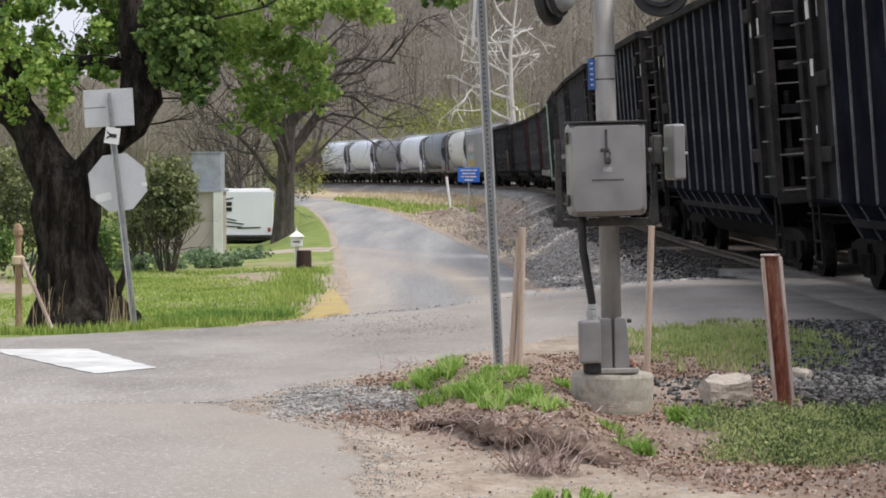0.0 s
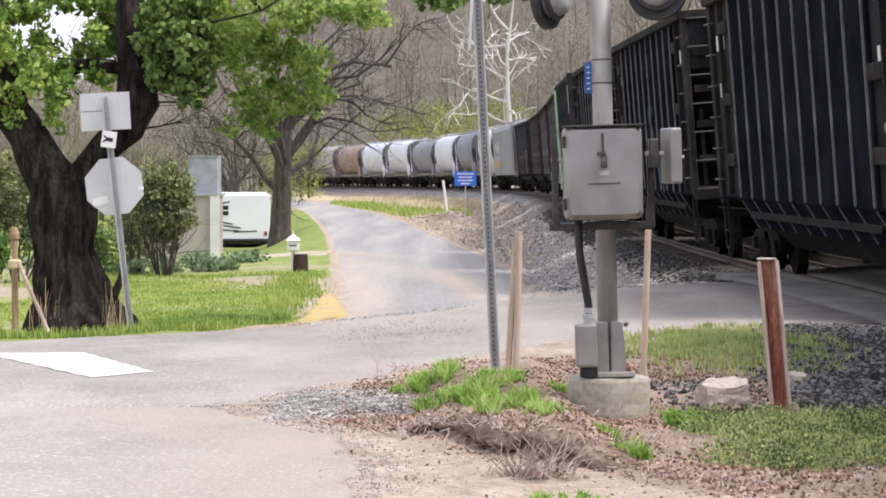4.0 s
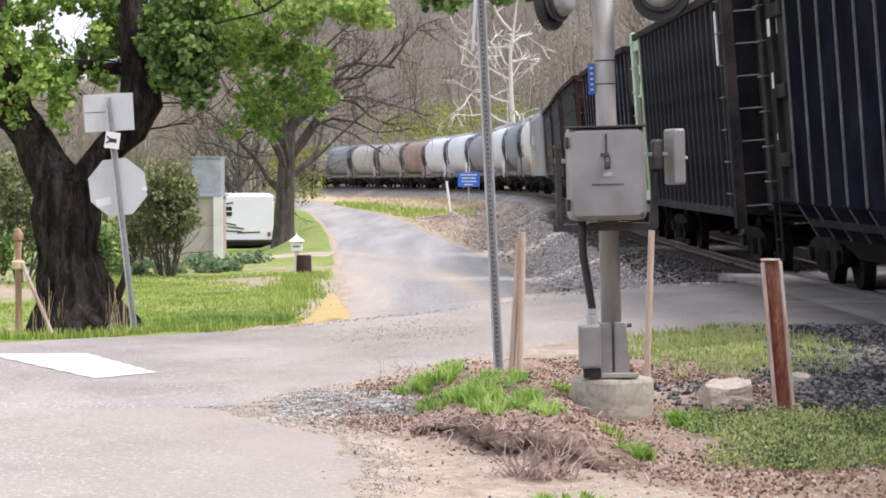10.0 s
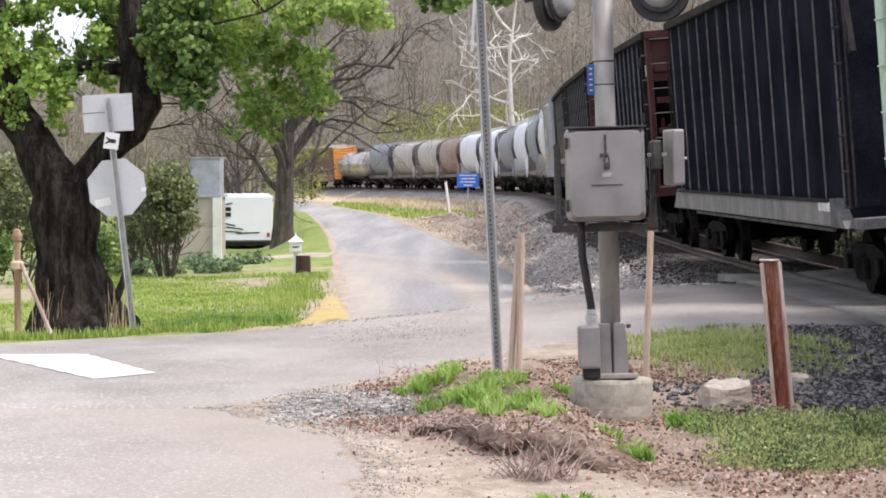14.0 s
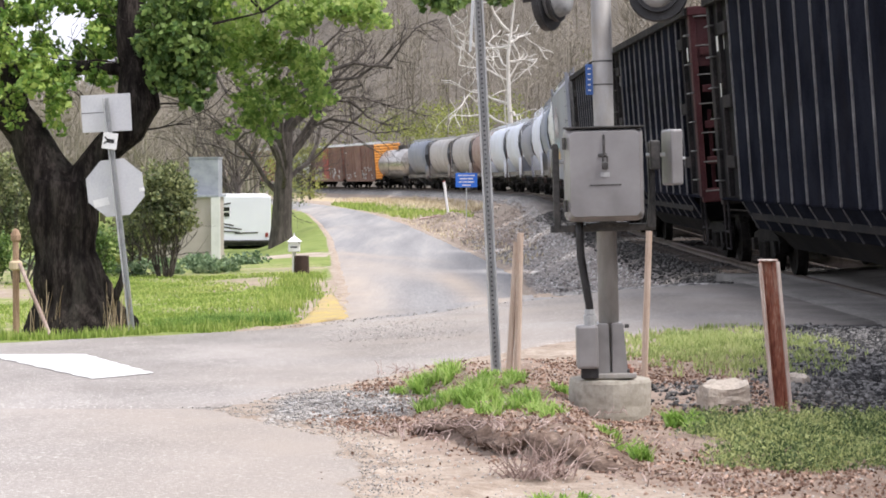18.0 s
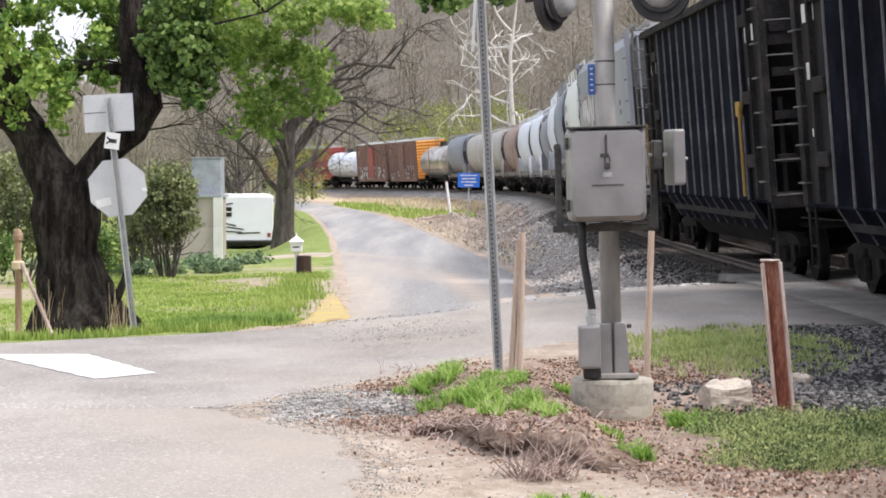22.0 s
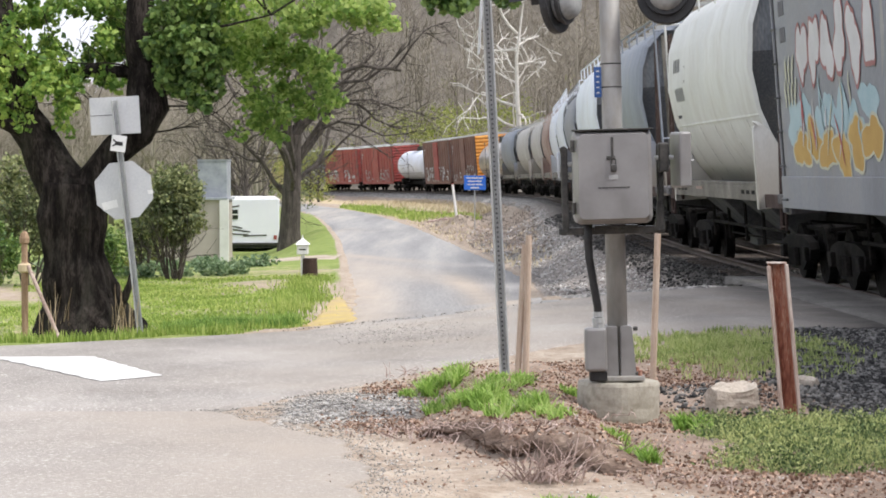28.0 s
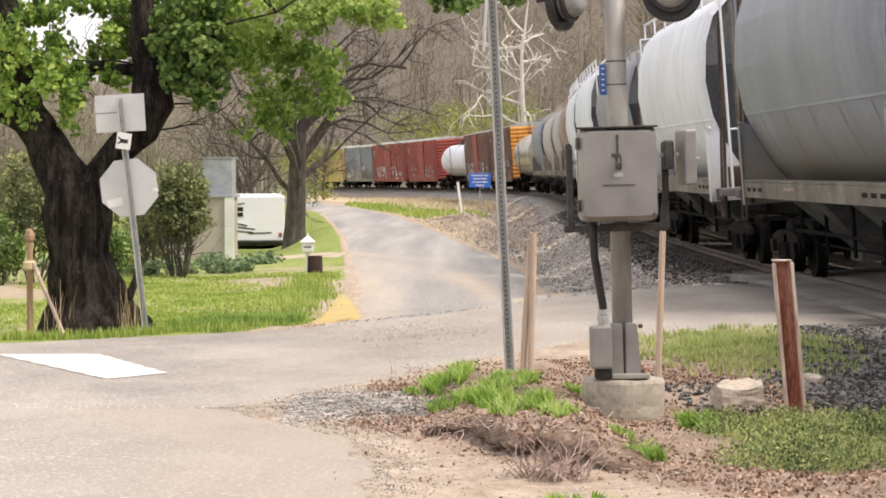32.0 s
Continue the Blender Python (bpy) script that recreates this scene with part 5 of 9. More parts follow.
def covered_hopper(name, half, top, body, label, flat=False, walkm=None, bays=(1.2, 1.2)):
    """A covered hopper: swelling sides, sloping end bays with shear plates, roof walk, hatches and chutes."""
    car = empty(name, label=label, category="hopper car", group="cars of the freight train")
    hw, low = 1.56, 1.2 if flat else 1.34
    if flat:
        prof = [(0.9, low + 0.0), (hw, low + 0.3), (hw, top - 0.5), (hw - 0.2, top - 0.22), (0.5, top)]
    else:
        prof = [(0.82, low + 0.1), (1.06, low + 0.42), (1.3, low + 0.85), (1.47, low + 1.3), (hw, low + 1.9), (1.5, top - 0.95), (1.34, top - 0.5), (1.02, top - 0.2), (0.55, top - 0.05)]
    full = [(y, z) for y, z in prof] + [(-y, z) for y, z in reversed(prof)]
    bm = bmesh.new()
    bay = {-1: bays[0], 1: bays[1]}
    cut = {-1: 0.5, 1: 0.4} if flat else bay
    mid, long = (bays[0] - bays[1]) / 2, half * 2 - bays[0] - bays[1]
    loops = []
    for x, g in [(-half + cut[-1] - 0.05, 0.96), (-half + cut[-1], 1), (0, 1), (half - cut[1], 1), (half - cut[1] + 0.05, 0.96)]:
        loops.append([bm.verts.new((x + (0 if g == 1 else 0), y * g, low + (z - low) * (g * 0.5 + 0.5))) for y, z in full])
    n = len(full)
    for a, b in zip(loops, loops[1:]):
        for k in range(n):
            bm.faces.new((a[k], a[(k + 1) % n], b[(k + 1) % n], b[k]))
    b = part("body_shell", bm, body, car)
    if not flat:
        for p in b.data.polygons:
            p.use_smooth = abs(p.normal.x) < 0.5
    def wide_at(z):
        return float(np.interp(z, [q[1] for q in prof], [q[0] for q in prof]))
    for y in (-1, 1):
        bm = bmesh.new()
        if flat:
            box(bm, 0, y * (hw - 0.03), low + 0.2, half * 2 - 0.5, 0.1, 0.44, 0.01)
        else:
            box(bm, mid, y * (hw - 0.06), low + 0.02, long, 0.08, 0.24, 0.01)
            box(bm, mid, y * (hw - 0.12), low + 0.16, long, 0.2, 0.03)
        part("side_sill", bm, body if flat else M_SILLTAN, car)
        if not flat:
            for k in range(6):
                x = mid + (1 if k < 3 else -1) * (long / 2 - 0.45 - 0.5 * (k % 3))
                part("jacking_slot", box(bmesh.new(), x, y * (hw - 0.019), low + 0.03, 0.3, 0.006, 0.06, 0.002), M_TRUCK, car)
        bm = bmesh.new()
        box(bm, 0, y * 0.75, top + 0.12, half * 2 - 0.9, 0.03, 0.05)
        rod(bm, (-half + 0.7, y * 1.25, top - 0.02), (half - 0.7, y * 1.25, top - 0.02), 0.025, sides=5)
        for x in np.linspace(-half + 0.8, half - 0.8, 7):
            rod(bm, (x, y * 1.25, top - 0.35), (x, y * 1.25, top), 0.02, sides=5)
        part("roof_rail", bm, walkm or body, car)
        if not flat:
            # weld line and panel seams of the lower side
            part("weld_line", box(bmesh.new(), mid, y * (wide_at(low + 1.2) + 0.004), low + 1.2, long, 0.012, 0.035), body, car)
            for x in np.linspace(-half + bays[0] + 1.3, half - bays[1] - 1.3, 5):
                bm = bmesh.new()
                zs = np.linspace(low + 0.3, low + 1.15, 5)
                for z0, z1 in zip(zs, zs[1:]):
                    q = [bm.verts.new((x + dx, y * (wide_at(zz) + 0.006), zz)) for dx, zz in ((-0.012, z0), (0.012, z0), (0.012, z1), (-0.012, z1))]
                    bm.faces.new(q)
                part("panel_seam", bm, M_GRIMESHADE, car)
            lx = half - bays[1] - 1.05 if y > 0 else -half + bays[0] + 0.45
            # stencilled marks as upright bars that follow the swell of the side
            for x, z, w, h in [(lx + 0.45 * -y + k * 0.24, low + 2.3, 0.13, 0.24) for k in range(4)] + [(lx + 0.6 * -y + k * 0.24, low + 1.76, 0.13, 0.24) for k in range(5)] + [(lx + 0.5 * -y, low + 1.36, 0.5, 0.06), (lx + 1.9 * -y, low + 2.25, 0.1, 0.03), (lx + 1.9 * -y, low + 1.98, 0.1, 0.03)] if body is M_CREAM else []:
                bm = bmesh.new()
                bm.faces.new([bm.verts.new((x + dx * w, y * (wide_at(z + dz * h) + 0.004), z + dz * h)) for dx, dz in ((-0.5, -0.5), (0.5, -0.5), (0.5, 0.5), (-0.5, 0.5))])
                part("lettering", bm, M_GRIMESHADE, car)
            bars(car, -2.0, y * (hw - 0.013), low + 0.06, [(0.5, 0.4, 0.5, 0.6, 0.4, 0.5)], 0.3, M_RUSTYCAR, 0.05)
        for sgn in (-1, 1):
            if flat:
                bm = bmesh.new()
                box(bm, sgn * (half - 0.3), y * (hw - 0.04), (low + top) / 2, 0.06, 0.1, top - low - 0.3)
                part("corner_post", bm, body, car)
                ladder(car, sgn * (half - 0.52), y * (hw - 0.02), low + 0.1, top - 0.3, M_GRIMESHADE, 0.36)
                part("end_beam", box(bmesh.new(), sgn * (half - 0.16), 0, low + 0.02, 0.2, hw * 2, 0.22, 0.02), M_GREY, car)
                continue
            # upright end gusset between the tucked-in body and the side line, with a rolled outer flange
            bm = bmesh.new()
            gx = half - bay[sgn] + 0.03
            zs = [low + 0.05, low + 0.35, low + 0.65, low + 0.95]
            pts = [(hw - 0.02, low - 0.22), (hw - 0.02, low + 1.0), (hw - 0.07, low + 1.1)] + [(min(wide_at(z), hw - 0.1) - 0.04, z) for z in zs[::-1]] + [(0.6, low - 0.22)]
            a = [bm.verts.new((sgn * gx, y * py, pz)) for py, pz in pts]
            c = [bm.verts.new((sgn * (gx + 0.02), y * py, pz)) for py, pz in pts]
            for k in range(len(pts)):
                bm.faces.new((a[k], a[(k + 1) % len(pts)], c[(k + 1) % len(pts)], c[k]))
            bm.faces.new(a)
            bm.faces.new(c[::-1])
            bmesh.ops.recalc_face_normals(bm, faces=bm.faces)
            part("end_gusset", bm, body, car)
            bm = bmesh.new()
            box(bm, sgn * (gx + 0.01), y * (hw - 0.01), low + 0.4, 0.13, 0.025, 1.24, 0.008)
            box(bm, sgn * (gx + 0.01), y * (hw - 0.05), low + 1.06, 0.13, 0.1, 0.025, 0.008, pose(0, 0, 0, 35 * y, 0, 0))
            part("gusset_flange", bm, body, car)
            # short end sill, ladder with tube stiles, grab iron, step
            part("end_sill", box(bmesh.new(), sgn * (half - bay[sgn] / 2 - 0.1), y * (hw - 0.14), low - 0.1, bay[sgn] - 0.2, 0.06, 0.2, 0.01), M_REDBROWN, car)
            bm = bmesh.new()
            for dx in (0.22, 0.62):
                rod(bm, (sgn * (half - dx), y * (hw - 0.12), low - 0.5), (sgn * (half - dx), y * (hw - 0.3), top - 0.5), 0.026, sides=6)
            for z in np.arange(low - 0.45, top - 0.6, 0.42):
                u = hw - 0.12 - 0.18 * (z - low + 0.5) / (top - low)
                rod(bm, (sgn * (half - 0.22), y * u, z), (sgn * (half - 0.62), y * u, z), 0.014, sides=5)
            part("ladder", bm, M_REDBROWN, car, "dull ladder with tube stiles")
    bm = bmesh.new()
    box(bm, 0, 0, top + 0.1, half * 2 - 0.6, 0.55, 0.05)
    for x in np.linspace(-half + 0.6, half - 0.6, 9):
        box(bm, x, 0, top + 0.04, 0.06, 1.5, 0.08)
    part("roof_walk", bm, M_GALV, car, "galvanised roof walkway grating")
    hatch = None
    for k in range(6):
        m = pose(-half + 1.8 + (half * 2 - 3.6) * k / 5, 0.5, top - 0.03)
        if hatch is None:
            hatch = part("hatch", rod(bmesh.new(), (0, 0, 0), (0, 0, 0.16), 0.3, 0.26, 12), body, car)
            hatch.matrix_basis = m
        else:
            same(hatch, car, m)
    for sgn in (-1, 1):
        bm = bmesh.new()
        loops = []
        for z in [top - 0.1, top - 0.3, top - 0.6, top - 1.0, top - 1.4, low + 1.6, low + 1.2, low + 0.8, low + 0.4, low + 0.05]:
            x = half - cut[sgn] - 0.06 - 0.72 * max(0.0, top - 1.4 - z)
            w = wide_at(z) * 0.975
            loops.append([bm.verts.new((sgn * px, py, z)) for px, py in ((x, -w), (x, w), (x - 0.06, w), (x - 0.06, -w))])
        for u, v in zip(loops, loops[1:]):
            for k in range(4):
                bm.faces.new((u[k], u[(k + 1) % 4], v[(k + 1) % 4], v[k]))
        bm.faces.new(loops[0])
        bm.faces.new(loops[-1][::-1])
        bmesh.ops.recalc_face_normals(bm, faces=bm.faces)
        # darker than the body: the end bay's shade is put into the sheet
        part("slope_sheet", bm, M_GRIMESHADE if flat else M_BULKHEAD, car, "sloping end sheet, grimy and darkened for the shaded end bay")
        if not flat:
            px = sgn * (half - bay[sgn] * 0.55)
            part("brake_pipe", rod(bmesh.new(), (px, -1.05, low + 0.1), (px, -1.05, top - 0.35), 0.035, sides=8), M_SILLTAN, car)
        if flat:
            for y in (-1, 1):
                lad = ladder(car, 0, 0.02, low + 0.1, top - 0.2, M_RUNG, 0.62)
                lad.matrix_basis = pose(sgn * (half - 0.12), y * 1.1, 0, 0, 0, -90 * sgn)
        part("brake_box", box(bmesh.new(), sgn * (half - 0.75), -1.05, low + 0.16, 0.5, 0.4, 0.42, 0.03), M_REDBROWN, car)
        part("air_reservoir", rod(bmesh.new(), (sgn * (half - 0.7), 0.2, low + 0.25), (sgn * (half - 0.7), 1.1, low + 0.25), 0.2, sides=12), M_TRUCK, car)
        bm = bmesh.new()
        box(bm, sgn * (half - 0.2), 0, low - 0.05, 0.4, hw * 2 - 0.1, 0.14, 0.02)
        part("end_platform", bm, M_RIB, car)
        bm = bmesh.new()
        for z in (top - 0.3, low + 1.0):
            rod(bm, (sgn * (half - 0.1), -1.3, z), (sgn * (half - 0.1), 1.3, z), 0.02, sides=5)
        for y in (-1.3, 0, 1.3):
            rod(bm, (sgn * (half - 0.1), y, low), (sgn * (half - 0.1), y, top - 0.3), 0.025, sides=5)
        part("end_railing", bm, body, car)
    for x in (-half * 0.45, 0, half * 0.45) if half > 7 else (-half * 0.32, half * 0.32):
        bm = bmesh.new()
        bmesh.ops.create_cone(bm, cap_ends=True, segments=4, radius1=0.55, radius2=2.0, depth=1.05, matrix=Matrix.Translation((x, 0, 0.88)) @ pose(0, 0, 0, 0, 0, 45))
        box(bm, x, 0, 0.36, 0.8, 1.1, 0.14, 0.02)
        part("chute", bm, M_GRIMESHADE, car)
    for y in (-1, 1):
        if flat:
            bars(car, half - 3.0, y * (hw + 0.006), low + 2.0, [(0.5, 0.4, 0.5, 0.4), (0.6, 0.5, 0.6)], 0.22, M_TAGS[5], 0.12)
    # brake rods and hangers under the sills
    bm = bmesh.new()
    for y in (-1.0, 1.0):
        rod(bm, (-half + 2.6, y, 0.72), (half - 2.6, y, 0.72), 0.03, sides=6)
        rod(bm, (-half + 3.2, y * 0.75, 0.5), (half - 3.2, y * 0.75, 0.5), 0.02, sides=5)
        for x in np.linspace(-half + 3, half - 3, 5):
            rod(bm, (x, y, 0.45), (x, y, low), 0.03, sides=5)
    part("brake_rigging", bm, M_TRUCK, car)
    underframe(car, half - 0.2)
    truck_parts(car, -half + 1.75)
    truck_parts(car, half - 1.75)
    return car


def tank_car(name, half, body, label, radius=1.48, axis=2.55, dark=None):
    car = empty(name, label=label, category="tank car", group="cars of the freight train")
    bm = bmesh.new()
    xs = [(-half + 0.5, 0.15), (-half + 0.56, 0.5), (-half + 0.75, 0.8), (-half + 1.05, 0.97), (-half + 1.3, 1), (0, 1), (half - 1.3, 1), (half - 1.05, 0.97), (half - 0.75, 0.8), (half - 0.56, 0.5), (half - 0.5, 0.15)]
    ring(bm, [(x, 0, axis) for x, g in xs], [radius * g for x, g in xs], 28)
    part("tank_shell", bm, body, car, smooth=True)
    bm = bmesh.new()
    rod(bm, (0, 0, axis + radius - 0.1), (0, 0, axis + radius + 0.42), 0.42, 0.42, 16)
    box(bm, 0, 0, axis + radius + 0.05, 2.2, 1.5, 0.05)
    for y in (-0.75, 0.75):
        rod(bm, (-1.1, y, axis + radius + 0.75), (1.1, y, axis + radius + 0.75), 0.022, sides=5)
        for x in (-1.1, 0, 1.1):
            rod(bm, (x, y, axis + radius), (x, y, axis + radius + 0.75), 0.022, sides=5)
    part("dome_platform", bm, M_DARKMETAL, car)
    for y in (-1, 1):
        ladder(car, 0, y * (radius + 0.06), 1.1, axis + radius, M_DARKMETAL)
        bm = bmesh.new()
        rod(bm, (-half + 0.4, y * 1.5, 1.95), (half - 0.4, y * 1.5, 1.95), 0.022, sides=5)
        part("handrail", bm, M_DARKMETAL, car)
    for sgn in (-1, 1):
        bm = bmesh.new()
        box(bm, sgn * (half - 1.7), 0, 1.15, 1.0, 2.4, 0.5, 0.03)
        box(bm, sgn * (half - 0.6), 0, 0.95, 1.2, 2.9, 0.22, 0.02)
        part("saddle", bm, dark or M_TRUCK, car)
    underframe(car, half)
    truck_parts(car, -half + 1.7)
    truck_parts(car, half - 1.7)
    return car


def box_car(name, half, top, body, label, endm=None, roofm=None, doorm=None):
    car = empty(name, label=label, category="boxcar", group="cars of the freight train")
    hw, low = 1.5, 1.05
    bm = bmesh.new()
    box(bm, 0, 0, (low + top) / 2, half * 2 - 0.2, hw * 2, top - low, 0.02)
    part("body_shell", bm, body, car)
    bm = bmesh.new()
    prism(bm, [(hw + 0.05, top - 0.05), (hw + 0.05, top + 0.03), (0, top + 0.2), (-hw - 0.05, top + 0.03), (-hw - 0.05, top - 0.05)], -half + 0.05, half - 0.05)
    for x in np.linspace(-half + 0.5, half - 0.5, 14):
        prism(bm, [(hw, top + 0.05), (0, top + 0.25), (-hw, top + 0.05)], x - 0.04, x + 0.04)
    bmesh.ops.recalc_face_normals(bm, faces=bm.faces)
    part("roof", bm, roofm or M_GALV, car)
    for sgn in (-1, 1):
        bm = bmesh.new()
        n = int((top - low) / 0.3)
        pts = [(half - 0.2, low + 0.01)]
        for k in range(n):
            z = low + 0.03 + (top - low - 0.06) * k / n
            pts += [(half - 0.06, z), (half + 0.03, z + 0.07), (half + 0.03, z + 0.17), (half - 0.06, z + 0.24)]
        pts += [(half - 0.06, top - 0.02), (half - 0.2, top - 0.02)]
        u = [bm.verts.new((sgn * px, -hw + 0.02, pz)) for px, pz in pts]
        w = [bm.verts.new((sgn * px, hw - 0.02, pz)) for px, pz in pts]
        for k in range(len(pts)):
            bm.faces.new((u[k], u[(k + 1) % len(pts)], w[(k + 1) % len(pts)], w[k]))
        bm.faces.new(u)
        bm.faces.new(w[::-1])
        bmesh.ops.recalc_face_normals(bm, faces=bm.faces)
        part("end_wall", bm, endm or body, car)
    post = None
    for y in (-1, 1):
        for k in range(13):
            x = -half + 0.3 + (half * 2 - 0.6) * k / 12
            if abs(x) < 1.6:
                continue
            m = pose(x, y * hw, 0, 0, 0, 0 if y > 0 else 180)
            if post is None:
                post = part("side_post", prism(bmesh.new(), [(0, low + 0.05), (0.06, low + 0.1), (0.06, top - 0.1), (0, top - 0.06)], -0.06, 0.06), body, car)
                post.matrix_basis = m
            else:
                same(post, car, m)
        bm = bmesh.new()
        box(bm, 0.1, y * (hw + 0.07), (low + top) / 2, 2.7, 0.08, top - low - 0.3, 0.01)
        for z in np.linspace(low + 0.5, top - 0.5, 5):
            box(bm, 0.1, y * (hw + 0.13), z, 2.6, 0.05, 0.1)
        part("sliding_door", bm, doorm or body, car)
        bm = bmesh.new()
        box(bm, 0, y * (hw + 0.02), low - 0.08, half * 2 - 1.2, 0.1, 0.24, 0.01)
        part("side_sill", bm, body, car)
        for sgn in (-1, 1):
            ladder(car, sgn * (half - 0.45), y * (hw + 0.06), low + 0.1, top - 0.3, M_RIB)
        bars(car, -half + 1.4, y * (hw + 0.07), top - 0.8, [(0.6, 0.5, 0.6), (0.5, 0.4)], 0.3, M_WHITEMARK, 0.2)
    underframe(car, half)
    truck_parts(car, -half + 1.8)
    truck_parts(car, half - 1.8)
    return car


def scrawl(car, y, x0, x1, z0, z1, seed, colours, wide=0.1, count=9):
    """Loops and strokes of spray paint on a flat side, with no letters."""
    rng = random.Random(seed)
    for c in colours:
        for k in range(count):
            bm = bmesh.new()
            cx, cz = rng.uniform(x0, x1), rng.uniform(z0, z1)
            rx, rz = rng.uniform(0.2, 0.8), rng.uniform(0.25, 0.6) * (z1 - z0) * 0.5
            a0, sweep, lean = rng.uniform(0, 6.3), rng.uniform(2.0, 5.5), rng.uniform(-0.5, 0.5)
            prev = None
            for i in range(15):
                a = a0 + sweep * i / 14
                u = Vector((cx + rx * math.cos(a) + lean * rz * math.sin(a), 0, min(z1, max(z0, cz + rz * math.sin(a)))))
                o = Vector((math.cos(a), 0, math.sin(a))) * wide * (0.5 + 0.4 * math.sin(i * 0.7))
                pair = [bm.verts.new((p.x, y, p.z)) for p in (u - o, u + o)]
                if prev:
                    bm.faces.new((prev[0], prev[1], pair[1], pair[0]))
                prev = pair
            y -= 0.0001
            part("graffiti", bm, c, car)


def fill_tag(car, y, cx, cz, rx, rz, seed, fill, outline=None):
    """A filled sprayed shape with a wavering edge, over a slightly larger outline."""
    rng = random.Random(seed)
    p = [rng.uniform(0, 6.3) for _ in range(4)]
    for mat, grow, dy in ((outline, 1.0, 0.0), (fill, 0.86, -0.0003)):
        if mat is None:
            continue
        bm = bmesh.new()
        ring_v = []
        for k in range(36):
            a = 2 * math.pi * k / 36
            r = 1 + 0.2 * math.sin(2 * a + p[0]) + 0.14 * math.sin(3 * a + p[1]) + 0.08 * math.sin(5 * a + p[2]) + 0.04 * math.sin(9 * a + p[3])
            r = r - (1 - grow)
            ring_v.append(bm.verts.new((cx + rx * r * math.cos(a), y + dy, cz + rz * r * math.sin(a))))
        mid = bm.verts.new((cx, y + dy, cz))
        for k in range(36):
            bm.faces.new((mid, ring_v[k], ring_v[(k + 1) % 36]))
        part("graffiti", bm, mat, car)


SPEED = 5.943
CARS = []      # car, half length, seconds at which its front passes s = -1


def join_train(car, half, at):
    CARS.append((car, half, at))


P_OPEN = open_hopper("open_hopper", 6.7, 4.42, M_BLACK, M_RIB, "black open hopper car with ribbed sides, grimy with coal dust", ribs=10, tags=True)
P_OPEN2 = open_hopper("open_hopper", 7.4, 4.45, M_BLACK, M_RIB, "black ribbed hopper car with maroon end panels", ribs=11, endm=M_MAROON, tags=True)
P_LONG = open_hopper("open_hopper", 7.1, 4.45, M_BLACK, M_RIB, "black ribbed hopper car with yellow grab strips", ribs=11, tags=True, slats=True)
P_SHORT = open_hopper("open_hopper", 6.4, 4.42, M_BLACK, M_RIB, "short black ribbed open hopper car", ribs=9, tags=True)
P_ROUND = covered_hopper("covered_hopper", 6.75, 4.88, M_WHITE, "white round-sided covered hopper car streaked with dirt")
P_BLUE = covered_hopper("covered_hopper", 6.7, 4.88, M_BLUEGREY, "blue-grey round-sided covered hopper car", bays=(1.2, 1.9))
P_CREAM = covered_hopper("covered_hopper", 6.75, 4.88, M_CREAM, "pale grey-green round-sided covered hopper car", bays=(1.9, 1.9))
P_GREYR = covered_hopper("covered_hopper", 6.8, 4.6, M_GREY, "dull grey round-sided covered hopper car")
P_TAN = covered_hopper("covered_hopper", 6.6, 4.75, M_RUSTYCAR, "rust-stained tan covered hopper car")
P_DIRTY = covered_hopper("covered_hopper", 6.75, 4.8, M_DIRTYWHITE, "dirty white covered hopper car stained tan and grey")
ident = Matrix.Identity(4)
# at: second when the front of the car reaches the reference point of the line
gaps = [(-10, P_OPEN, -5.2), (-9, P_OPEN, -2.6), (-8, P_OPEN, 0.0), (-7, P_OPEN, 2.6), (-6, P_OPEN, 5.35), (-5, P_SHORT, 7.97)]
first = {}


def take(proto, half, at):
    if proto.name not in first:
        first[proto.name] = True
        c = proto
    else:
        c = copy_thing(proto, ident)
    join_train(c, half, at)
    return c


for _, proto, at in gaps:
    c = take(proto, 6.4 if proto is P_SHORT else 6.7, at)
    if at == 5.35:
        for n, (x, z, w, h) in enumerate(((-0.2, 1.75, 0.45, 0.55), (-0.95, 2.1, 0.4, 0.5), (-1.6, 1.75, 0.45, 0.6), (-2.35, 1.6, 0.4, 0.5), (0.35, 1.45, 0.3, 0.3), (-1.2, 2.75, 0.4, 0.35))):
            fill_tag(c, -1.483 - 0.0008 * n, x + 1.7, z, w, h * 0.8, 50 + n, M_TAGDIM)
        c["label"] = "black ribbed hopper car with a faded blue tag"
CARS_GREEN = corrugated_gondola("chip_gondola", 6.65, 4.5, M_BLUEBLACK, M_GREEN, "black corrugated gondola car with a pale green end post")
join_train(CARS_GREEN, 6.65, 10.52)
join_train(tub_gondola("tub_gondola", 8.1, 4.4, M_BLACK, "smooth black tub gondola car with a grey side sill"), 8.1, 13.11)
maroon_car = take(P_OPEN2, 7.4, 16.38)
take(P_OPEN2, 7.4, 19.2)
for y in (-1, 1):
    part("grab_mark", box(bmesh.new(), 7.52, y * 1.0, 2.3, 0.03, 0.045, 0.6), M_YELLOWMARK, maroon_car, "yellow painted grab strip")
take(P_LONG, 7.1, 22.08)
FLAT = covered_hopper("covered_hopper", 9.0, 4.88, M_GREY, "grey flat-sided covered hopper car covered in graffiti", flat=True)
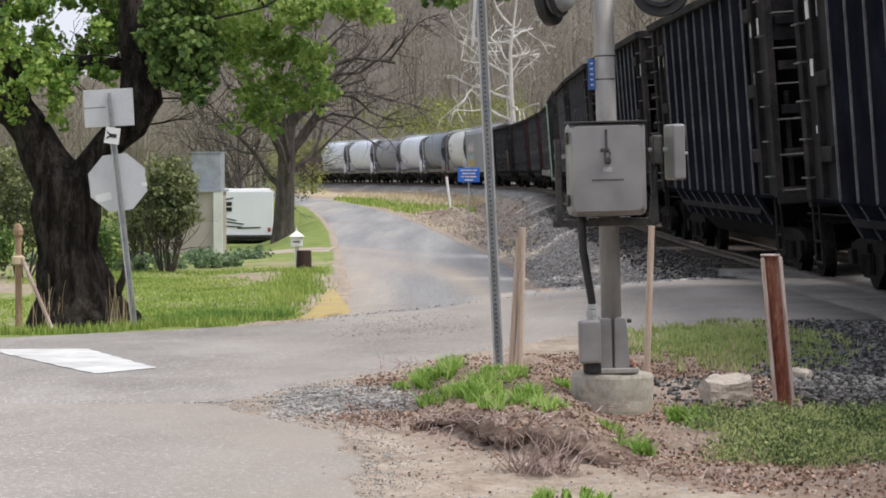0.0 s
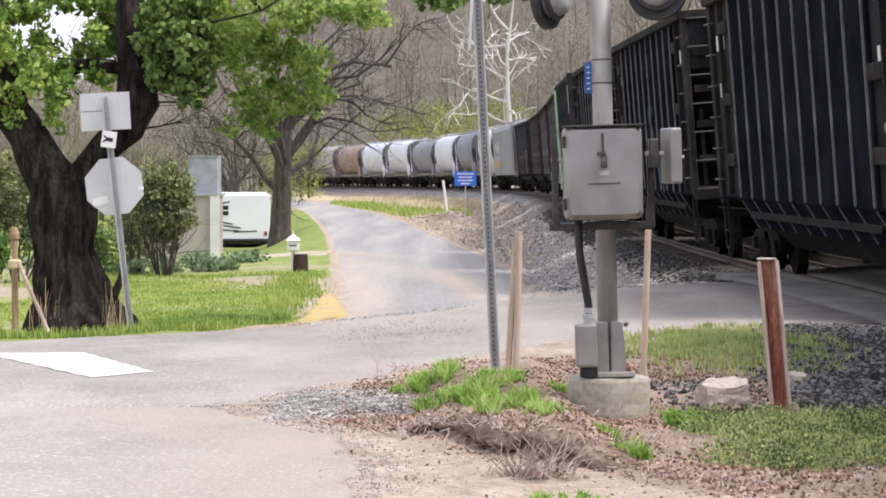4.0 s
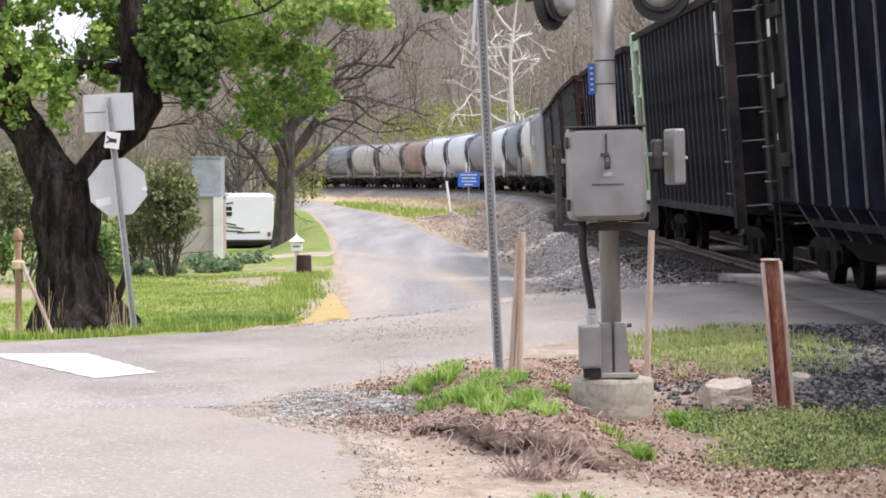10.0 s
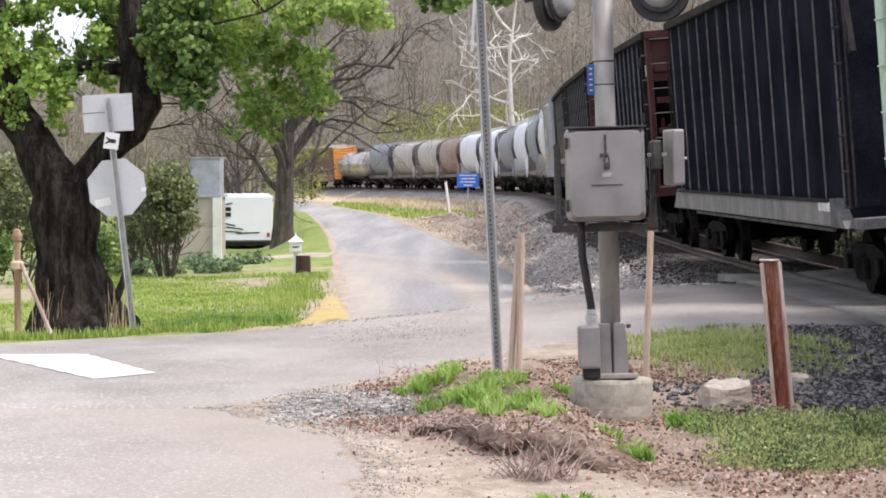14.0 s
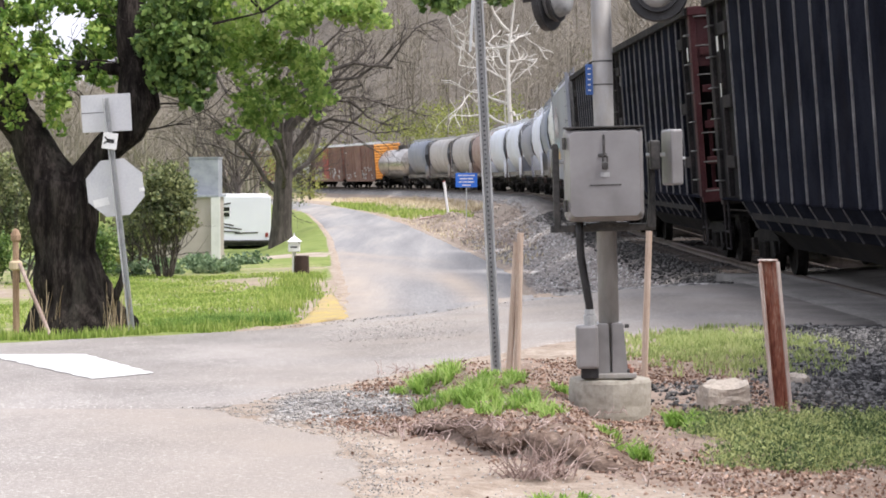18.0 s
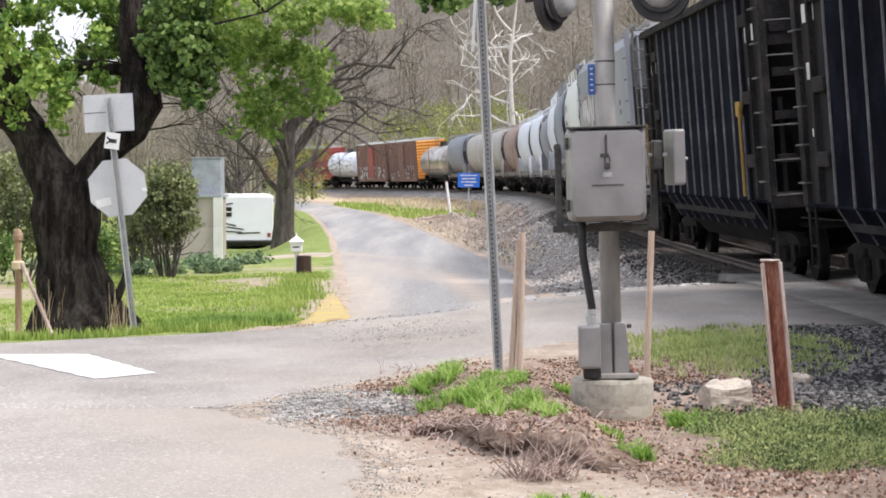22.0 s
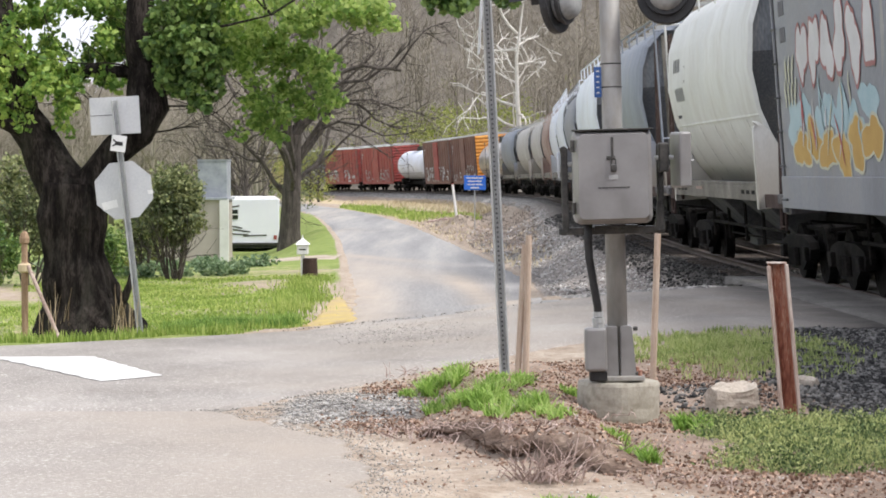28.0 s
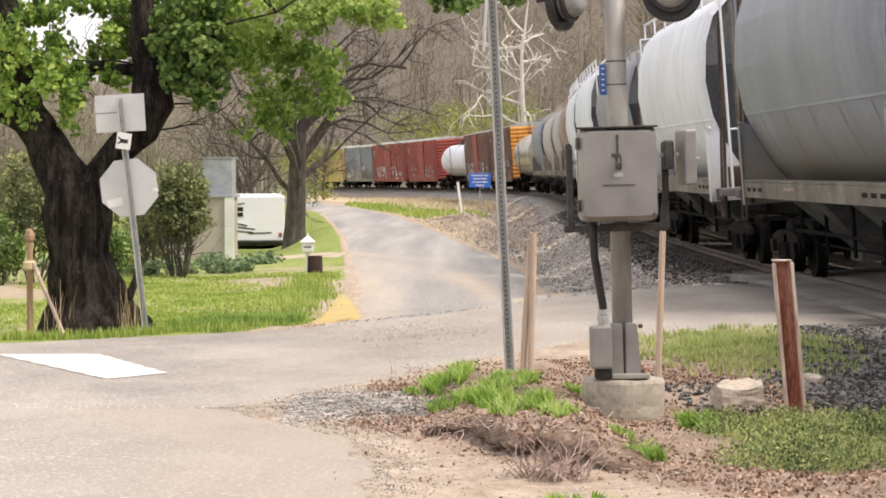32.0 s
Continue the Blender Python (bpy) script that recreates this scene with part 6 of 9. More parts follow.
def sprayed(car, y, x, z, high, lean, wide, mat):
    """One sprayed stroke that swells in the middle and runs out at both ends."""
    bm = bmesh.new()
    pairs = []
    for i in range(9):
        u = i / 8
        w = wide * (0.25 + math.sin(math.pi * u)) * (1 + 0.2 * math.sin(i * 2.3 + x * 7))
        cx, cz = x + lean * high * (u - 0.5) + 0.04 * math.sin(u * 5 + x * 3), z + high * (u - 0.5)
        pairs.append([bm.verts.new((cx - w, y, cz)), bm.verts.new((cx + w, y, cz))])
    for u, v in zip(pairs, pairs[1:]):
        bm.faces.new((u[0], u[1], v[1], v[0]))
    part("graffiti", bm, mat, car)


FLAT_Y = -1.5625
rng = random.Random(19)
for n in range(7):
    fill_tag(FLAT, FLAT_Y - 0.0004 * n, -7.6 + n * 0.78, 2.35 + 0.14 * math.sin(n * 2.3), 0.5, 0.3, 70 + n, M_TAGSKY)
for n in range(6):
    fill_tag(FLAT, FLAT_Y - 0.003 - 0.0006 * n, -7.1 + n * 0.85, 1.98 + 0.1 * math.sin(n * 1.7), 0.52, 0.3, 80 + n, M_TAGOCHRE, M_TAGPALE)
for n in range(6):
    fill_tag(FLAT, FLAT_Y - 0.0066 - 0.0006 * n, -6.7 + n * 0.8, 3.25 + 0.08 * math.sin(n * 2.9), 0.36, 0.45, 90 + n, M_TAGWHITE, M_TAGROSE)
for n in range(16):
    sprayed(FLAT, FLAT_Y - 0.0103 - 0.0001 * n, rng.uniform(-7.4, -3.0), rng.uniform(2.0, 2.7), rng.uniform(0.3, 0.8), rng.uniform(-0.8, 0.8), 0.03, (M_TAGPALE, M_TAGSKY, M_TAGRED, M_TAGWHITE)[n % 4])
for n in range(7):
    sprayed(FLAT, FLAT_Y - 0.012 - 0.0001 * n, -8.0 + 0.12 * n, 2.75 + 0.3 * (n % 2), 0.4, 0.2, 0.05, M_TAGPALE)
# pale strokes nearer the front, worn thin
for n in range(11):
    sprayed(FLAT, FLAT_Y - 0.0005 - 0.0001 * n, 3.0 + 0.3 * n + rng.uniform(-0.1, 0.1), 2.05 + rng.uniform(-0.15, 0.15), rng.uniform(0.5, 1.0), rng.uniform(-0.5, -0.1), 0.06, (M_TAGPALE, M_TAGWORN)[n % 2])
for n in range(9):
    sprayed(FLAT, FLAT_Y - 0.0005 - 0.0001 * n, -2.0 + 0.38 * n + rng.uniform(-0.1, 0.1), 3.1 + rng.uniform(-0.2, 0.2), rng.uniform(0.6, 1.2), rng.uniform(-0.3, 0.3), 0.07, M_TAGWORN)
bars(FLAT, -8.2, FLAT_Y - 0.003, 3.9, [(0.5, 0.4, 0.5), (0.5, 0.4, 0.5)], 0.3, M_TAGS[5], 0.2)
bars(FLAT, 7.2, FLAT_Y - 0.003, 2.35, [(0.7, 0.6), (0.6, 0.7)], 0.4, M_TAGWORN, 0.12)
at = 24.95
LENGTHS = [19.14, 15.71, 13.3, 14.3, 15.0, 14.8, 14.0, 13.9, 15.2, 15.3, 14.3, 16.6, 18.0, 18.4, 17.2, 19.8, 18.1, 16.8, 16.5, 16.5]
join_train(FLAT, 9.0, at)
kinds = [None, P_CREAM, P_BLUE, P_ROUND, P_GREYR, P_ROUND, P_ROUND, P_TAN, P_DIRTY, P_DIRTY, P_BLUE]
halves = {P_CREAM.name: 6.75, P_BLUE.name: 6.7, P_ROUND.name: 6.75, P_DIRTY.name: 6.75, P_TAN.name: 6.6, P_GREYR.name: 6.8}
for k in range(1, 11):
    at += LENGTHS[k - 1] / SPEED
    ahead = 1.0 if kinds[k] is P_CREAM else 1.5 if kinds[k] is P_BLUE else 0.0
    take(kinds[k], halves[kinds[k].name], at - ahead / SPEED)
at += LENGTHS[10] / SPEED
join_train(tank_car("tank_car", 7.8, M_BARETANK, "dirty bare steel tank car", 1.58, 2.62), 7.8, at)
at += LENGTHS[11] / SPEED
b1 = box_car("boxcar", 8.5, 5.0, M_BOXBROWN, "brown boxcar with an orange end and graffiti", endm=M_ORANGE)
join_train(b1, 8.5, at)
at += LENGTHS[12] / SPEED
b2 = box_car("boxcar", 8.6, 5.0, M_BOXBROWN, "brown-red boxcar with a faded door", doorm=M_BOXRED)
join_train(b2, 8.6, at)
at += LENGTHS[13] / SPEED
join_train(tank_car("tank_car", 8.0, M_WHITE, "clean white tank car with a top platform", 1.5, 2.75), 8.0, at)
at += LENGTHS[14] / SPEED
b3 = box_car("boxcar", 9.2, 5.0, M_BOXRED, "red boxcar with white graffiti along its base")
join_train(b3, 9.2, at)
at += LENGTHS[15] / SPEED
b4 = copy_thing(b3, ident)
join_train(b4, 9.2, at)
at += LENGTHS[16] / SPEED
b5 = box_car("boxcar", 7.9, 4.9, M_BLUEGREY, "pale blue-grey boxcar with dark graffiti")
join_train(b5, 7.9, at)
at += LENGTHS[17] / SPEED
b6 = box_car("boxcar", 7.7, 4.9, M_YELLOW, "dull yellow boxcar with ribbed sides")
join_train(b6, 7.7, at)
for n, (b, cols) in enumerate(((b1, [M_TAGWORN]), (b2, [M_TAGWHITE, M_TAGWORN]), (b3, [M_TAGWORN, M_TAGROSE]), (b4, [M_TAGWORN, M_TAGWHITE]), (b5, [M_TAGS[5], M_TAGS[3]]))):
    for y in (-1.57,):
        scrawl(b, y, -7.0, 7.0, 1.2, 2.4, 31 + n, cols, 0.15, 16)


def car_pose(half, s_front):
    """A car on its two trucks, its front at s_front and facing towards smaller s."""
    a, b = on_line(s_front + 1.7), on_line(s_front + 2 * half - 1.7)
    d = a - b
    x = d.normalized()
    lift = math.cos(CANT) * Vector((0, 0, 1)).cross(x).normalized() + math.sin(CANT) * Vector((0, 0, 1))
    y = (lift - x * lift.dot(x)).normalized()
    z = x.cross(y)
    m = Matrix((x, y, z)).transposed().to_4x4()
    m.translation = (a + b) / 2
    return m


def motions():
    """The cars roll along the line; the wheels of those that pass close by turn."""
    for car, half, at in CARS:
        rows = []
        for t in range(0, 33):
            rows.append((t, car_pose(half, -1.0 + SPEED * (at - t) + 0.55)))
        walk(car, rows)
        near, gone = at - 6.0, at + half * 2 / SPEED + 1.0
        if gone < 0 or near > 32:
            continue
        times = [0.0] + [k / 10 for k in range(1, 320) if near <= k / 10 <= gone] + [32.0]
        for w in [o for o in car.children_recursive if o.name.startswith("wheelset")]:
            loc = w.matrix_basis.translation.copy()
            first_t, turned = max(near, 0.0), []
            for t in times:
                a = SPEED * (min(max(t, near), gone) - first_t) / 0.42
                turned.append((t, Matrix.Translation(loc) @ Matrix.Rotation(a, 4, "Y")))
            walk(w, turned)
# ---- signal mast and the things round it ----
def revolve(bm, pts, segs=20, m=None):
    """A turned solid from (radius, height) pairs."""
    loops = [[bm.verts.new((m or Matrix.Identity(4)) @ Vector((r * math.cos(a), r * math.sin(a), z))) for a in (2 * math.pi * k / segs for k in range(segs))] for r, z in pts]
    for a, b in zip(loops, loops[1:]):
        for k in range(segs):
            bm.faces.new((a[k], a[(k + 1) % segs], b[(k + 1) % segs], b[k]))
    bm.faces.new(loops[0][::-1])
    bm.faces.new(loops[-1])
    return bm


MAST = Vector((1.17, 15.75, 0.13))
sig = empty("crossing_signal", Matrix.Translation(MAST) @ pose(0, 0, 0, 0, -1.6, 0), label="grey crossing signal mast with an equipment box on a concrete foot", category="railway signal")
bm = bmesh.new()
ring(bm, [(0, 0, 0.0), (0, 0, 1.5), (0, 0, 3.9)], [0.07, 0.07, 0.07], 20)
part("mast", bm, M_MAST, sig, "weathered grey steel mast", True)
for z in (2.02, 2.18):
    part("mast_band", rod(bmesh.new(), (0, 0, z), (0, 0, z + 0.009), 0.0715, sides=20), M_DARKMETAL, sig)
bm = bmesh.new()
for x in (-0.05, 0.05):
    prism_y = [(x - 0.045, 0), (x + 0.045, 0), (x + 0.04, 0.38), (x - 0.04, 0.38)]
    a = [bm.verts.new((px * (1.25 if pz == 0 else 1), -0.12, pz)) for px, pz in prism_y]
    b = [bm.verts.new((px * (1.25 if pz == 0 else 1), 0.12, pz)) for px, pz in prism_y]
    for k in range(4):
        bm.faces.new((a[k], a[(k + 1) % 4], b[(k + 1) % 4], b[k]))
    bm.faces.new(a)
    bm.faces.new(b[::-1])
bmesh.ops.recalc_face_normals(bm, faces=bm.faces)
bmesh.ops.bevel(bm, geom=bm.edges[:], offset=0.008, segments=2, affect="EDGES")
part("split_base", bm, M_BOX, sig, "cast split base clamped round the mast")
part("base_flange", box(bmesh.new(), 0.0, 0, 0.02, 0.34, 0.32, 0.035, 0.008), M_MAST, sig)
for x, y in ((-0.14, -0.13), (0.14, -0.13), (-0.14, 0.13), (0.14, 0.13)):
    part("anchor_bolt", rod(bmesh.new(), (x, y, 0.03), (x, y, 0.075), 0.016), M_RUST, sig)
for z in (0.05, 0.36):
    part("clamp_bolt", rod(bmesh.new(), (0.1, -0.1, z), (0.13, -0.1, z), 0.014), M_DARKMETAL, sig)
part("junction_box", box(bmesh.new(), -0.165, -0.17, 0.23, 0.15, 0.12, 0.3, 0.02), M_BOX, sig, "small grey junction box")
part("junction_foot", box(bmesh.new(), -0.15, -0.14, 0.045, 0.12, 0.1, 0.07, 0.01), M_LAMPBLACK, sig)
bm = bmesh.new()
pts = [(-0.2, -0.22, 1.1), (-0.2, -0.22, 0.98), (-0.195, -0.21, 0.85), (-0.17, -0.2, 0.68), (-0.145, -0.19, 0.52), (-0.14, -0.18, 0.43)]
ring(bm, pts, [0.028] * 6, 10)
part("conduit", bm, M_RUBBER, sig, "black flexible cable conduit", True)
for z, r in ((0.47, 0.036), (0.43, 0.044), (0.395, 0.04)):
    part("conduit_fitting", rod(bmesh.new(), (-0.142, -0.18, z - 0.018), (-0.142, -0.18, z + 0.018), r, sides=10), M_GALV, sig)
# equipment box with a raised lid, hasp and padlock
def pan_lid(cx, cz, loops):
    """A pressed lid: rounded rectangles of width, height and corner radius, one in front of the other."""
    bm = bmesh.new()
    made = []
    for w, h, r, y in loops:
        pts = []
        for sx, sz, a0 in ((1, 1, 0), (-1, 1, 90), (-1, -1, 180), (1, -1, 270)):
            for k in range(6):
                t = radians(a0 + 18 * k)
                pts.append((cx + sx * (w / 2 - r) + r * math.cos(t), y, cz + sz * (h / 2 - r) + r * math.sin(t)))
        made.append([bm.verts.new(q) for q in pts])
    for u, v in zip(made, made[1:]):
        for k in range(len(u)):
            bm.faces.new((u[k], u[(k + 1) % len(u)], v[(k + 1) % len(u)], v[k]))
    bm.faces.new(made[0])
    bm.faces.new(made[-1])
    bmesh.ops.recalc_face_normals(bm, faces=bm.faces)
    return bm


eb = part("equipment_box", box(bmesh.new(), -0.03, -0.24, 1.41, 0.53, 0.28, 0.64, 0.045), M_BOX, sig, "grey steel equipment box with a padlocked lid", False)
part("lid", pan_lid(-0.03, 1.41, [(0.52, 0.625, 0.045, -0.3), (0.52, 0.625, 0.045, -0.345), (0.511, 0.616, 0.045, -0.36), (0.476, 0.58, 0.04, -0.41), (0.464, 0.568, 0.036, -0.42)]), M_BOX, eb)
part("lid_lip", box(bmesh.new(), -0.03, -0.36, 1.725, 0.545, 0.12, 0.012, 0.004), M_DARKMETAL, eb)
part("hasp", box(bmesh.new(), -0.035, -0.425, 1.6, 0.016, 0.012, 0.15, 0.004), M_DARKMETAL, eb)
part("hasp_plate", box(bmesh.new(), -0.045, -0.425, 1.535, 0.06, 0.01, 0.025, 0.004), M_DARKMETAL, eb)
bm = bmesh.new()
box(bm, -0.03, -0.435, 1.465, 0.042, 0.02, 0.05, 0.008)
ring(bm, [(-0.045, -0.435, 1.49), (-0.045, -0.435, 1.525), (-0.03, -0.435, 1.54), (-0.015, -0.435, 1.525), (-0.015, -0.435, 1.49)], [0.005] * 5, 6)
part("padlock", bm, M_DARKMETAL, eb, "weathered padlock")
part("label_plate", box(bmesh.new(), -0.03, -0.4215, 1.405, 0.06, 0.003, 0.03), M_GALV, eb)
bm = bmesh.new()
for k in range(9):
    box(bm, -0.125 + k * 0.024, -0.4215, 1.335, 0.02, 0.003, 0.009)
part("lettering", bm, M_DARKMETAL, eb)
for z in (1.2, 1.62):
    part("hinge", rod(bmesh.new(), (-0.3, -0.37, z - 0.04), (-0.3, -0.37, z + 0.04), 0.014, sides=8), M_DARKMETAL, eb)
# frame that carries the box
bm = bmesh.new()
box(bm, -0.03, -0.08, 1.04, 0.72, 0.07, 0.05, 0.006)
box(bm, 0.0, -0.05, 1.06, 0.3, 0.2, 0.03, 0.005)
part("cross_arm", bm, M_DARKMETAL, sig)
for x, z0, z1 in ((-0.345, 1.03, 1.6), (0.31, 1.03, 1.62)):
    part("upright_strap", box(bmesh.new(), x, -0.1, (z0 + z1) / 2, 0.045, 0.05, z1 - z0, 0.006), M_DARKMETAL, sig)
part("strap_pulley", rod(bmesh.new(), (-0.35, -0.17, 1.6), (-0.35, -0.08, 1.6), 0.024, sides=12), M_DARKMETAL, sig)
part("strap_bolt", rod(bmesh.new(), (-0.37, -0.1, 1.5), (-0.25, -0.1, 1.5), 0.016), M_GALV, sig)
part("hinge_block", box(bmesh.new(), 0.33, -0.16, 1.53, 0.07, 0.1, 0.2, 0.012), M_DARKMETAL, sig)
part("hinge_pin", rod(bmesh.new(), (0.27, -0.17, 1.53), (0.4, -0.17, 1.53), 0.014, sides=8), M_GALV, sig)
part("side_box", box(bmesh.new(), 0.45, -0.16, 1.51, 0.085, 0.22, 0.38, 0.016, pose(0, 0, 0, 0, 0, 14)), M_BOX, sig, "shallow grey side box")
part("side_box_bolt", rod(bmesh.new(), (0.48, -0.24, 1.5), (0.53, -0.25, 1.5), 0.01), M_GALV, sig)
part("side_strap", box(bmesh.new(), 0.3, -0.12, 1.22, 0.03, 0.05, 0.38, 0.006, pose(0, 0, 0, 0, 6, 0)), M_DARKMETAL, sig)
tagp = part("number_plate", box(bmesh.new(), -0.095, -0.03, 2.06, 0.05, 0.012, 0.21, 0.003), M_DULLBLUE, sig, "small blue notice plate with pale marks")
bm = bmesh.new()
for k in range(5):
    box(bm, -0.095, -0.0375, 2.135 - k * 0.037, 0.02, 0.003, 0.009)
part("lettering", bm, M_WHITEMARK, tagp)
# lamps with black backgrounds, seen from behind and below
for x, z, turn, dip in ((-0.38, 2.6, 62, 4), (0.385, 2.64, -8, 6)):
    m = pose(x, -0.12, z, -90 - dip, 0, turn)
    lamp = part("lamp_housing", revolve(bmesh.new(), [(0.02, -0.17), (0.085, -0.165), (0.11, -0.14), (0.125, -0.08), (0.13, -0.02)], 28, m), M_LAMPGREY, sig, "dull grey back of a crossing lamp", True)
    part("background_disc", revolve(bmesh.new(), [(0.135, -0.03), (0.2, -0.03), (0.206, -0.02), (0.206, 0.02), (0.135, 0.02)], 32, m), M_LAMPBLACK, lamp, "black lamp background")
    bm = bmesh.new()
    arc = [radians(v) for v in range(190, 351, 10)]
    shell = [[bm.verts.new(m @ Vector((r * math.cos(v), r * math.sin(v), z))) for v in arc] for r, z in ((0.186, 0.02), (0.182, 0.26), (0.176, 0.26), (0.18, 0.02))]
    for u, w in zip(shell, shell[1:] + shell[:1]):
        for k in range(len(arc) - 1):
            bm.faces.new((u[k], u[k + 1], w[k + 1], w[k]))
    part("hood", bm, M_LAMPBLACK, lamp)
    part("lamp_ring", revolve(bmesh.new(), [(0.138, -0.09), (0.15, -0.09), (0.15, -0.06), (0.138, -0.06)], 28, m), M_LAMPBLACK, lamp)
    part("lamp_bracket", rod(bmesh.new(), (x * 0.9, -0.05, z + 0.14), (0, 0, z + 0.2), 0.025, sides=8), M_DARKMETAL, lamp)
foot = empty("signal_foundation", Matrix.Translation((1.17, 15.78, -0.2)), label="weathered round concrete signal foundation", category="concrete base")
bm = bmesh.new()
revolve(bm, [(0.29, -0.07), (0.287, 0.0), (0.29, 0.08), (0.286, 0.15), (0.288, 0.22), (0.284, 0.3), (0.274, 0.322), (0.2, 0.326), (0.1, 0.327)], 40)
for v in bm.verts:
    v.co += Vector((noise.noise(v.co * 9), noise.noise(v.co * 9 + Vector((5, 0, 0))), noise.noise(v.co * 9 + Vector((0, 5, 0))))) * 0.009
part("block", bm, M_CONCRETE, foot)


def channel_post(name, base, top, wide, mat, label, holes=0, category="sign post"):
    """A leaning U-channel post with holes down its web."""
    ob = empty(name, Matrix.Translation(base), label=label, category=category)
    d = Vector(top) - Vector(base)
    rot = d.to_track_quat("Z", "Y").to_matrix().to_4x4()
    turn = rot.inverted().to_3x3() @ Vector((0, -1, 0))
    spin = Matrix.Rotation(math.atan2(turn.y, turn.x) + math.pi / 2, 4, "Z")
    bm = bmesh.new()
    w, h = wide, d.length
    prof = [(-w / 2, -0.02), (-w / 2 + 0.012, -0.02), (-w * 0.2, 0.022), (w * 0.2, 0.022), (w / 2 - 0.012, -0.02), (w / 2, -0.02), (w * 0.26, 0.032), (-w * 0.26, 0.032)]
    a = [bm.verts.new((x, y, -0.3)) for x, y in prof]
    b = [bm.verts.new((x, y, h)) for x, y in prof]
    n = len(prof)
    for k in range(n):
        bm.faces.new((a[k], a[(k + 1) % n], b[(k + 1) % n], b[k]))
    bm.faces.new(a[::-1])
    bm.faces.new(b)
    bmesh.ops.recalc_face_normals(bm, faces=bm.faces)
    bmesh.ops.transform(bm, matrix=rot @ spin, verts=bm.verts)
    part("channel", bm, mat, ob)
    if holes:
        bm = bmesh.new()
        for k in range(holes):
            z = 0.06 + (h - 0.1) * k / holes
            bmesh.ops.create_cone(bm, cap_ends=True, segments=8, radius1=0.008, radius2=0.008, depth=0.004, matrix=rot @ spin @ Matrix.Translation((0, 0.0185, z)) @ pose(0, 0, 0, 90, 0, 0))
        part("perforation", bm, M_HOLE, ob)
    return ob, rot @ spin


sp, _ = channel_post("steel_sign_post", (0.42, 17.3, -0.02), (0.255, 17.3, 3.3), 0.078, M_GALV, "leaning perforated galvanised sign post", 90)
part("sign_plate", box(bmesh.new(), -0.178, -0.06, 2.95, 0.012, 0.16, 0.95, 0.004, pose(0, 0, 0, 0, 3, 3)), M_SIGNBACK, sp, "aluminium sign seen edge-on")


def stake(name, base, top, r, label, cap=True):
    ob = empty(name, Matrix.Translation(base), label=label, category="stake")
    d = Vector(top) - Vector(base)
    bm = bmesh.new()
    ring(bm, [-d * 0.15, d * 0.4, d], [r, r * 1.02, r * 0.97], 10)
    part("shaft", bm, M_STAKE, ob)
    return ob


stake("wooden_stake", (0.575, 17.3, 0.0), (0.6, 17.3, 1.09), 0.026, "weathered tan wooden stake")
stake("wooden_stake", (0.515, 17.32, 0.0), (0.57, 17.32, 1.02), 0.024, "weathered tan wooden stake leaning on another")
stake("wooden_stake", (1.625, 18.2, -0.05), (1.66, 18.2, 1.08), 0.027, "weathered tan wooden stake beside the signal")
M_PALESTEEL = material("scoured_pale_steel", [(0.3, 0.19, 0.15), (0.55, 0.47, 0.42), (0.68, 0.62, 0.57)], 3.0, 0.7, bump=0.2, stretch=(3, 3, 0.4), dirt=(0.2, 0.07, 0.045), dirt_scale=2.5, dirt_amount=0.8)
rp, rm = channel_post("rusty_steel_post", (2.245, 15.0, -0.03), (2.15, 15.0, 0.97), 0.125, M_RUST, "rust-streaked steel channel post, leaning", 0, "post")
part("top_cap", box(bmesh.new(), -0.095, 0.0, 1.0, 0.125, 0.07, 0.012, 0.003), M_PALESTEEL, rp, "worn bare steel edge")
# flanges coloured pale, as the sun catches the post's edges
for sx, mt, lb in ((0.058, M_PALESTEEL, "pale flange, sunlight put into its colour"), (-0.058, M_PALESTEEL, "pale flange, sunlight put into its colour")):
    fl = part("flange", box(bmesh.new(), sx, -0.03, 0.48, 0.022, 0.05, 1.02, 0.004), mt, rp, lb)
    fl.matrix_basis = pose(0, 0, 0, 0, -5.4, 0)


def rock(name, at, size, mat, label, seed):
    """A broken slab with chipped edges."""
    bm = bmesh.new()
    box(bm, 0, 0, 0, 2, 2, 2)
    bmesh.ops.subdivide_edges(bm, edges=bm.edges[:], cuts=9, use_grid_fill=True)
    o = Vector((seed * 3.1, seed * 1.7, 0))
    for v in bm.verts:
        c = v.co.copy()
        chip = 1 - 0.16 * max(0, (abs(c.x) + abs(c.y) + abs(c.z)) - 2.5) + 0.06 * noise.noise(c * 1.3 + o) + 0.05 * noise.noise(Vector((c.x * 2, c.y * 2, c.z * 9)) + o)
        v.co = Vector((c.x * size[0], c.y * size[1], c.z * size[2] * (1 + 0.5 * noise.noise(Vector((c.x, c.y, 3)) * 1.2 + o)))) * chip
    ob = part(name, bm, mat, None, label)
    ob.matrix_basis = Matrix.Translation(at) @ pose(0, 0, 0, 4, -5, -16 + seed * 30)
    return tagged(ob, category="stone")


M_PALESTONE = material("pale_flaking_concrete", [(0.324, 0.2835, 0.2295), (0.513, 0.4523, 0.3847), (0.675, 0.6075, 0.5265)], 4.0, 0.95, bump=0.8, dirt=(0.2, 0.17, 0.13), dirt_scale=4.0, dirt_amount=0.7)
rock("concrete_lump", on_ground(1.93, 15.55, 0.06), (0.155, 0.12, 0.095), M_PALESTONE, "pale broken lump of concrete in the weeds", 1)
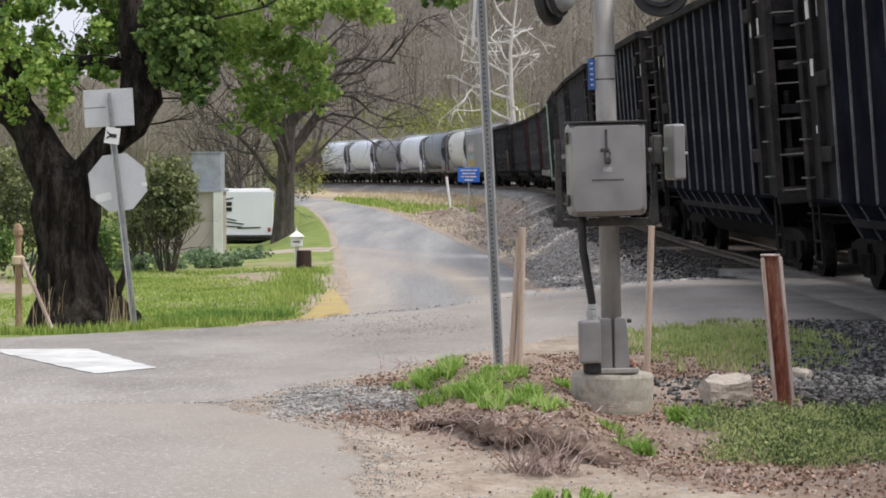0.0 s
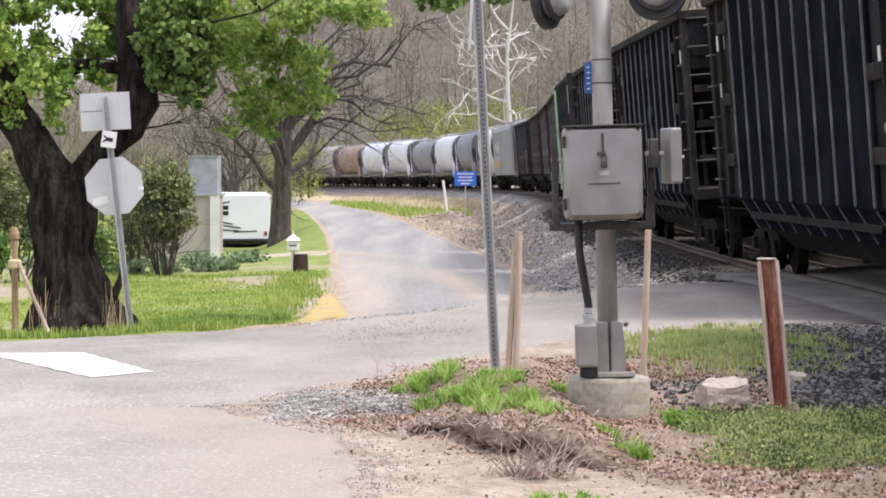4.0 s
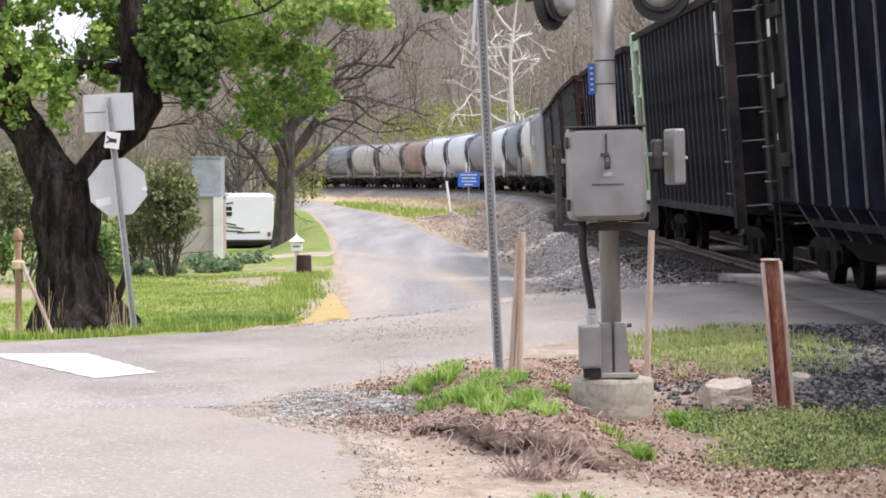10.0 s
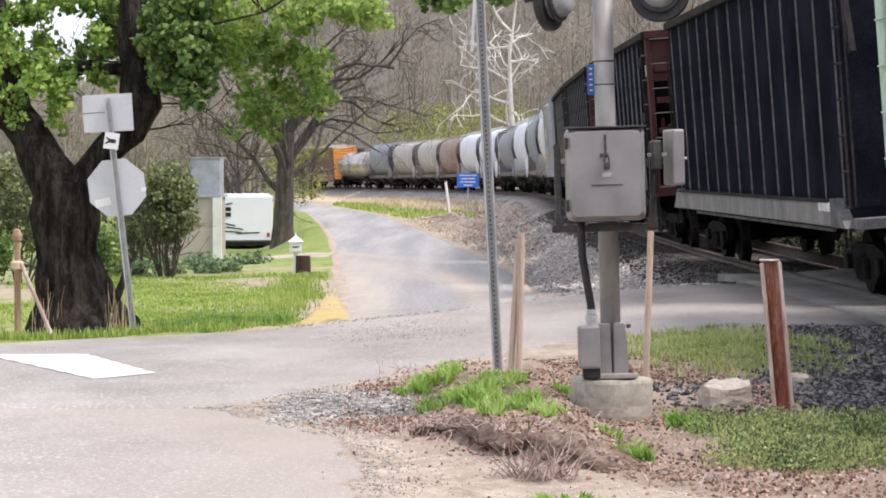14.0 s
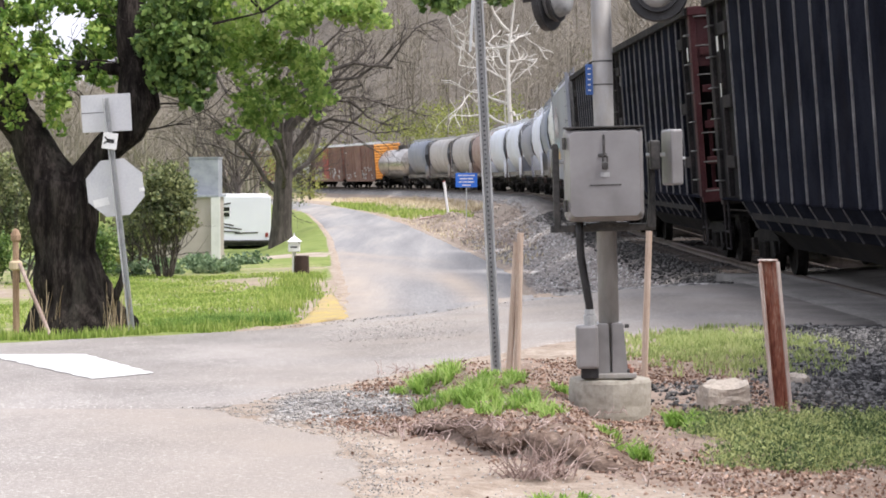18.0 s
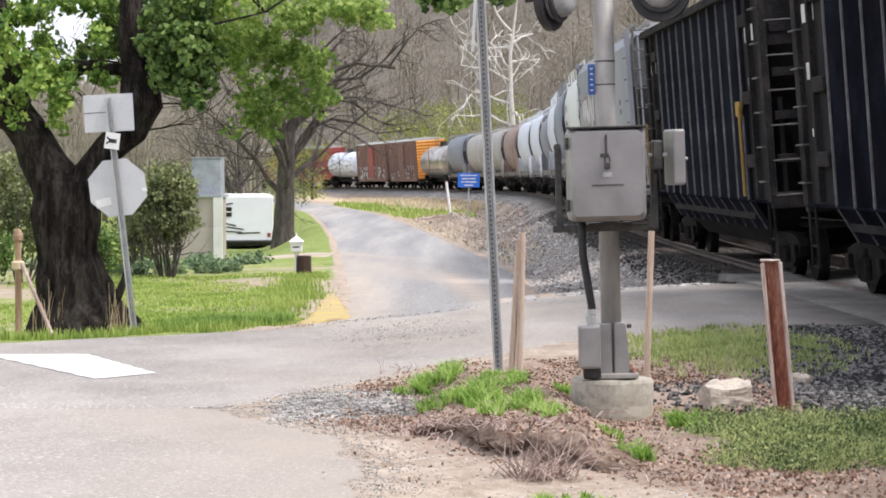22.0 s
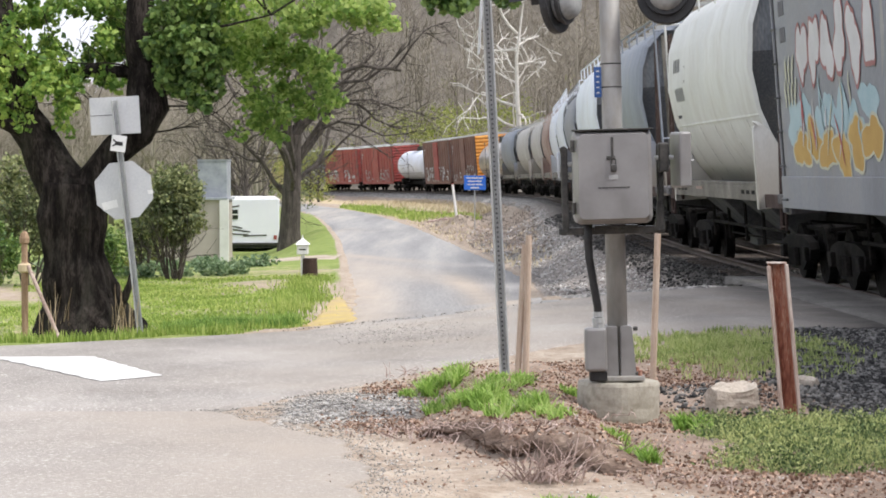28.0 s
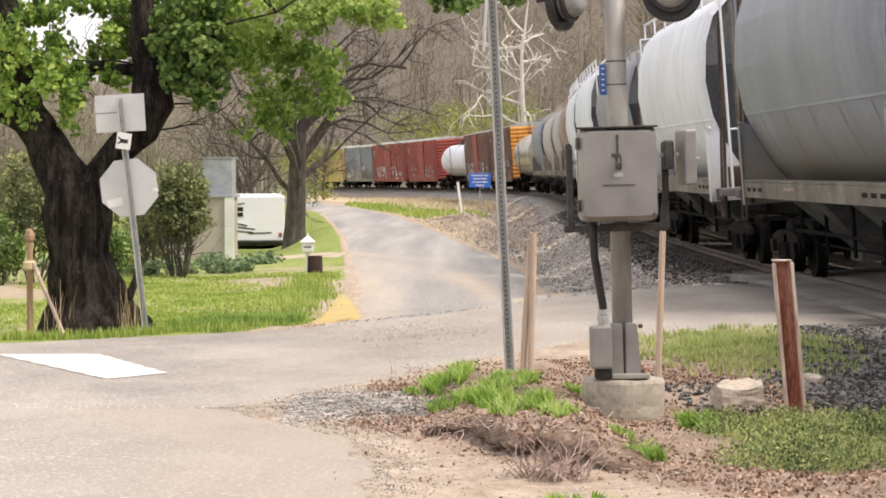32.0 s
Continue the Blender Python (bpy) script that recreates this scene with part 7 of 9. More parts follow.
rock("concrete_lump", on_ground(2.65, 17.0, 0.02), (0.045, 0.1, 0.05), M_PALESTONE, "pale broken piece of concrete in the ballast", 2)

# ---- stop sign across the road, seen from behind ----
SB = on_ground(-3.98, 29.3)
st, sm = channel_post("stop_sign", tuple(SB), (-4.31, 29.3, 2.5), 0.085, M_GALV, "stop sign on a leaning galvanised post, seen from behind", 0, "road sign")
lean = pose(0, 0, 0, 0, -6.3, 0)
bm = bmesh.new()
oct_pts = [(0.395 * math.cos(math.pi / 8 + k * math.pi / 4), 0.395 * math.sin(math.pi / 8 + k * math.pi / 4)) for k in range(8)]
a = [bm.verts.new((x, 0.004, z)) for x, z in oct_pts]
b = [bm.verts.new((x, -0.004, z)) for x, z in oct_pts]
for k in range(8):
    bm.faces.new((a[k], a[(k + 1) % 8], b[(k + 1) % 8], b[k]))
bm.faces.new(a)
bm.faces.new(b[::-1])
bmesh.ops.recalc_face_normals(bm, faces=bm.faces)
o = part("octagon_plate", bm, M_SIGNBACK, st, "bare aluminium back of an octagonal sign")
o.matrix_basis = Matrix.Translation((-0.22, 0.06, 1.88)) @ lean
k1 = part("sticker", box(bmesh.new(), -0.2, -0.008, -0.17, 0.2, 0.004, 0.1, 0, pose(0, 0, 0, 0, -8, 0)), M_WHITE2, o, "white sticker")
part("sticker", box(bmesh.new(), 0.34, -0.008, -0.06, 0.07, 0.004, 0.05), M_WHITE2, o)
o = part("upper_plate", box(bmesh.new(), 0, 0, 0, 0.64, 0.008, 0.48, 0.003), M_SIGNBACK, st, "two stacked aluminium plates seen from behind")
o.matrix_basis = Matrix.Translation((-0.33, 0.06, 2.84)) @ pose(0, 0, 0, 0, -3, 0)
part("plate_joint", box(bmesh.new(), -0.16, -0.006, 0.01, 0.31, 0.004, 0.008), M_DARKMETAL, o)
o = part("small_plate", box(bmesh.new(), 0, 0, 0, 0.19, 0.008, 0.21, 0.003), M_WHITE2, st, "small white plate with a dark mark")
o.matrix_basis = Matrix.Translation((-0.27, -0.05, 2.48)) @ pose(0, 0, 0, 0, 8, 0)
bm = bmesh.new()
box(bm, 0.01, -0.006, 0, 0.09, 0.004, 0.05)
for sgn in (-1, 1):
    box(bm, -0.045, -0.006, sgn * 0.02, 0.07, 0.004, 0.02, 0, pose(0, 0, 0, 0, sgn * 40, 0))
part("arrow_mark", bm, M_LAMPBLACK, o)

# ---- wooden post with a brace beside the tree ----
fp = empty("fence_post", Matrix.Translation(on_ground(-5.4, 28.9)), label="weathered turned wooden post with a rope tie and leaning brace", category="post")
bm = bmesh.new()
revolve(bm, [(0.043, -0.1), (0.043, 0.9), (0.05, 0.92), (0.05, 0.98), (0.04, 1.0), (0.04, 1.22), (0.06, 1.24), (0.066, 1.3), (0.045, 1.36), (0.015, 1.39)], 14)
part("shaft", bm, M_POSTWOOD, fp)
part("rope_tie", revolve(bmesh.new(), [(0.06, 0.86), (0.085, 0.88), (0.085, 0.96), (0.06, 0.98)], 14), M_STRAW, fp)
part("brace", ring(bmesh.new(), [(0.05, -0.05, 0.95), (0.52, -0.2, -0.08)], [0.026, 0.024], 8), M_TWIG, fp, "grey leaning pole")

# ---- mailbox and stump ----
mb = empty("mailbox", Matrix.Translation(on_ground(-3.32, 54.0)), label="white lantern-shaped mailbox on a dark wooden stump", category="mailbox")
bm = bmesh.new()
revolve(bm, [(0.2, -0.1), (0.185, 0.1), (0.175, 0.45)], 16)
part("stump", bm, M_STUMP, mb, "dark wooden stump")
mbx = part("letter_box", box(bmesh.new(), -0.17, 0, 0.66, 0.27, 0.27, 0.24, 0.02), M_WHITE2, mb)
bm = bmesh.new()
bmesh.ops.create_cone(bm, cap_ends=True, segments=4, radius1=0.25, radius2=0.03, depth=0.14, matrix=Matrix.Translation((-0.17, 0, 0.85)) @ pose(0, 0, 0, 0, 0, 45))
part("roof", bm, M_WHITE2, mbx)
part("finial", rod(bmesh.new(), (-0.17, 0, 0.9), (-0.17, 0, 1.0), 0.025, 0.01), M_WHITE2, mbx)
part("slot", box(bmesh.new(), -0.17, -0.137, 0.66, 0.16, 0.006, 0.03), M_LAMPBLACK, mbx)
part("post", box(bmesh.new(), -0.17, 0, 0.27, 0.09, 0.09, 0.56), M_WHITE2, mbx)

# ---- blue notice and white marker on the bank ----
bs = empty("blue_notice", Matrix.Translation(on_ground(1.15, 105)), label="blue notice board with white lettering on a thin post", category="sign")
gz = bs.matrix_basis.translation.z
part("post", rod(bmesh.new(), (0, 0, -0.2), (0, 0, 1.6 - gz), 0.03), M_GALV, bs)
brd = part("board", box(bmesh.new(), 0, -0.05, 1.18 - gz, 1.0, 0.03, 0.66, 0.008), M_BLUE, bs)
bm = bmesh.new()
for r, ws in enumerate(((0.2, 0.3, 0.22), (0.34, 0.25), (0.15, 0.2, 0.3), (0.4,))):
    x = -sum(ws) / 2 - 0.03 * (len(ws) - 1) / 2
    for w in ws:
        box(bm, x + w / 2, -0.068, 1.4 - gz - r * 0.15, w, 0.004, 0.06)
        x += w + 0.03
part("lettering", bm, M_WHITEMARK, brd)
wm = empty("white_marker", Matrix.Translation(on_ground(0.45, 128)), label="leaning white marker stake with a red top", category="marker")
gz = wm.matrix_basis.translation.z
part("shaft", ring(bmesh.new(), [(0, 0, -0.1), (-0.3, 0, 1.0 - gz)], [0.07, 0.07], 8), M_WHITE2, wm)
part("tip", ring(bmesh.new(), [(-0.3, 0, 1.0 - gz), (-0.31, 0, 1.06 - gz)], [0.072, 0.072], 8), M_BOXRED, wm, "faded red tip")
# ---- plants ----
RNG = np.random.default_rng(7)


def leaf_mesh(centres, size, spread=0.5, aspect=0.75, droop=0.3, rng=RNG):
    """Folded leaves, each of two triangles, at the centres, as vertices and faces."""
    n = len(centres)
    c = np.asarray(centres, float)
    s = size * (1 + spread * (rng.random(n) - 0.5) * 2)
    d = rng.normal(size=(n, 3))
    d[:, 2] -= droop
    d /= np.linalg.norm(d, axis=1)[:, None]
    o = np.cross(d, rng.normal(size=(n, 3)))
    o /= np.linalg.norm(o, axis=1)[:, None] + 1e-9
    nn = np.cross(d, o)
    base, tip = c - d * s[:, None] * 0.5, c + d * s[:, None] * 0.5
    w = (s * aspect * 0.5)[:, None]
    l, r = c + o * w + nn * w * 0.35, c - o * w + nn * w * 0.35
    v = np.stack([base, l, tip, r], 1).reshape(-1, 3)
    i = np.arange(n)[:, None] * 4
    f = np.concatenate([np.concatenate([i, i + 1, i + 2], 1), np.concatenate([i, i + 2, i + 3], 1)])
    return v, f


def leaves(name, centres, size, mat, parent=None, label="", **kw):
    v, f = leaf_mesh(centres, size, **kw)
    ob = raw(name, v, f, mat)
    ob.parent = parent
    return tagged(ob, label)


def blob(centre, radii, n, shell=0.35, rng=RNG):
    d = rng.normal(size=(n, 3))
    d /= np.linalg.norm(d, axis=1)[:, None]
    r = rng.random(n) ** (1 / 3) * (1 - shell) + shell * rng.random(n)
    return np.asarray(centre) + d * r[:, None] * np.asarray(radii)


def clumps(centre, radii, n_clumps, per, size, rng=RNG):
    """Leaf centres gathered in small tufts inside an ellipsoid."""
    c = blob(centre, radii, n_clumps, 0.4, rng)
    return np.concatenate([blob(k, (size * rng.uniform(0.6, 1.3),) * 3, per, 0.2, rng) for k in c])


def limb(bm, p, d, length, r, depth, rng, bend=0.35, kids=3, thin=0.62, up=0.15, tips=None, sides=6, min_r=0.004):
    """A crooked branch that divides."""
    pts, radii = [Vector(p)], [r]
    d = Vector(d).normalized()
    steps = 4
    for k in range(steps):
        d = (d + Vector((rng.gauss(0, bend), rng.gauss(0, bend), rng.gauss(0, bend) + up)) * 0.45).normalized()
        pts.append(pts[-1] + d * length / steps)
        radii.append(max(min_r, r * (1 - (1 - thin) * (k + 1) / steps)))
    ring(bm, pts, radii, sides)
    if depth <= 0:
        if tips is not None:
            tips.append(tuple(pts[-1]))
        return
    for k in range(kids):
        i = rng.randint(2, steps)
        nd = (d * 0.7 + Vector((rng.gauss(0, 0.6), rng.gauss(0, 0.6), rng.gauss(0, 0.5) + up))).normalized()
        limb(bm, pts[i], nd, length * rng.uniform(0.55, 0.8), radii[i] * 0.72, depth - 1, rng, bend, kids, thin, up, tips, max(4, sides - 1), min_r)


def big_tree():
    """The old maple at the roadside: ridged trunk forking low, ivy-dark right limb, hanging fresh leaves."""
    b = on_ground(-4.78, 29.9)
    tree = empty("maple_tree", Matrix.Translation(b), label="old dark-barked maple forking low, in fresh green leaf", category="tree")
    rng = random.Random(4)
    bm = bmesh.new()
    ring(bm, [(0.03, 0, -0.3), (0.0, 0, 0.05), (-0.07, 0, 0.5), (-0.17, 0, 1.08), (-0.2, 0, 1.6), (-0.17, 0, 2.05)], [1.0, 0.72, 0.5, 0.42, 0.46, 0.4], 26)
    for v in bm.verts:
        a = math.atan2(v.co.y, v.co.x)
        g = 0.075 * math.sin(a * 5 + v.co.z * 1.1) + 0.04 * math.sin(a * 11 - v.co.z) + 0.09 * noise.noise(v.co * 3) + (0.1 * math.sin(a * 4 + 1) if v.co.z < 0.3 else 0)
        v.co.x *= 1 + g
        v.co.y *= 1 + g
    bmesh.ops.subdivide_edges(bm, edges=bm.edges[:], cuts=3, use_grid_fill=True, smooth=0.3)
    for v in bm.verts:
        v.co += Vector((v.co.x, v.co.y, 0)).normalized() * (0.05 * noise.noise(Vector((v.co.x * 11, v.co.y * 11, v.co.z * 2.6))) + 0.05 * noise.noise(v.co * 3.3))
    part("trunk", bm, M_BARK, tree, smooth=True)
    paths = [
        ([(-0.2, 0, 1.85), (-0.46, 0.05, 2.26), (-0.64, 0.1, 2.62), (-0.86, 0.1, 2.95), (-1.0, 0.1, 3.5), (-1.15, 0.2, 4.3), (-1.3, 0.3, 5.4)], [0.38, 0.3, 0.27, 0.25, 0.22, 0.2, 0.15]),
        ([(-0.1, 0, 1.75), (0.12, -0.05, 2.12), (0.4, -0.05, 2.47), (0.67, -0.02, 2.72), (0.81, 0, 3.05), (0.79, 0.05, 3.55), (0.7, 0.1, 4.0), (0.75, 0.2, 5.6)], [0.26, 0.2, 0.2, 0.24, 0.28, 0.23, 0.2, 0.12]),
        ([(-0.95, 0.1, 3.25), (-0.5, 0.3, 3.42), (0.05, 0.35, 3.55), (0.7, 0.1, 3.5)], [0.11, 0.1, 0.085, 0.08]),
        ([(0.85, 0, 3.4), (1.35, -0.3, 3.6), (1.75, -0.5, 4.05), (2.5, -0.8, 4.2)], [0.055, 0.035, 0.02, 0.01]),
        ([(0.8, 0.1, 4.2), (1.5, 0.4, 4.75), (2.5, 0.5, 4.95), (3.6, 0.6, 5.1)], [0.07, 0.04, 0.025, 0.01]),
        ([(-0.6, 0.1, 2.6), (-1.3, -0.3, 3.0), (-2.2, -0.5, 3.6)], [0.12, 0.08, 0.04]),
        ([(0.42, -0.15, 0.35), (0.62, -0.2, 0.75), (0.68, -0.2, 1.05)], [0.06, 0.05, 0.035]),
    ]
    tips = []
    for pts, rad in paths:
        bm = bmesh.new()
        ring(bm, pts, rad, 14)
        bmesh.ops.subdivide_edges(bm, edges=bm.edges[:], cuts=1, use_grid_fill=True, smooth=0.4)
        for v in bm.verts:
            v.co += Vector((noise.noise(v.co * 5), noise.noise(v.co * 5 + Vector((3, 0, 0))), 0)) * 0.03
        part("limb", bm, M_BARK, tree, smooth=True)
    bm = bmesh.new()
    for pts, rad in paths[:6]:
        for k in range(3, len(pts)):
            for _ in range(3):
                limb(bm, pts[k], (rng.gauss(0.2, 0.8), rng.gauss(-0.2, 0.6), rng.gauss(0.5, 0.3)), rng.uniform(0.5, 1.1), 0.016, 2, rng, 0.4, 3, 0.5, 0.05, tips, 5)
    tagged(part("twig_tangle", bm, M_BARK, tree), kind="stuff")
    rel = lambda x, z, y=0.0: (x + 4.78, y, z - b.z)
    deep, fresh, light = [], [], []
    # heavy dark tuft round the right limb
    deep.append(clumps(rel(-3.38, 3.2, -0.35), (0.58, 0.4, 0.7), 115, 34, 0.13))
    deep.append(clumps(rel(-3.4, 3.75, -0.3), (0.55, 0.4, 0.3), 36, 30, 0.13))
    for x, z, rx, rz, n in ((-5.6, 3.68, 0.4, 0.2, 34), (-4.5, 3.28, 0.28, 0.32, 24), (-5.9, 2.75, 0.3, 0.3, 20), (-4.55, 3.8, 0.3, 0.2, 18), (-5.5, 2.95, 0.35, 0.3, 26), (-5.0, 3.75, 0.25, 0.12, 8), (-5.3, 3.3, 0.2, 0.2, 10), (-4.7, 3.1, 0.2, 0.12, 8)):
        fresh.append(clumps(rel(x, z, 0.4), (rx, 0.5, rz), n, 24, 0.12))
    # lighter leaves stand for lit foliage, deeper ones for the crown's inner shade
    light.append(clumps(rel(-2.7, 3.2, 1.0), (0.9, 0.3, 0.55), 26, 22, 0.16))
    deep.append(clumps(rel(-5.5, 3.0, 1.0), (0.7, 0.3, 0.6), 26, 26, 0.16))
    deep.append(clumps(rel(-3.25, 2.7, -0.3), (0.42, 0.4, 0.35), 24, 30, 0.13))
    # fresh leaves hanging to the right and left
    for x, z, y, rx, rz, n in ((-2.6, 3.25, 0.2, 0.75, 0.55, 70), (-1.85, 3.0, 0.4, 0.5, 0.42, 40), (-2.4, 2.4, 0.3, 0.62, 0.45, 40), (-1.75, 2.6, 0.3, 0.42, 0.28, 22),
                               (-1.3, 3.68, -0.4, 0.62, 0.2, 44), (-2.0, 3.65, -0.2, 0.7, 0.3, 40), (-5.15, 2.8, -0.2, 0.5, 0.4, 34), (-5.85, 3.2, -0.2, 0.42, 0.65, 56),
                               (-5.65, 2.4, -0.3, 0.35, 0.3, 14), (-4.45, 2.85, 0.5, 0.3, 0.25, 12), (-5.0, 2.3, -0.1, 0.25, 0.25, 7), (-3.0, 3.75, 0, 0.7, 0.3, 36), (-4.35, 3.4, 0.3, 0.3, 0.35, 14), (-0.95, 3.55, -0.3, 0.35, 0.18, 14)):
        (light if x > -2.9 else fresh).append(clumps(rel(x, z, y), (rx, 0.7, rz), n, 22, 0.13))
    # the crown above
    for x, y, z, r in ((-5.6, 0.6, 5.6, 1.2), (-3.6, 0.8, 5.9, 1.3), (-1.9, 0.4, 5.3, 1.0), (-4.6, 1.0, 7.2, 1.5), (-2.6, 1.0, 7.0, 1.3)):
        fresh.append(clumps(rel(x, z, y), (r, r, r * 0.6), 26, 20, 0.24))
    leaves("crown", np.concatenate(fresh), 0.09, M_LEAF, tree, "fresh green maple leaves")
    leaves("crown", np.concatenate(light), 0.088, M_LEAFLIGHT, tree, "hanging leaves in a lighter, sunlit yellow-green")
    leaves("crown", np.concatenate(deep), 0.095, M_LEAFDARK, tree, "dense leaves round the limb, darker green for the crown's shade")
    # pale dead stems at the foot
    bm = bmesh.new()
    for k in range(44):
        x = rng.choice((0.55, 0.42, 0.68, 0.6, -0.35, -0.2)) + rng.gauss(0, 0.1)
        rod(bm, (x, -0.6 + rng.gauss(0, 0.08), 0.0), (x + rng.gauss(0.03, 0.06), -0.62, rng.uniform(0.25, 0.8)), 0.005, 0.002, 4)
    stems = part("dead_stems", bm, M_STRAW)
    stems.matrix_basis = Matrix.Translation(b)
    tagged(stems, "dry pale stems standing at the foot of the tree", "dead plants", kind="stuff")


big_tree()

# leaves hanging into the top of the view from a tree overhead
ov = empty("overhanging_branch", Matrix.Translation((0.0, 26.0, 3.6)), label="leafy branch hanging from above", category="branch")
bm = bmesh.new()
ring(bm, [(-2.2, 2.5, 1.6), (-0.9, 0.8, 0.7), (0.0, 0.1, 0.2), (0.5, 0, -0.05)], [0.05, 0.035, 0.02, 0.008], 8)
part("stem", bm, M_BARK, ov)
leaves("leafage", np.concatenate([clumps((0.02, 0, -0.08), (0.32, 0.3, 0.16), 24, 22, 0.09), clumps((0.62, 0, -0.02), (0.18, 0.3, 0.16), 14, 20, 0.08)]), 0.085, M_LEAFDARK, ov)


def bush(name, at, radii, n, mat, label, stems=14, size=0.06, seed=1, bare=0.35):
    rng = random.Random(seed)
    ob = empty(name, Matrix.Translation(at), label=label, category="bush")
    bm = bmesh.new()
    tips = []
    for k in range(stems):
        a = rng.uniform(0, 6.3)
        limb(bm, (0.15 * math.cos(a), 0.15 * math.sin(a), -0.05), (math.cos(a) * 0.35, math.sin(a) * 0.35, 1), radii[2] * 1.1, 0.03, 2, rng, 0.25, 3, 0.45, 0.2, tips, 5)
    part("stem_tangle", bm, M_BARK2, ob)
    c = clumps((0, 0, radii[2] * (1 + bare)), radii, n, 26, 0.2)
    tagged(leaves("leafage", c, size, mat, ob), kind="stuff")
    return ob


bush("garden_bush", on_ground(-6.68, 55), (0.9, 0.85, 1.1), 330, M_LEAFBUSH, "tall garden bush with bare lower stems", 16, 0.085, 3, 0.65)
bush("garden_bush", on_ground(-7.6, 57), (0.7, 0.6, 0.9), 120, M_LEAFBUSH, "dark garden bush behind the tree", 8, 0.085, 5)
bush("garden_bush", on_ground(-7.6, 50), (0.6, 0.5, 0.6), 80, M_LEAFDARK, "low dark green bush", 8, 0.08, 6)
bush("garden_bush", on_ground(-10.0, 50), (0.7, 0.6, 0.75), 110, M_LEAFDARK, "dense green bush at the garden's edge", 8, 0.085, 17, 0.0)
bush("garden_bush", on_ground(-9.6, 52), (1.15, 0.9, 1.35), 240, M_LEAFBUSH, "dark evergreen bush at the garden's edge", 8, 0.085, 7)
bush("garden_bush", on_ground(-8.3, 58), (0.4, 0.4, 0.3), 16, M_LEAFYELLOW, "small round yellow-green garden bush", 6, 0.07, 8, 0.1)


def bare_tree(name, at, height_m, mat, label, seed, depth=4, spread=0.5, lean=(0, 0), trunk=0.45):
    rng = random.Random(seed)
    ob = empty(name, Matrix.Translation(at), label=label, category="tree")
    bm = bmesh.new()
    top = Vector((lean[0], lean[1], height_m * 0.42))
    ring(bm, [(0, 0, -0.3), top * 0.15, top * 0.55, top], [trunk * 1.25, trunk, trunk * 0.85, trunk * 0.7], 12)
    part("trunk", bm, mat, ob)
    for k in range(11):
        f = 0.4 + 0.6 * k / 10
        a = rng.uniform(0, 6.3)
        bm = bmesh.new()
        limb(bm, top * f, (math.cos(a) * 0.9, math.sin(a) * 0.9, spread), height_m * rng.uniform(0.28, 0.42), min(0.15, trunk * 0.4), depth - 1, rng, 0.42, 3, 0.5, 0.06, None, 6, 0.008)
        part("limb", bm, mat, ob)
    return ob


RB = on_ground(-7.9, 112)
bare_tree("roadside_tree", RB, 13, M_BARK2, "grey-barked tree with bare crooked branches", 12, 4, 0.8, (0.25, 0), 0.52)
bare_tree("bare_tree", on_ground(-10.9, 124), 9.5, M_BARK2, "slender bare tree behind the camper", 21, 4, 0.9, (-0.2, 0), 0.17)
bare_tree("bare_tree", on_ground(-12.6, 132), 8.5, M_BARK2, "slender bare tree in the thicket", 23, 4, 1.0, (0.2, 0), 0.15)
# two long bare boughs of the roadside tree that reach over the lane
rt = [o for o in scene.objects if o.name.startswith("roadside_tree")][0]
# long crooked lower limbs that reach out over the lane
rl = random.Random(77)
for pts, rad in (([(0.3, 0, 5.4), (1.9, -0.3, 8.4), (3.7, -0.4, 8.8), (5.5, -0.3, 8.6)], [0.17, 0.12, 0.1, 0.06]),
                 ([(5.2, -0.3, 8.65), (6.0, -0.4, 9.8), (7.0, -0.5, 10.7), (7.6, -0.5, 10.95)], [0.06, 0.045, 0.03, 0.015]),
                 ([(0.4, 0, 4.4), (2.3, 0.4, 7.1), (3.5, 0.5, 6.9), (4.3, 0.5, 6.2), (5.2, 0.4, 5.8)], [0.13, 0.09, 0.075, 0.055, 0.02]),
                 ([(2.3, 0.4, 7.05), (4.0, 0.6, 7.2), (5.4, 0.7, 6.7), (6.6, 0.6, 6.5)], [0.05, 0.04, 0.03, 0.012]),
                 ([(0.3, 0, 5.2), (1.4, 0.3, 8.3), (2.6, 0.5, 9.8), (3.2, 0.5, 10.4)], [0.1, 0.08, 0.05, 0.02])):
    bm = bmesh.new()
    ring(bm, pts, rad, 8)
    bmesh.ops.subdivide_edges(bm, edges=bm.edges[:], cuts=2, use_grid_fill=True, smooth=0.4)
    for v in bm.verts:
        v.co += Vector((noise.noise(v.co * 1.3), 0, noise.noise(v.co * 1.3 + Vector((5, 0, 0))))) * 0.16
    part("limb", bm, M_BARK2, rt)
    bm = bmesh.new()
    for k in range(1, len(pts)):
        for _ in range(4):
            u = Vector(pts[k - 1]).lerp(Vector(pts[k]), rl.uniform(0.3, 1))
            limb(bm, u, (rl.gauss(0.6, 0.5), rl.gauss(0, 0.5), rl.gauss(-0.1, 0.5)), rl.uniform(0.7, 1.6), 0.025, 2, rl, 0.4, 3, 0.5, 0.05, [], 5)
    tagged(part("twig_tangle", bm, M_BARK2, rt), kind="stuff")
rng = random.Random(77)
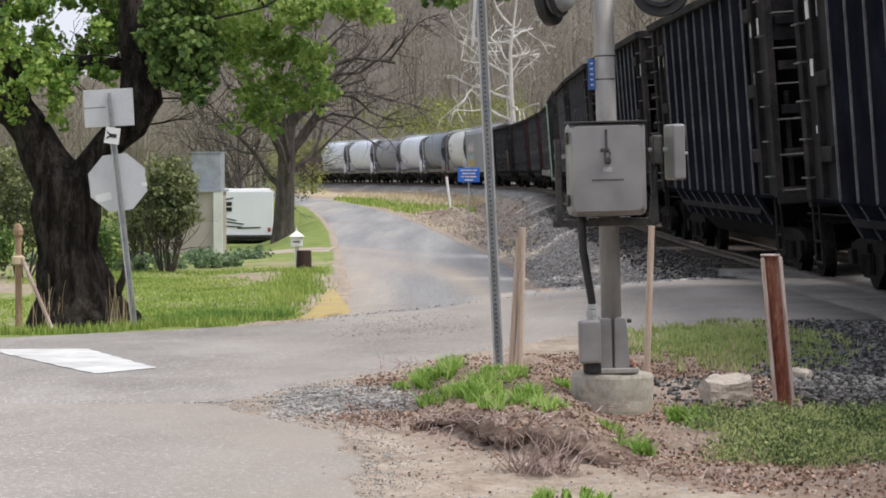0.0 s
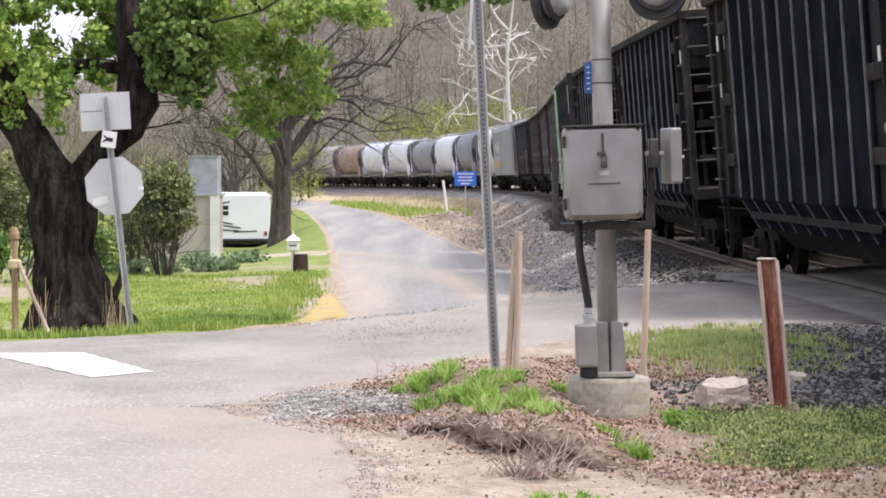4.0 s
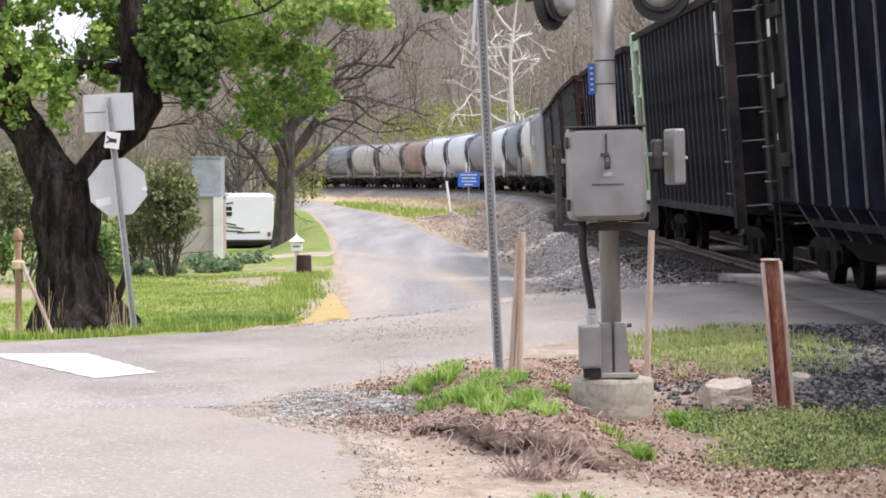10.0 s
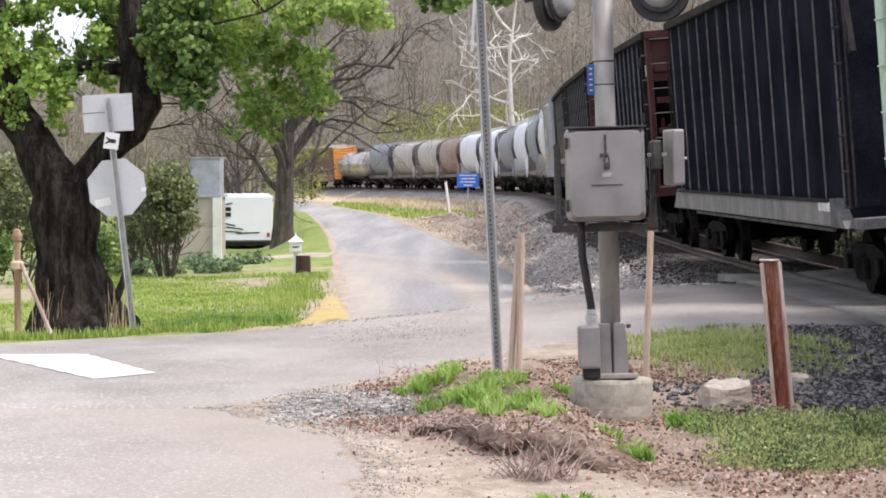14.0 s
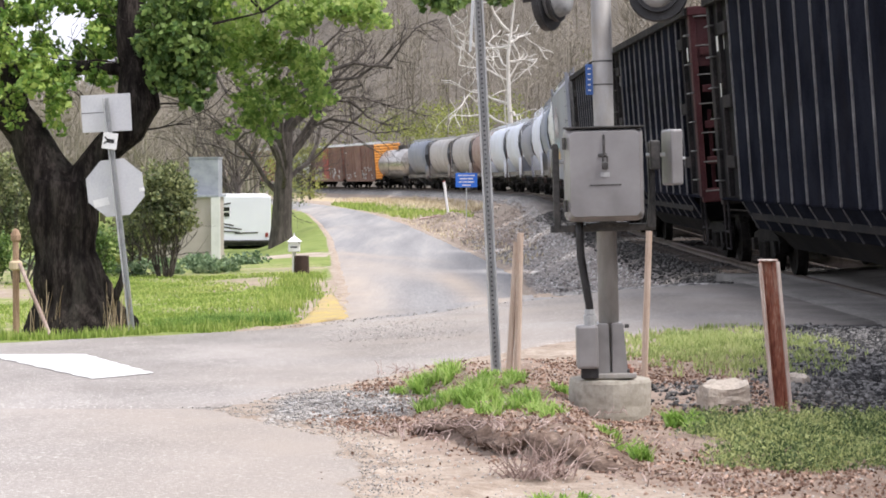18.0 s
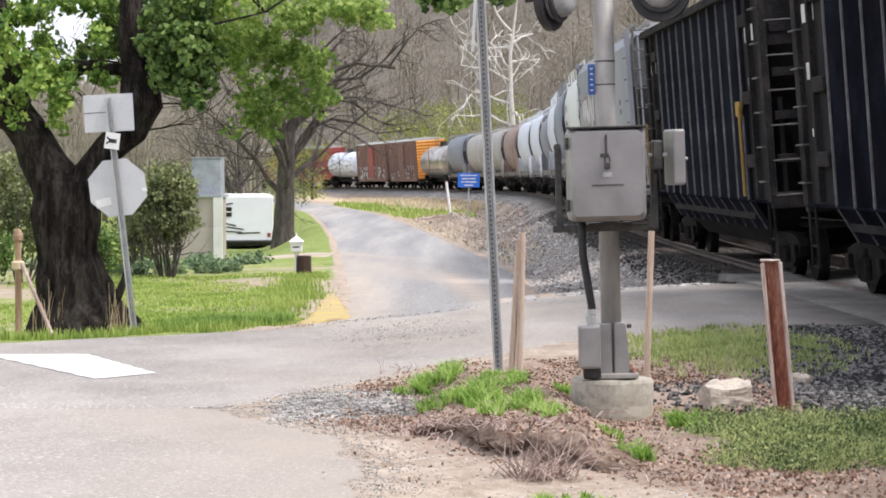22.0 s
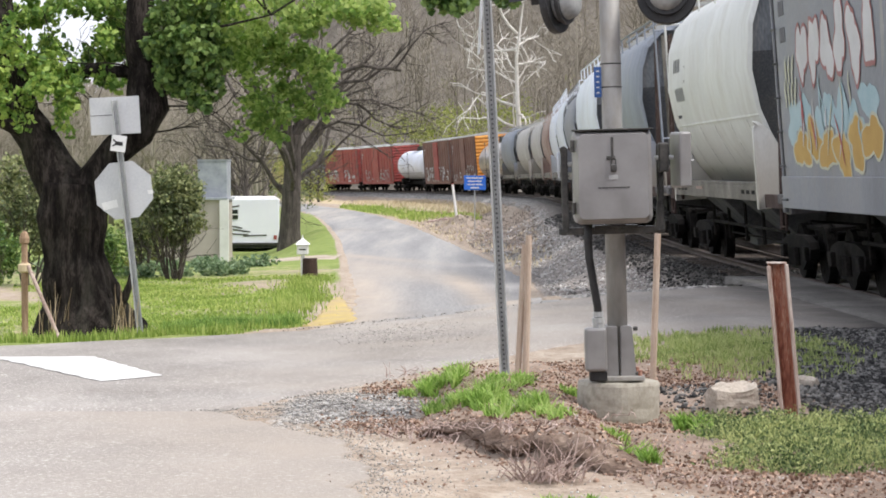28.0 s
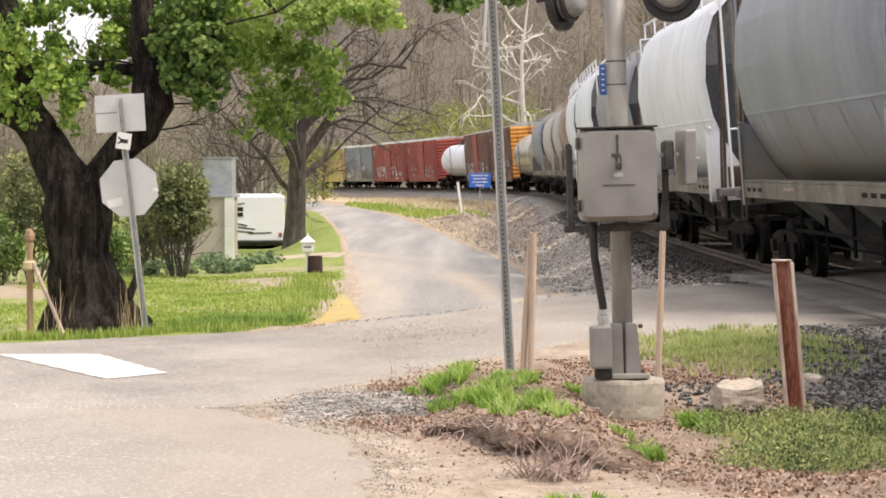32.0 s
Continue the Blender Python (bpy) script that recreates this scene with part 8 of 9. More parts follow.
for pts, r in (([(0.3, 0, 5.2), (1.6, -0.2, 7.2), (2.6, -0.3, 8.0), (3.8, -0.3, 8.1), (4.9, -0.2, 8.9), (5.9, 0, 9.9)], 0.13), ([(0.3, 0, 4.2), (1.3, 0.2, 5.6), (2.4, 0.2, 6.1), (3.6, 0.2, 5.9), (4.6, 0.3, 5.4), (5.6, 0.3, 5.5)], 0.1),
               ([(0.2, 0, 5.6), (0.9, 0.1, 7.6), (1.6, 0.1, 9.2), (2.9, 0.2, 10.4), (3.6, 0.2, 11.8)], 0.12)):
    bm = bmesh.new()
    n = len(pts)
    ring(bm, pts, [r * (1 - 0.75 * k / (n - 1)) for k in range(n)], 8)
    for k in range(1, n):
        for _ in range(2):
            limb(bm, pts[k], (rng.gauss(0.4, 0.5), rng.gauss(0, 0.4), rng.gauss(0.4, 0.5)), rng.uniform(0.8, 1.7), r * 0.3, 2, rng, 0.45, 3, 0.5, 0.08, None, 5, 0.008)
    part("limb", bm, M_BARK2, rt)
SY = on_ground(6.3, 206)
sy = empty("sycamore_tree", Matrix.Translation(SY), label="white-barked sycamore with bare branches", category="tree")
rng = random.Random(3)
bm = bmesh.new()
ring(bm, [(0, 0, -1), (0.1, 0, 5), (-0.2, 0, 9), (-0.3, 0, 13), (0.3, 0, 18)], [0.3, 0.26, 0.21, 0.15, 0.07], 10)
part("trunk", bm, M_SYCAMORE, sy)
for z, dx in ((6.0, -1), (7.2, -0.9), (8.4, 0.8), (9, -1), (10, -0.8), (10.8, 0.9), (12, -1), (12.6, 1), (13.8, -0.7), (14.5, 0.8), (15.5, -0.6)):
    bm = bmesh.new()
    limb(bm, (-0.2, 0, z + rng.gauss(0, 0.5)), (dx + rng.gauss(0, 0.3), rng.gauss(0, 0.5), 0.3 + rng.gauss(0, 0.35)), rng.uniform(3.2, 6.5) if dx < 0 else rng.uniform(1.8, 3.6), rng.uniform(0.08, 0.14), 2, rng, 0.5, 3, 0.5, 0.05, None, 6, 0.04)
    part("limb", bm, M_SYCAMORE, sy)


# ---- bare woods on the hill ----
def bare_templates():
    templates = []
    for seed in range(6):
        rng = random.Random(100 + seed)
        bm = bmesh.new()
        h = 1.0
        ring(bm, [(0, 0, -0.03), (rng.gauss(0, 0.02), 0, 0.3), (rng.gauss(0, 0.03), 0, 0.6), (rng.gauss(0, 0.04), 0, 0.95)], [0.014, 0.011, 0.008, 0.003], 5)
        for k in range(11):
            z = 0.28 + 0.62 * k / 10
            a = rng.uniform(0, 6.3)
            limb(bm, (0, 0, z), (math.cos(a), math.sin(a), 0.9), 0.3 * (1.15 - z) + 0.07, 0.0055, 2, rng, 0.35, 3, 0.5, 0.12, None, 3, 0.0011)
        bmesh.ops.triangulate(bm, faces=bm.faces)
        bm.verts.index_update()
        v = np.array([tuple(x.co) for x in bm.verts])
        f = np.array([[x.index for x in t.verts] for t in bm.faces])
        bm.free()
        templates.append((v, f))
    return templates


def woods():
    templates = bare_templates()
    rng = np.random.default_rng(11)
    vs, fs, n = [], [], 0
    placed = 0
    while placed < 1050:
        thicket = placed % 4 == 3
        shoulder = placed % 7 == 0 and not thicket
        y = rng.uniform(150, 250) if thicket else rng.uniform(150, 620)
        x = rng.uniform(-0.24, -0.066) * y if thicket else (rng.uniform(-0.23, -0.12) if shoulder else rng.uniform(-0.27, 0.24)) * y
        d, _ = line_near(np.array([x]), np.array([y]))
        if thicket:
            if d[0] > -6 or x > lane_left(y) - 2.5:
                continue
        elif d[0] < 11 or d[0] > 330:
            continue
        v, f = templates[rng.integers(6)]
        hgt = rng.uniform(5, 12) if thicket else rng.uniform(6, 19)
        a = rng.uniform(0, 6.3)
        c, s = math.cos(a) * hgt, math.sin(a) * hgt
        w = np.stack([v[:, 0] * c - v[:, 1] * s, v[:, 0] * s + v[:, 1] * c, v[:, 2] * hgt], 1)
        vs.append(w + np.array([x, y, float(height(x, y))]))
        fs.append(f + n)
        n += len(v)
        placed += 1
    ob = raw("woods", np.concatenate(vs), np.concatenate(fs), M_WOODS)
    tagged(ob, "bare brown spring woods covering the hillside", "woods", kind="stuff")
    # young trees and shrubs in first leaf along the foot of the hill
    c = []
    while len(c) < 150:
        middle = len(c) < 48
        y = rng.uniform(225, 310) if middle else rng.uniform(150, 430)
        x = (rng.normal(-0.012, 0.02) if middle else rng.uniform(-0.25, 0.12)) * y
        d, _ = line_near(np.array([x]), np.array([y]))
        if (d[0] > 9 and d[0] < 75) or (-60 < d[0] < -8 and x < lane_left(y) - 5 and y > 150 and not middle):
            tall = rng.uniform(2, 7) if middle else rng.uniform(1, 4)
            c.append(clumps((x, y, float(height(x, y)) + tall), (2.4, 2.4, 2.0), 14, 9, 0.9, rng))
    ob = leaves("understory", np.concatenate(c), 0.26, M_LEAFYELLOW)
    tagged(ob, "yellow-green spring undergrowth along the line", "undergrowth", kind="stuff")


woods()


# ---- grass and weeds ----
def blades(name, pts, tall, wide, mat, label, lean=0.5, seed=1):
    rng = np.random.default_rng(seed)
    n = len(pts)
    a = rng.uniform(0, 6.3, n)
    h = tall * rng.uniform(0.5, 1.3, n)
    off = np.stack([np.cos(a), np.sin(a), np.zeros(n)], 1)
    out = np.stack([np.cos(a + 1.6), np.sin(a + 1.6), np.zeros(n)], 1) * (h * lean * rng.uniform(0, 1, n))[:, None]
    w = wide * rng.uniform(0.6, 1.3, n)[:, None]
    tip = pts + out + np.stack([np.zeros(n), np.zeros(n), h], 1)
    mid = pts + out * 0.35 + np.stack([np.zeros(n), np.zeros(n), h * 0.55], 1)
    v = np.stack([pts - off * w, pts + off * w, mid + off * w * 0.8, tip, mid - off * w * 0.8], 1).reshape(-1, 3)
    i = np.arange(n)[:, None] * 5
    f = np.concatenate([np.concatenate([i + p for p in t], 1) for t in ((0, 1, 2), (0, 2, 4), (4, 2, 3))])
    return tagged(raw(name, v, f, mat), label, kind="stuff")


def scatter(n, fx, fy, keep, seed):
    rng = np.random.default_rng(seed)
    x, y = rng.uniform(*fx, n), rng.uniform(*fy, n)
    k = keep(x, y, rng)
    x, y = x[k], y[k]
    return np.stack([x, y, height(x, y)], 1)


lawn = scatter(95000, (-9.5, -1.2), (25.5, 56), lambda x, y, r: (y > cross_far(x) + 0.15) & (x < lane_left(y) - 0.25 - 0.3 * r.random(len(x))) & (np.sin(x * 0.9 + y * 0.35) * np.sin(y * 0.21 + 1) + 0.35 * np.sin(x * 2.7 + 1) * np.sin(y * 0.8) + 0.5 > r.random(len(x))), 2)
blades("lawn_grass", lawn, 0.05, 0.014, M_GRASS, "rough spring lawn grass", 1.1)
verge = scatter(16000, (-7, -1.4), (25.5, 33), lambda x, y, r: (y > cross_far(x) + 0.1) & (y < cross_far(x) + 1.6 * r.random(len(x)) + 0.2) & (x < lane_left(y) - 0.5), 3)
blades("verge_grass", verge, 0.13, 0.011, M_GRASS, "long green verge grass beside the road", 0.5)
M_TALLGRASS = material("deep_green_long_grass", [(0.112, 0.21, 0.042), (0.21, 0.35, 0.07), (0.378, 0.504, 0.14)], 0.8, 0.7, bump=0.0, random_amount=0.4, island=True, trans=0.45)
corner = scatter(60000, (-5.2, -1.7), (28.0, 35), lambda x, y, r: (y > cross_far(x) + 0.25) & (x < lane_left(y) - 0.55 - 0.25 * r.random(len(x))) & (np.exp(-(((x + 2.7) / 1.1) ** 2 + ((y - 32.2) / 1.1) ** 2)) > 0.15 + 0.8 * r.random(len(x))), 51)
blades("long_grass", corner, 0.12, 0.008, M_TALLGRASS, "long dark green grass at the corner of the lane", 0.7, 51)
edge = scatter(16000, (-4.2, -1.8), (35, 52), lambda x, y, r: (np.abs(x - lane_left(y) + 0.95) < 0.3 * np.abs(r.normal(size=len(x)))), 52)
blades("long_grass", edge, 0.13, 0.01, M_GRASS, "long pale green grass along the lane's edge", 0.6, 52)
# tufts of weeds on the mound: place, breadth, height
tufts = [(-0.07, 17.3, 0.13, 0.13), (-0.16, 17.6, 0.07, 0.09), (0.03, 17.1, 0.1, 0.13), (-0.31, 17.2, 0.04, 0.06), (0.05, 15.3, 0.1, 0.11), (0.16, 14.7, 0.08, 0.11), (-0.07, 16.0, 0.09, 0.09),
         (0.32, 15.5, 0.1, 0.15), (0.25, 15.9, 0.09, 0.1), (0.3, 13.95, 0.05, 0.12), (0.46, 16.4, 0.08, 0.08), (0.34, 16.7, 0.06, 0.08), (0.56, 16.4, 0.07, 0.08), (0.52, 14.1, 0.1, 0.12), (0.58, 13.6, 0.05, 0.09),
         (0.66, 13.5, 0.04, 0.07), (0.97, 13.5, 0.05, 0.06), (1.05, 12.6, 0.08, 0.09), (0.9, 16.3, 0.05, 0.06), (0.3, 14.9, 0.06, 0.1), (1.5, 14.0, 0.08, 0.11), (1.56, 13.7, 0.06, 0.08), (0.5, 10.75, 0.05, 0.06), (0.66, 10.7, 0.06, 0.05)]
for k, (x, y, wide, tall) in enumerate(tufts):
    r = np.random.default_rng(40 + k)
    n = int(2300 * wide)
    g = np.stack([x + r.normal(size=9) * wide * 0.7, y + r.normal(size=9) * wide * 1.8], 1)[np.minimum(r.integers(0, 9, n), r.integers(0, 9, n))]
    q = g + r.normal(size=(n, 2)) * (0.016, 0.02)
    blades("weeds", np.stack([q[:, 0], q[:, 1], height(q[:, 0], q[:, 1])], 1), tall * 0.85, 0.0075, M_WEED, "tuft of bright green weeds on the earth mound", 1.5, 40 + k)["category"] = "weeds"
mat_pts = scatter(80000, (1.3, 3.3), (11.4, 15.2), lambda x, y, r: (x > 1.56 + 0.07 * r.normal(size=len(x)) + 0.08 * np.sin(y * 6)) & (y < 14.5 + 0.12 * r.normal(size=len(x))) & (y > 11.9 + 0.12 * r.normal(size=len(x))) & (x < 3.1) & (np.sin(x * 17 + 2 * np.sin(y * 9)) * np.sin(y * 13 + x * 5) > -0.45 + 0.5 * r.normal(size=len(x))), 6)
lift = 0.015 + 0.12 * (0.5 + 0.5 * np.sin(mat_pts[:, 0] * 19 + 3 * np.sin(mat_pts[:, 1] * 11)) * np.sin(mat_pts[:, 1] * 15)) * np.random.default_rng(3).random(len(mat_pts))
mat_pts[:, 2] += lift
tagged(leaves("groundcover", mat_pts, 0.026, M_SEDUM, droop=-1.2, aspect=0.42, rng=np.random.default_rng(6)), "low olive-green groundcover along the mound", "plants", kind="stuff")
pt2 = scatter(34000, (1.3, 4.0), (17.4, 23.6), lambda x, y, r: (np.exp(-(((x - 2.6) / 0.8) ** 2 + ((y - 21.0) / 2.4) ** 2)) * (1 + lumps(x, y * 0.6, 0.07, 0.55)) > r.random(len(x)) * 1.0 + 0.12) & (y < cross_near(x) + 0.05), 7)
blades("moss_grass", pt2, 0.06, 0.007, M_MOSSGRASS, "mossy yellow-green grass beside the track", 1.2, 7)


def stones(name, pts, size, mat, label, seed):
    """Broken stones, each an uneven eight-cornered lump."""
    rng = np.random.default_rng(seed)
    n = len(pts)
    corners = np.array([(x, y, z) for x in (-1, 1) for y in (-1, 1) for z in (-1, 1)], float)
    s = size * rng.uniform(0.4, 1.3, n)
    v = corners[None] * (0.5 + 0.28 * rng.random((n, 8, 3)) - 0.14) * s[:, None, None] * rng.uniform(0.6, 1.2, (n, 1, 3))
    a = rng.uniform(0, 6.3, n)
    b = rng.uniform(-0.7, 0.7, n)
    ca, sa, cb, sb = np.cos(a)[:, None], np.sin(a)[:, None], np.cos(b)[:, None], np.sin(b)[:, None]
    x, y, z = v[..., 0], v[..., 1], v[..., 2]
    y, z = y * cb - z * sb, y * sb + z * cb
    x, y = x * ca - y * sa, x * sa + y * ca
    v = np.stack([x, y, z], -1) + pts[:, None] + np.array([0, 0, 0.15 * size])
    faces = np.array([(0, 1, 3, 2), (4, 6, 7, 5), (0, 4, 5, 1), (2, 3, 7, 6), (0, 2, 6, 4), (1, 5, 7, 3)])
    f = (np.arange(n)[:, None, None] * 8 + faces[None]).reshape(-1, 4)
    return tagged(raw(name, v.reshape(-1, 3), f, mat), label, kind="stuff")


def scarp_side(x, y):
    """Positive on the mound's side of the scarp."""
    return (x + 0.3) * 0.877 + (y - 14.2) * 0.48 + 0.12 * np.sin(y * 3.1)


def near_line(x, y, r, lo, hi):
    d, _ = line_near(x, y)
    return (np.abs(d) > lo) & (np.abs(d) < hi)


b1p = scatter(40000, (2.4, 6.5), (14, 23.6), lambda x, y, r: near_line(x, y, r, 1.0, 4.45 - 0.19 * np.maximum(y - 16, 0) + 0.2 * r.normal(size=len(x))) & (y < cross_near(x) - 0.1), 8)
stones("ballast", b1p, 0.03, M_DARKSTONE, "dark coarse track ballast stones", 8)
b2p = scatter(22000, (-1, 8), (35, 110), lambda x, y, r: near_line(x, y, r, 2.3, 5.2 + 0.6 * r.normal(size=len(x))) & (x > lane_right(y) + 0.3), 9)
stones("ballast", b2p, 0.04, M_GREYSTONE, "grey crushed-stone bank below the rails", 9)
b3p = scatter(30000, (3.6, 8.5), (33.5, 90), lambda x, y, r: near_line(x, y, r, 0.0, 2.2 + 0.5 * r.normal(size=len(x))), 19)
stones("ballast", b3p, 0.045, M_SOOTSHADE, "sooty ballast between and beside the rails, darkened for the train's shade", 19)
g1 = scatter(30000, (-2.0, 0.5), (13.2, 20.5), lambda x, y, r: (np.exp(-(((x + 0.7) / 0.55) ** 2 + ((y - 16.4) / 1.8) ** 2)) > 0.12 + 0.8 * r.random(len(x))), 10)
stones("loose_gravel", g1, 0.0115, M_GRAVEL, "loose grey gravel at the edge of the asphalt", 10)
g2 = scatter(9000, (-0.6, 3.2), (10.0, 19.5), lambda x, y, r: r.random(len(x)) < np.where(scarp_side(x, y) > 0, 0.4, 0.4), 11)
stones("scattered_stones", g2, 0.0095, M_STONE, "small stones scattered on bare earth", 11)
g5 = scatter(7000, (-2.2, 1.6), (22.5, 31.5), lambda x, y, r: (y > cross_near(x)) & (np.exp(-(((x + 0.5 + 0.05 * (y - 27)) / 0.7) ** 2 + ((y - 27.5) / 2.6) ** 2)) + 0.7 * np.exp(-((y - cross_far(x) - 0.1) / 0.25) ** 2) > 0.1 + r.random(len(x))), 16)
g5[:, 2] = np.maximum(g5[:, 2], height(g5[:, 0], g5[:, 1], False) + 0.012)
stones("loose_grit", g5, 0.014, M_GRAVEL, "loose grit on the road at the mouth of the lane", 16)
g4 = scatter(30000, (-1.9, 0.4), (9.8, 16.5), lambda x, y, r: np.abs(x - apron_right(y) - 0.05) < 0.22 * np.abs(r.normal(size=len(x))), 14)
stones("edge_gravel", g4, 0.007, M_GRAVEL, "fine gravel along the broken edge of the asphalt", 14)
g3 = scatter(1800, (1.3, 2.6), (14.6, 18.0), lambda x, y, r: (np.exp(-(((x - 1.9) / 0.5) ** 2 + ((y - 16.2) / 1.4) ** 2)) > 0.2 + 0.7 * r.random(len(x))), 13)
stones("loose_gravel", g3, 0.024, M_DARKSTONE, "grey gravel round the signal's foot", 13)
lit = scatter(38000, (-0.7, 2.4), (10.2, 21), lambda x, y, r: (y < cross_near(x) + 0.1) & (np.sin(x * 3) * np.sin(y * 2) + 0.9 > r.random(len(x)) * 1.4) & (r.random(len(x)) < np.where(scarp_side(x, y) > 0, 1.0, 0.025)), 12)
v, f = leaf_mesh(lit + np.array([0, 0, 0.008]), 0.023, rng=np.random.default_rng(12))
v[:, 2] = np.maximum(v[:, 2], height(v[:, 0], v[:, 1]) + 0.002)
tagged(raw("leaf_litter", v, f, M_LITTER), "brown dead leaves on the mound", kind="stuff")


def brush(name, at, n, r, tall, seed, label, mat=None):
    rng = random.Random(seed)
    bm = bmesh.new()
    for k in range(n):
        p = Vector((rng.gauss(0, r), rng.gauss(0, r * 0.6), 0))
        d = Vector((rng.gauss(0, 0.6), rng.gauss(0, 0.4), rng.uniform(0.4, 1))).normalized() * tall * rng.uniform(0.4, 1.2)
        m = p + d * 0.55 + Vector((rng.gauss(0, 0.02), 0, 0))
        ring(bm, [p, m, p + d + Vector((rng.gauss(0, 0.03), rng.gauss(0, 0.03), -0.02))], [0.004, 0.003, 0.0015], 4)
    ob = part(name, bm, mat or M_TWIG)
    ob.matrix_basis = Matrix.Translation(at)
    return tagged(ob, label, kind="stuff")


brush("dead_brush", on_ground(0.5, 11.7), 110, 0.09, 0.24, 1, "grey tangle of dead brush at the scarp")
brush("dead_brush", on_ground(-0.05, 13.9), 110, 0.25, 0.12, 2, "dry twigs along the scarp")
brush("dead_brush", on_ground(0.3, 13.3), 70, 0.25, 0.1, 3, "dry twigs along the scarp")
for k, (x, y) in enumerate(((-0.2, 14.4), (0.1, 13.6), (0.55, 12.8), (0.8, 12.3), (1.05, 11.9), (0.7, 13.1), (1.2, 12.9), (0.85, 14.2), (1.3, 11.4))):
    brush("dead_brush", on_ground(x, y), 20, 0.16, 0.09, 10 + k, "dry roots and twigs on the scarp")
# crust of earth and roots that overhangs the scarp
verts = []
ys = np.linspace(11.75, 14.3, 90)
for k, y in enumerate(ys):
    x = -0.3 - ((y - 14.2) * 0.48 + 0.12 * math.sin(y * 3.1) + 0.03) / 0.877
    fade = min(1.0, k / 10, (89 - k) / 10)
    j = noise.noise(Vector((y * 4, 1, 1))) * 0.05 + noise.noise(Vector((y * 13, 5, 5))) * 0.03
    lip = min(float(height(x + 0.14, y + 0.06)), float(height(x, y)) + 0.07)
    for off, dz in ((0.28, -0.006), (0.17, 0.006), (0.08, 0.008), (-0.04 + j, -0.004), (-0.035 + j, -0.026), (0.04, -0.04), (0.14, -0.05)):
        px, py = x + off * 0.877, y + off * 0.48
        q = noise.noise(Vector((px * 14, py * 14, 9))) * 0.007
        z = max(float(height(px, py)), lip - 0.01) + dz if dz > -0.01 else lip + dz
        if dz < -0.03:
            z = min(z, float(height(px, py)) - 0.02)
        verts.append((px, py, z + q - 0.06 * (1 - fade)))
i = (np.arange(89)[:, None] * 7 + np.arange(6)[None]).ravel()
M_CRUST = material("root_bound_earth", [(0.075, 0.052, 0.04), (0.16, 0.115, 0.09), (0.28, 0.215, 0.172)], 6.0, 0.97, bump=0.8, fine=45, spec=0.1)
tagged(raw("earth_crust", verts, np.stack([i, i + 1, i + 8, i + 7], 1), M_CRUST, True), "ragged crust of earth overhanging the scarp", "earth", kind="stuff")
for k in range(16):
    y = 11.7 + k * 0.19
    x = -0.3 - ((y - 14.2) * 0.48 + 0.12 * math.sin(y * 3.1)) / 0.877 + 0.04
    brush("root_fringe", on_ground(x, y, -0.03), 22, 0.11, 0.08, 30 + k, "dark roots and twigs hanging over the scarp", M_ROOT)
clods = scatter(5000, (-0.9, 1.9), (10.6, 17), lambda x, y, r: np.abs((x + 0.3) * 0.877 + (y - 14.2) * 0.48 + 0.12 * np.sin(y * 3.1) - 0.02) < 0.22 * np.abs(r.normal(size=len(x))), 15)
M_CLOD = material("crumbled_earth", [(0.1404, 0.0825, 0.0576), (0.2376, 0.1503, 0.108), (0.3564, 0.2473, 0.1845)], 4.0, 0.98, bump=0.2, random_amount=0.5, island=True)
stones("earth_clods", clods, 0.016, M_CLOD, "crumbled brown earth along the scarp", 15)
brush("dead_brush", on_ground(-0.4, 19.4), 16, 0.15, 0.14, 4, "dead twigs at the roadside")

# low planting beds in the garden
bed = np.concatenate([clumps((x, y, float(height(x, y)) + 0.12), (0.6, 0.5, 0.22), 26, 16, 0.14) for x, y in ((-7.6, 56), (-6.8, 57), (-6.0, 57.5), (-5.5, 58), (-8.6, 56), (-7.4, 60), (-6.6, 61), (-5.9, 62), (-8.2, 61), (-5.3, 63), (-9.2, 60), (-6.9, 63), (-10.4, 59))])
tagged(leaves("planting_bed", bed, 0.1, M_BED), "low blue-green garden planting", "plants", kind="stuff")

# yellow flowers along the edge of the lane
rows = []
for y in np.linspace(31.3, 41.5, 50):
    u = (y - 31.3) / 10.2
    c, w = float(lane_left(y)) - 0.12 - 0.1 * u, 0.3 * (1 - u) ** 0.6 * smooth01((u + 0.04) / 0.1) + 0.02
    rows.append([(c + w * (k / 6 - 1) * (1 + ragged(y, k, 0.06)) + (0 if 0 < k < 12 else ragged(y * 3, k, 0.03)), y) for k in range(13)])
p = np.array(rows)
zz = np.maximum(height(p[..., 0], p[..., 1]), height(p[..., 0], p[..., 1], False) + 0.006) + 0.022
zz[:, [0, -1]] -= 0.03
zz[[0, -1]] -= 0.03
i = (np.arange(49)[:, None] * 13 + np.arange(12)[None]).ravel()
tagged(raw("yellow_moss", np.concatenate([p, zz[..., None]], -1).reshape(-1, 3), np.stack([i, i + 1, i + 14, i + 13], 1), M_FLOWERMAT, True), "bright yellow moss mat along the road's edge", "moss", kind="stuff")
yf = scatter(5000, (-3.2, -0.9), (30.9, 45), lambda x, y, r: (np.abs(x - lane_left(y) + 0.1) < (0.34 - 0.012 * (y - 31)) * (0.55 + 0.5 * r.random(len(x)))) & (y > cross_far(x) + 0.05) & (y < 39 + 3 * r.normal(size=len(x))), 21)
v, f = leaf_mesh(yf, 0.03, aspect=0.9, rng=np.random.default_rng(21))
v[:, 2] = height(v[:, 0], v[:, 1]) + 0.012 + 0.25 * (v[:, 2] - height(v[:, 0], v[:, 1]))
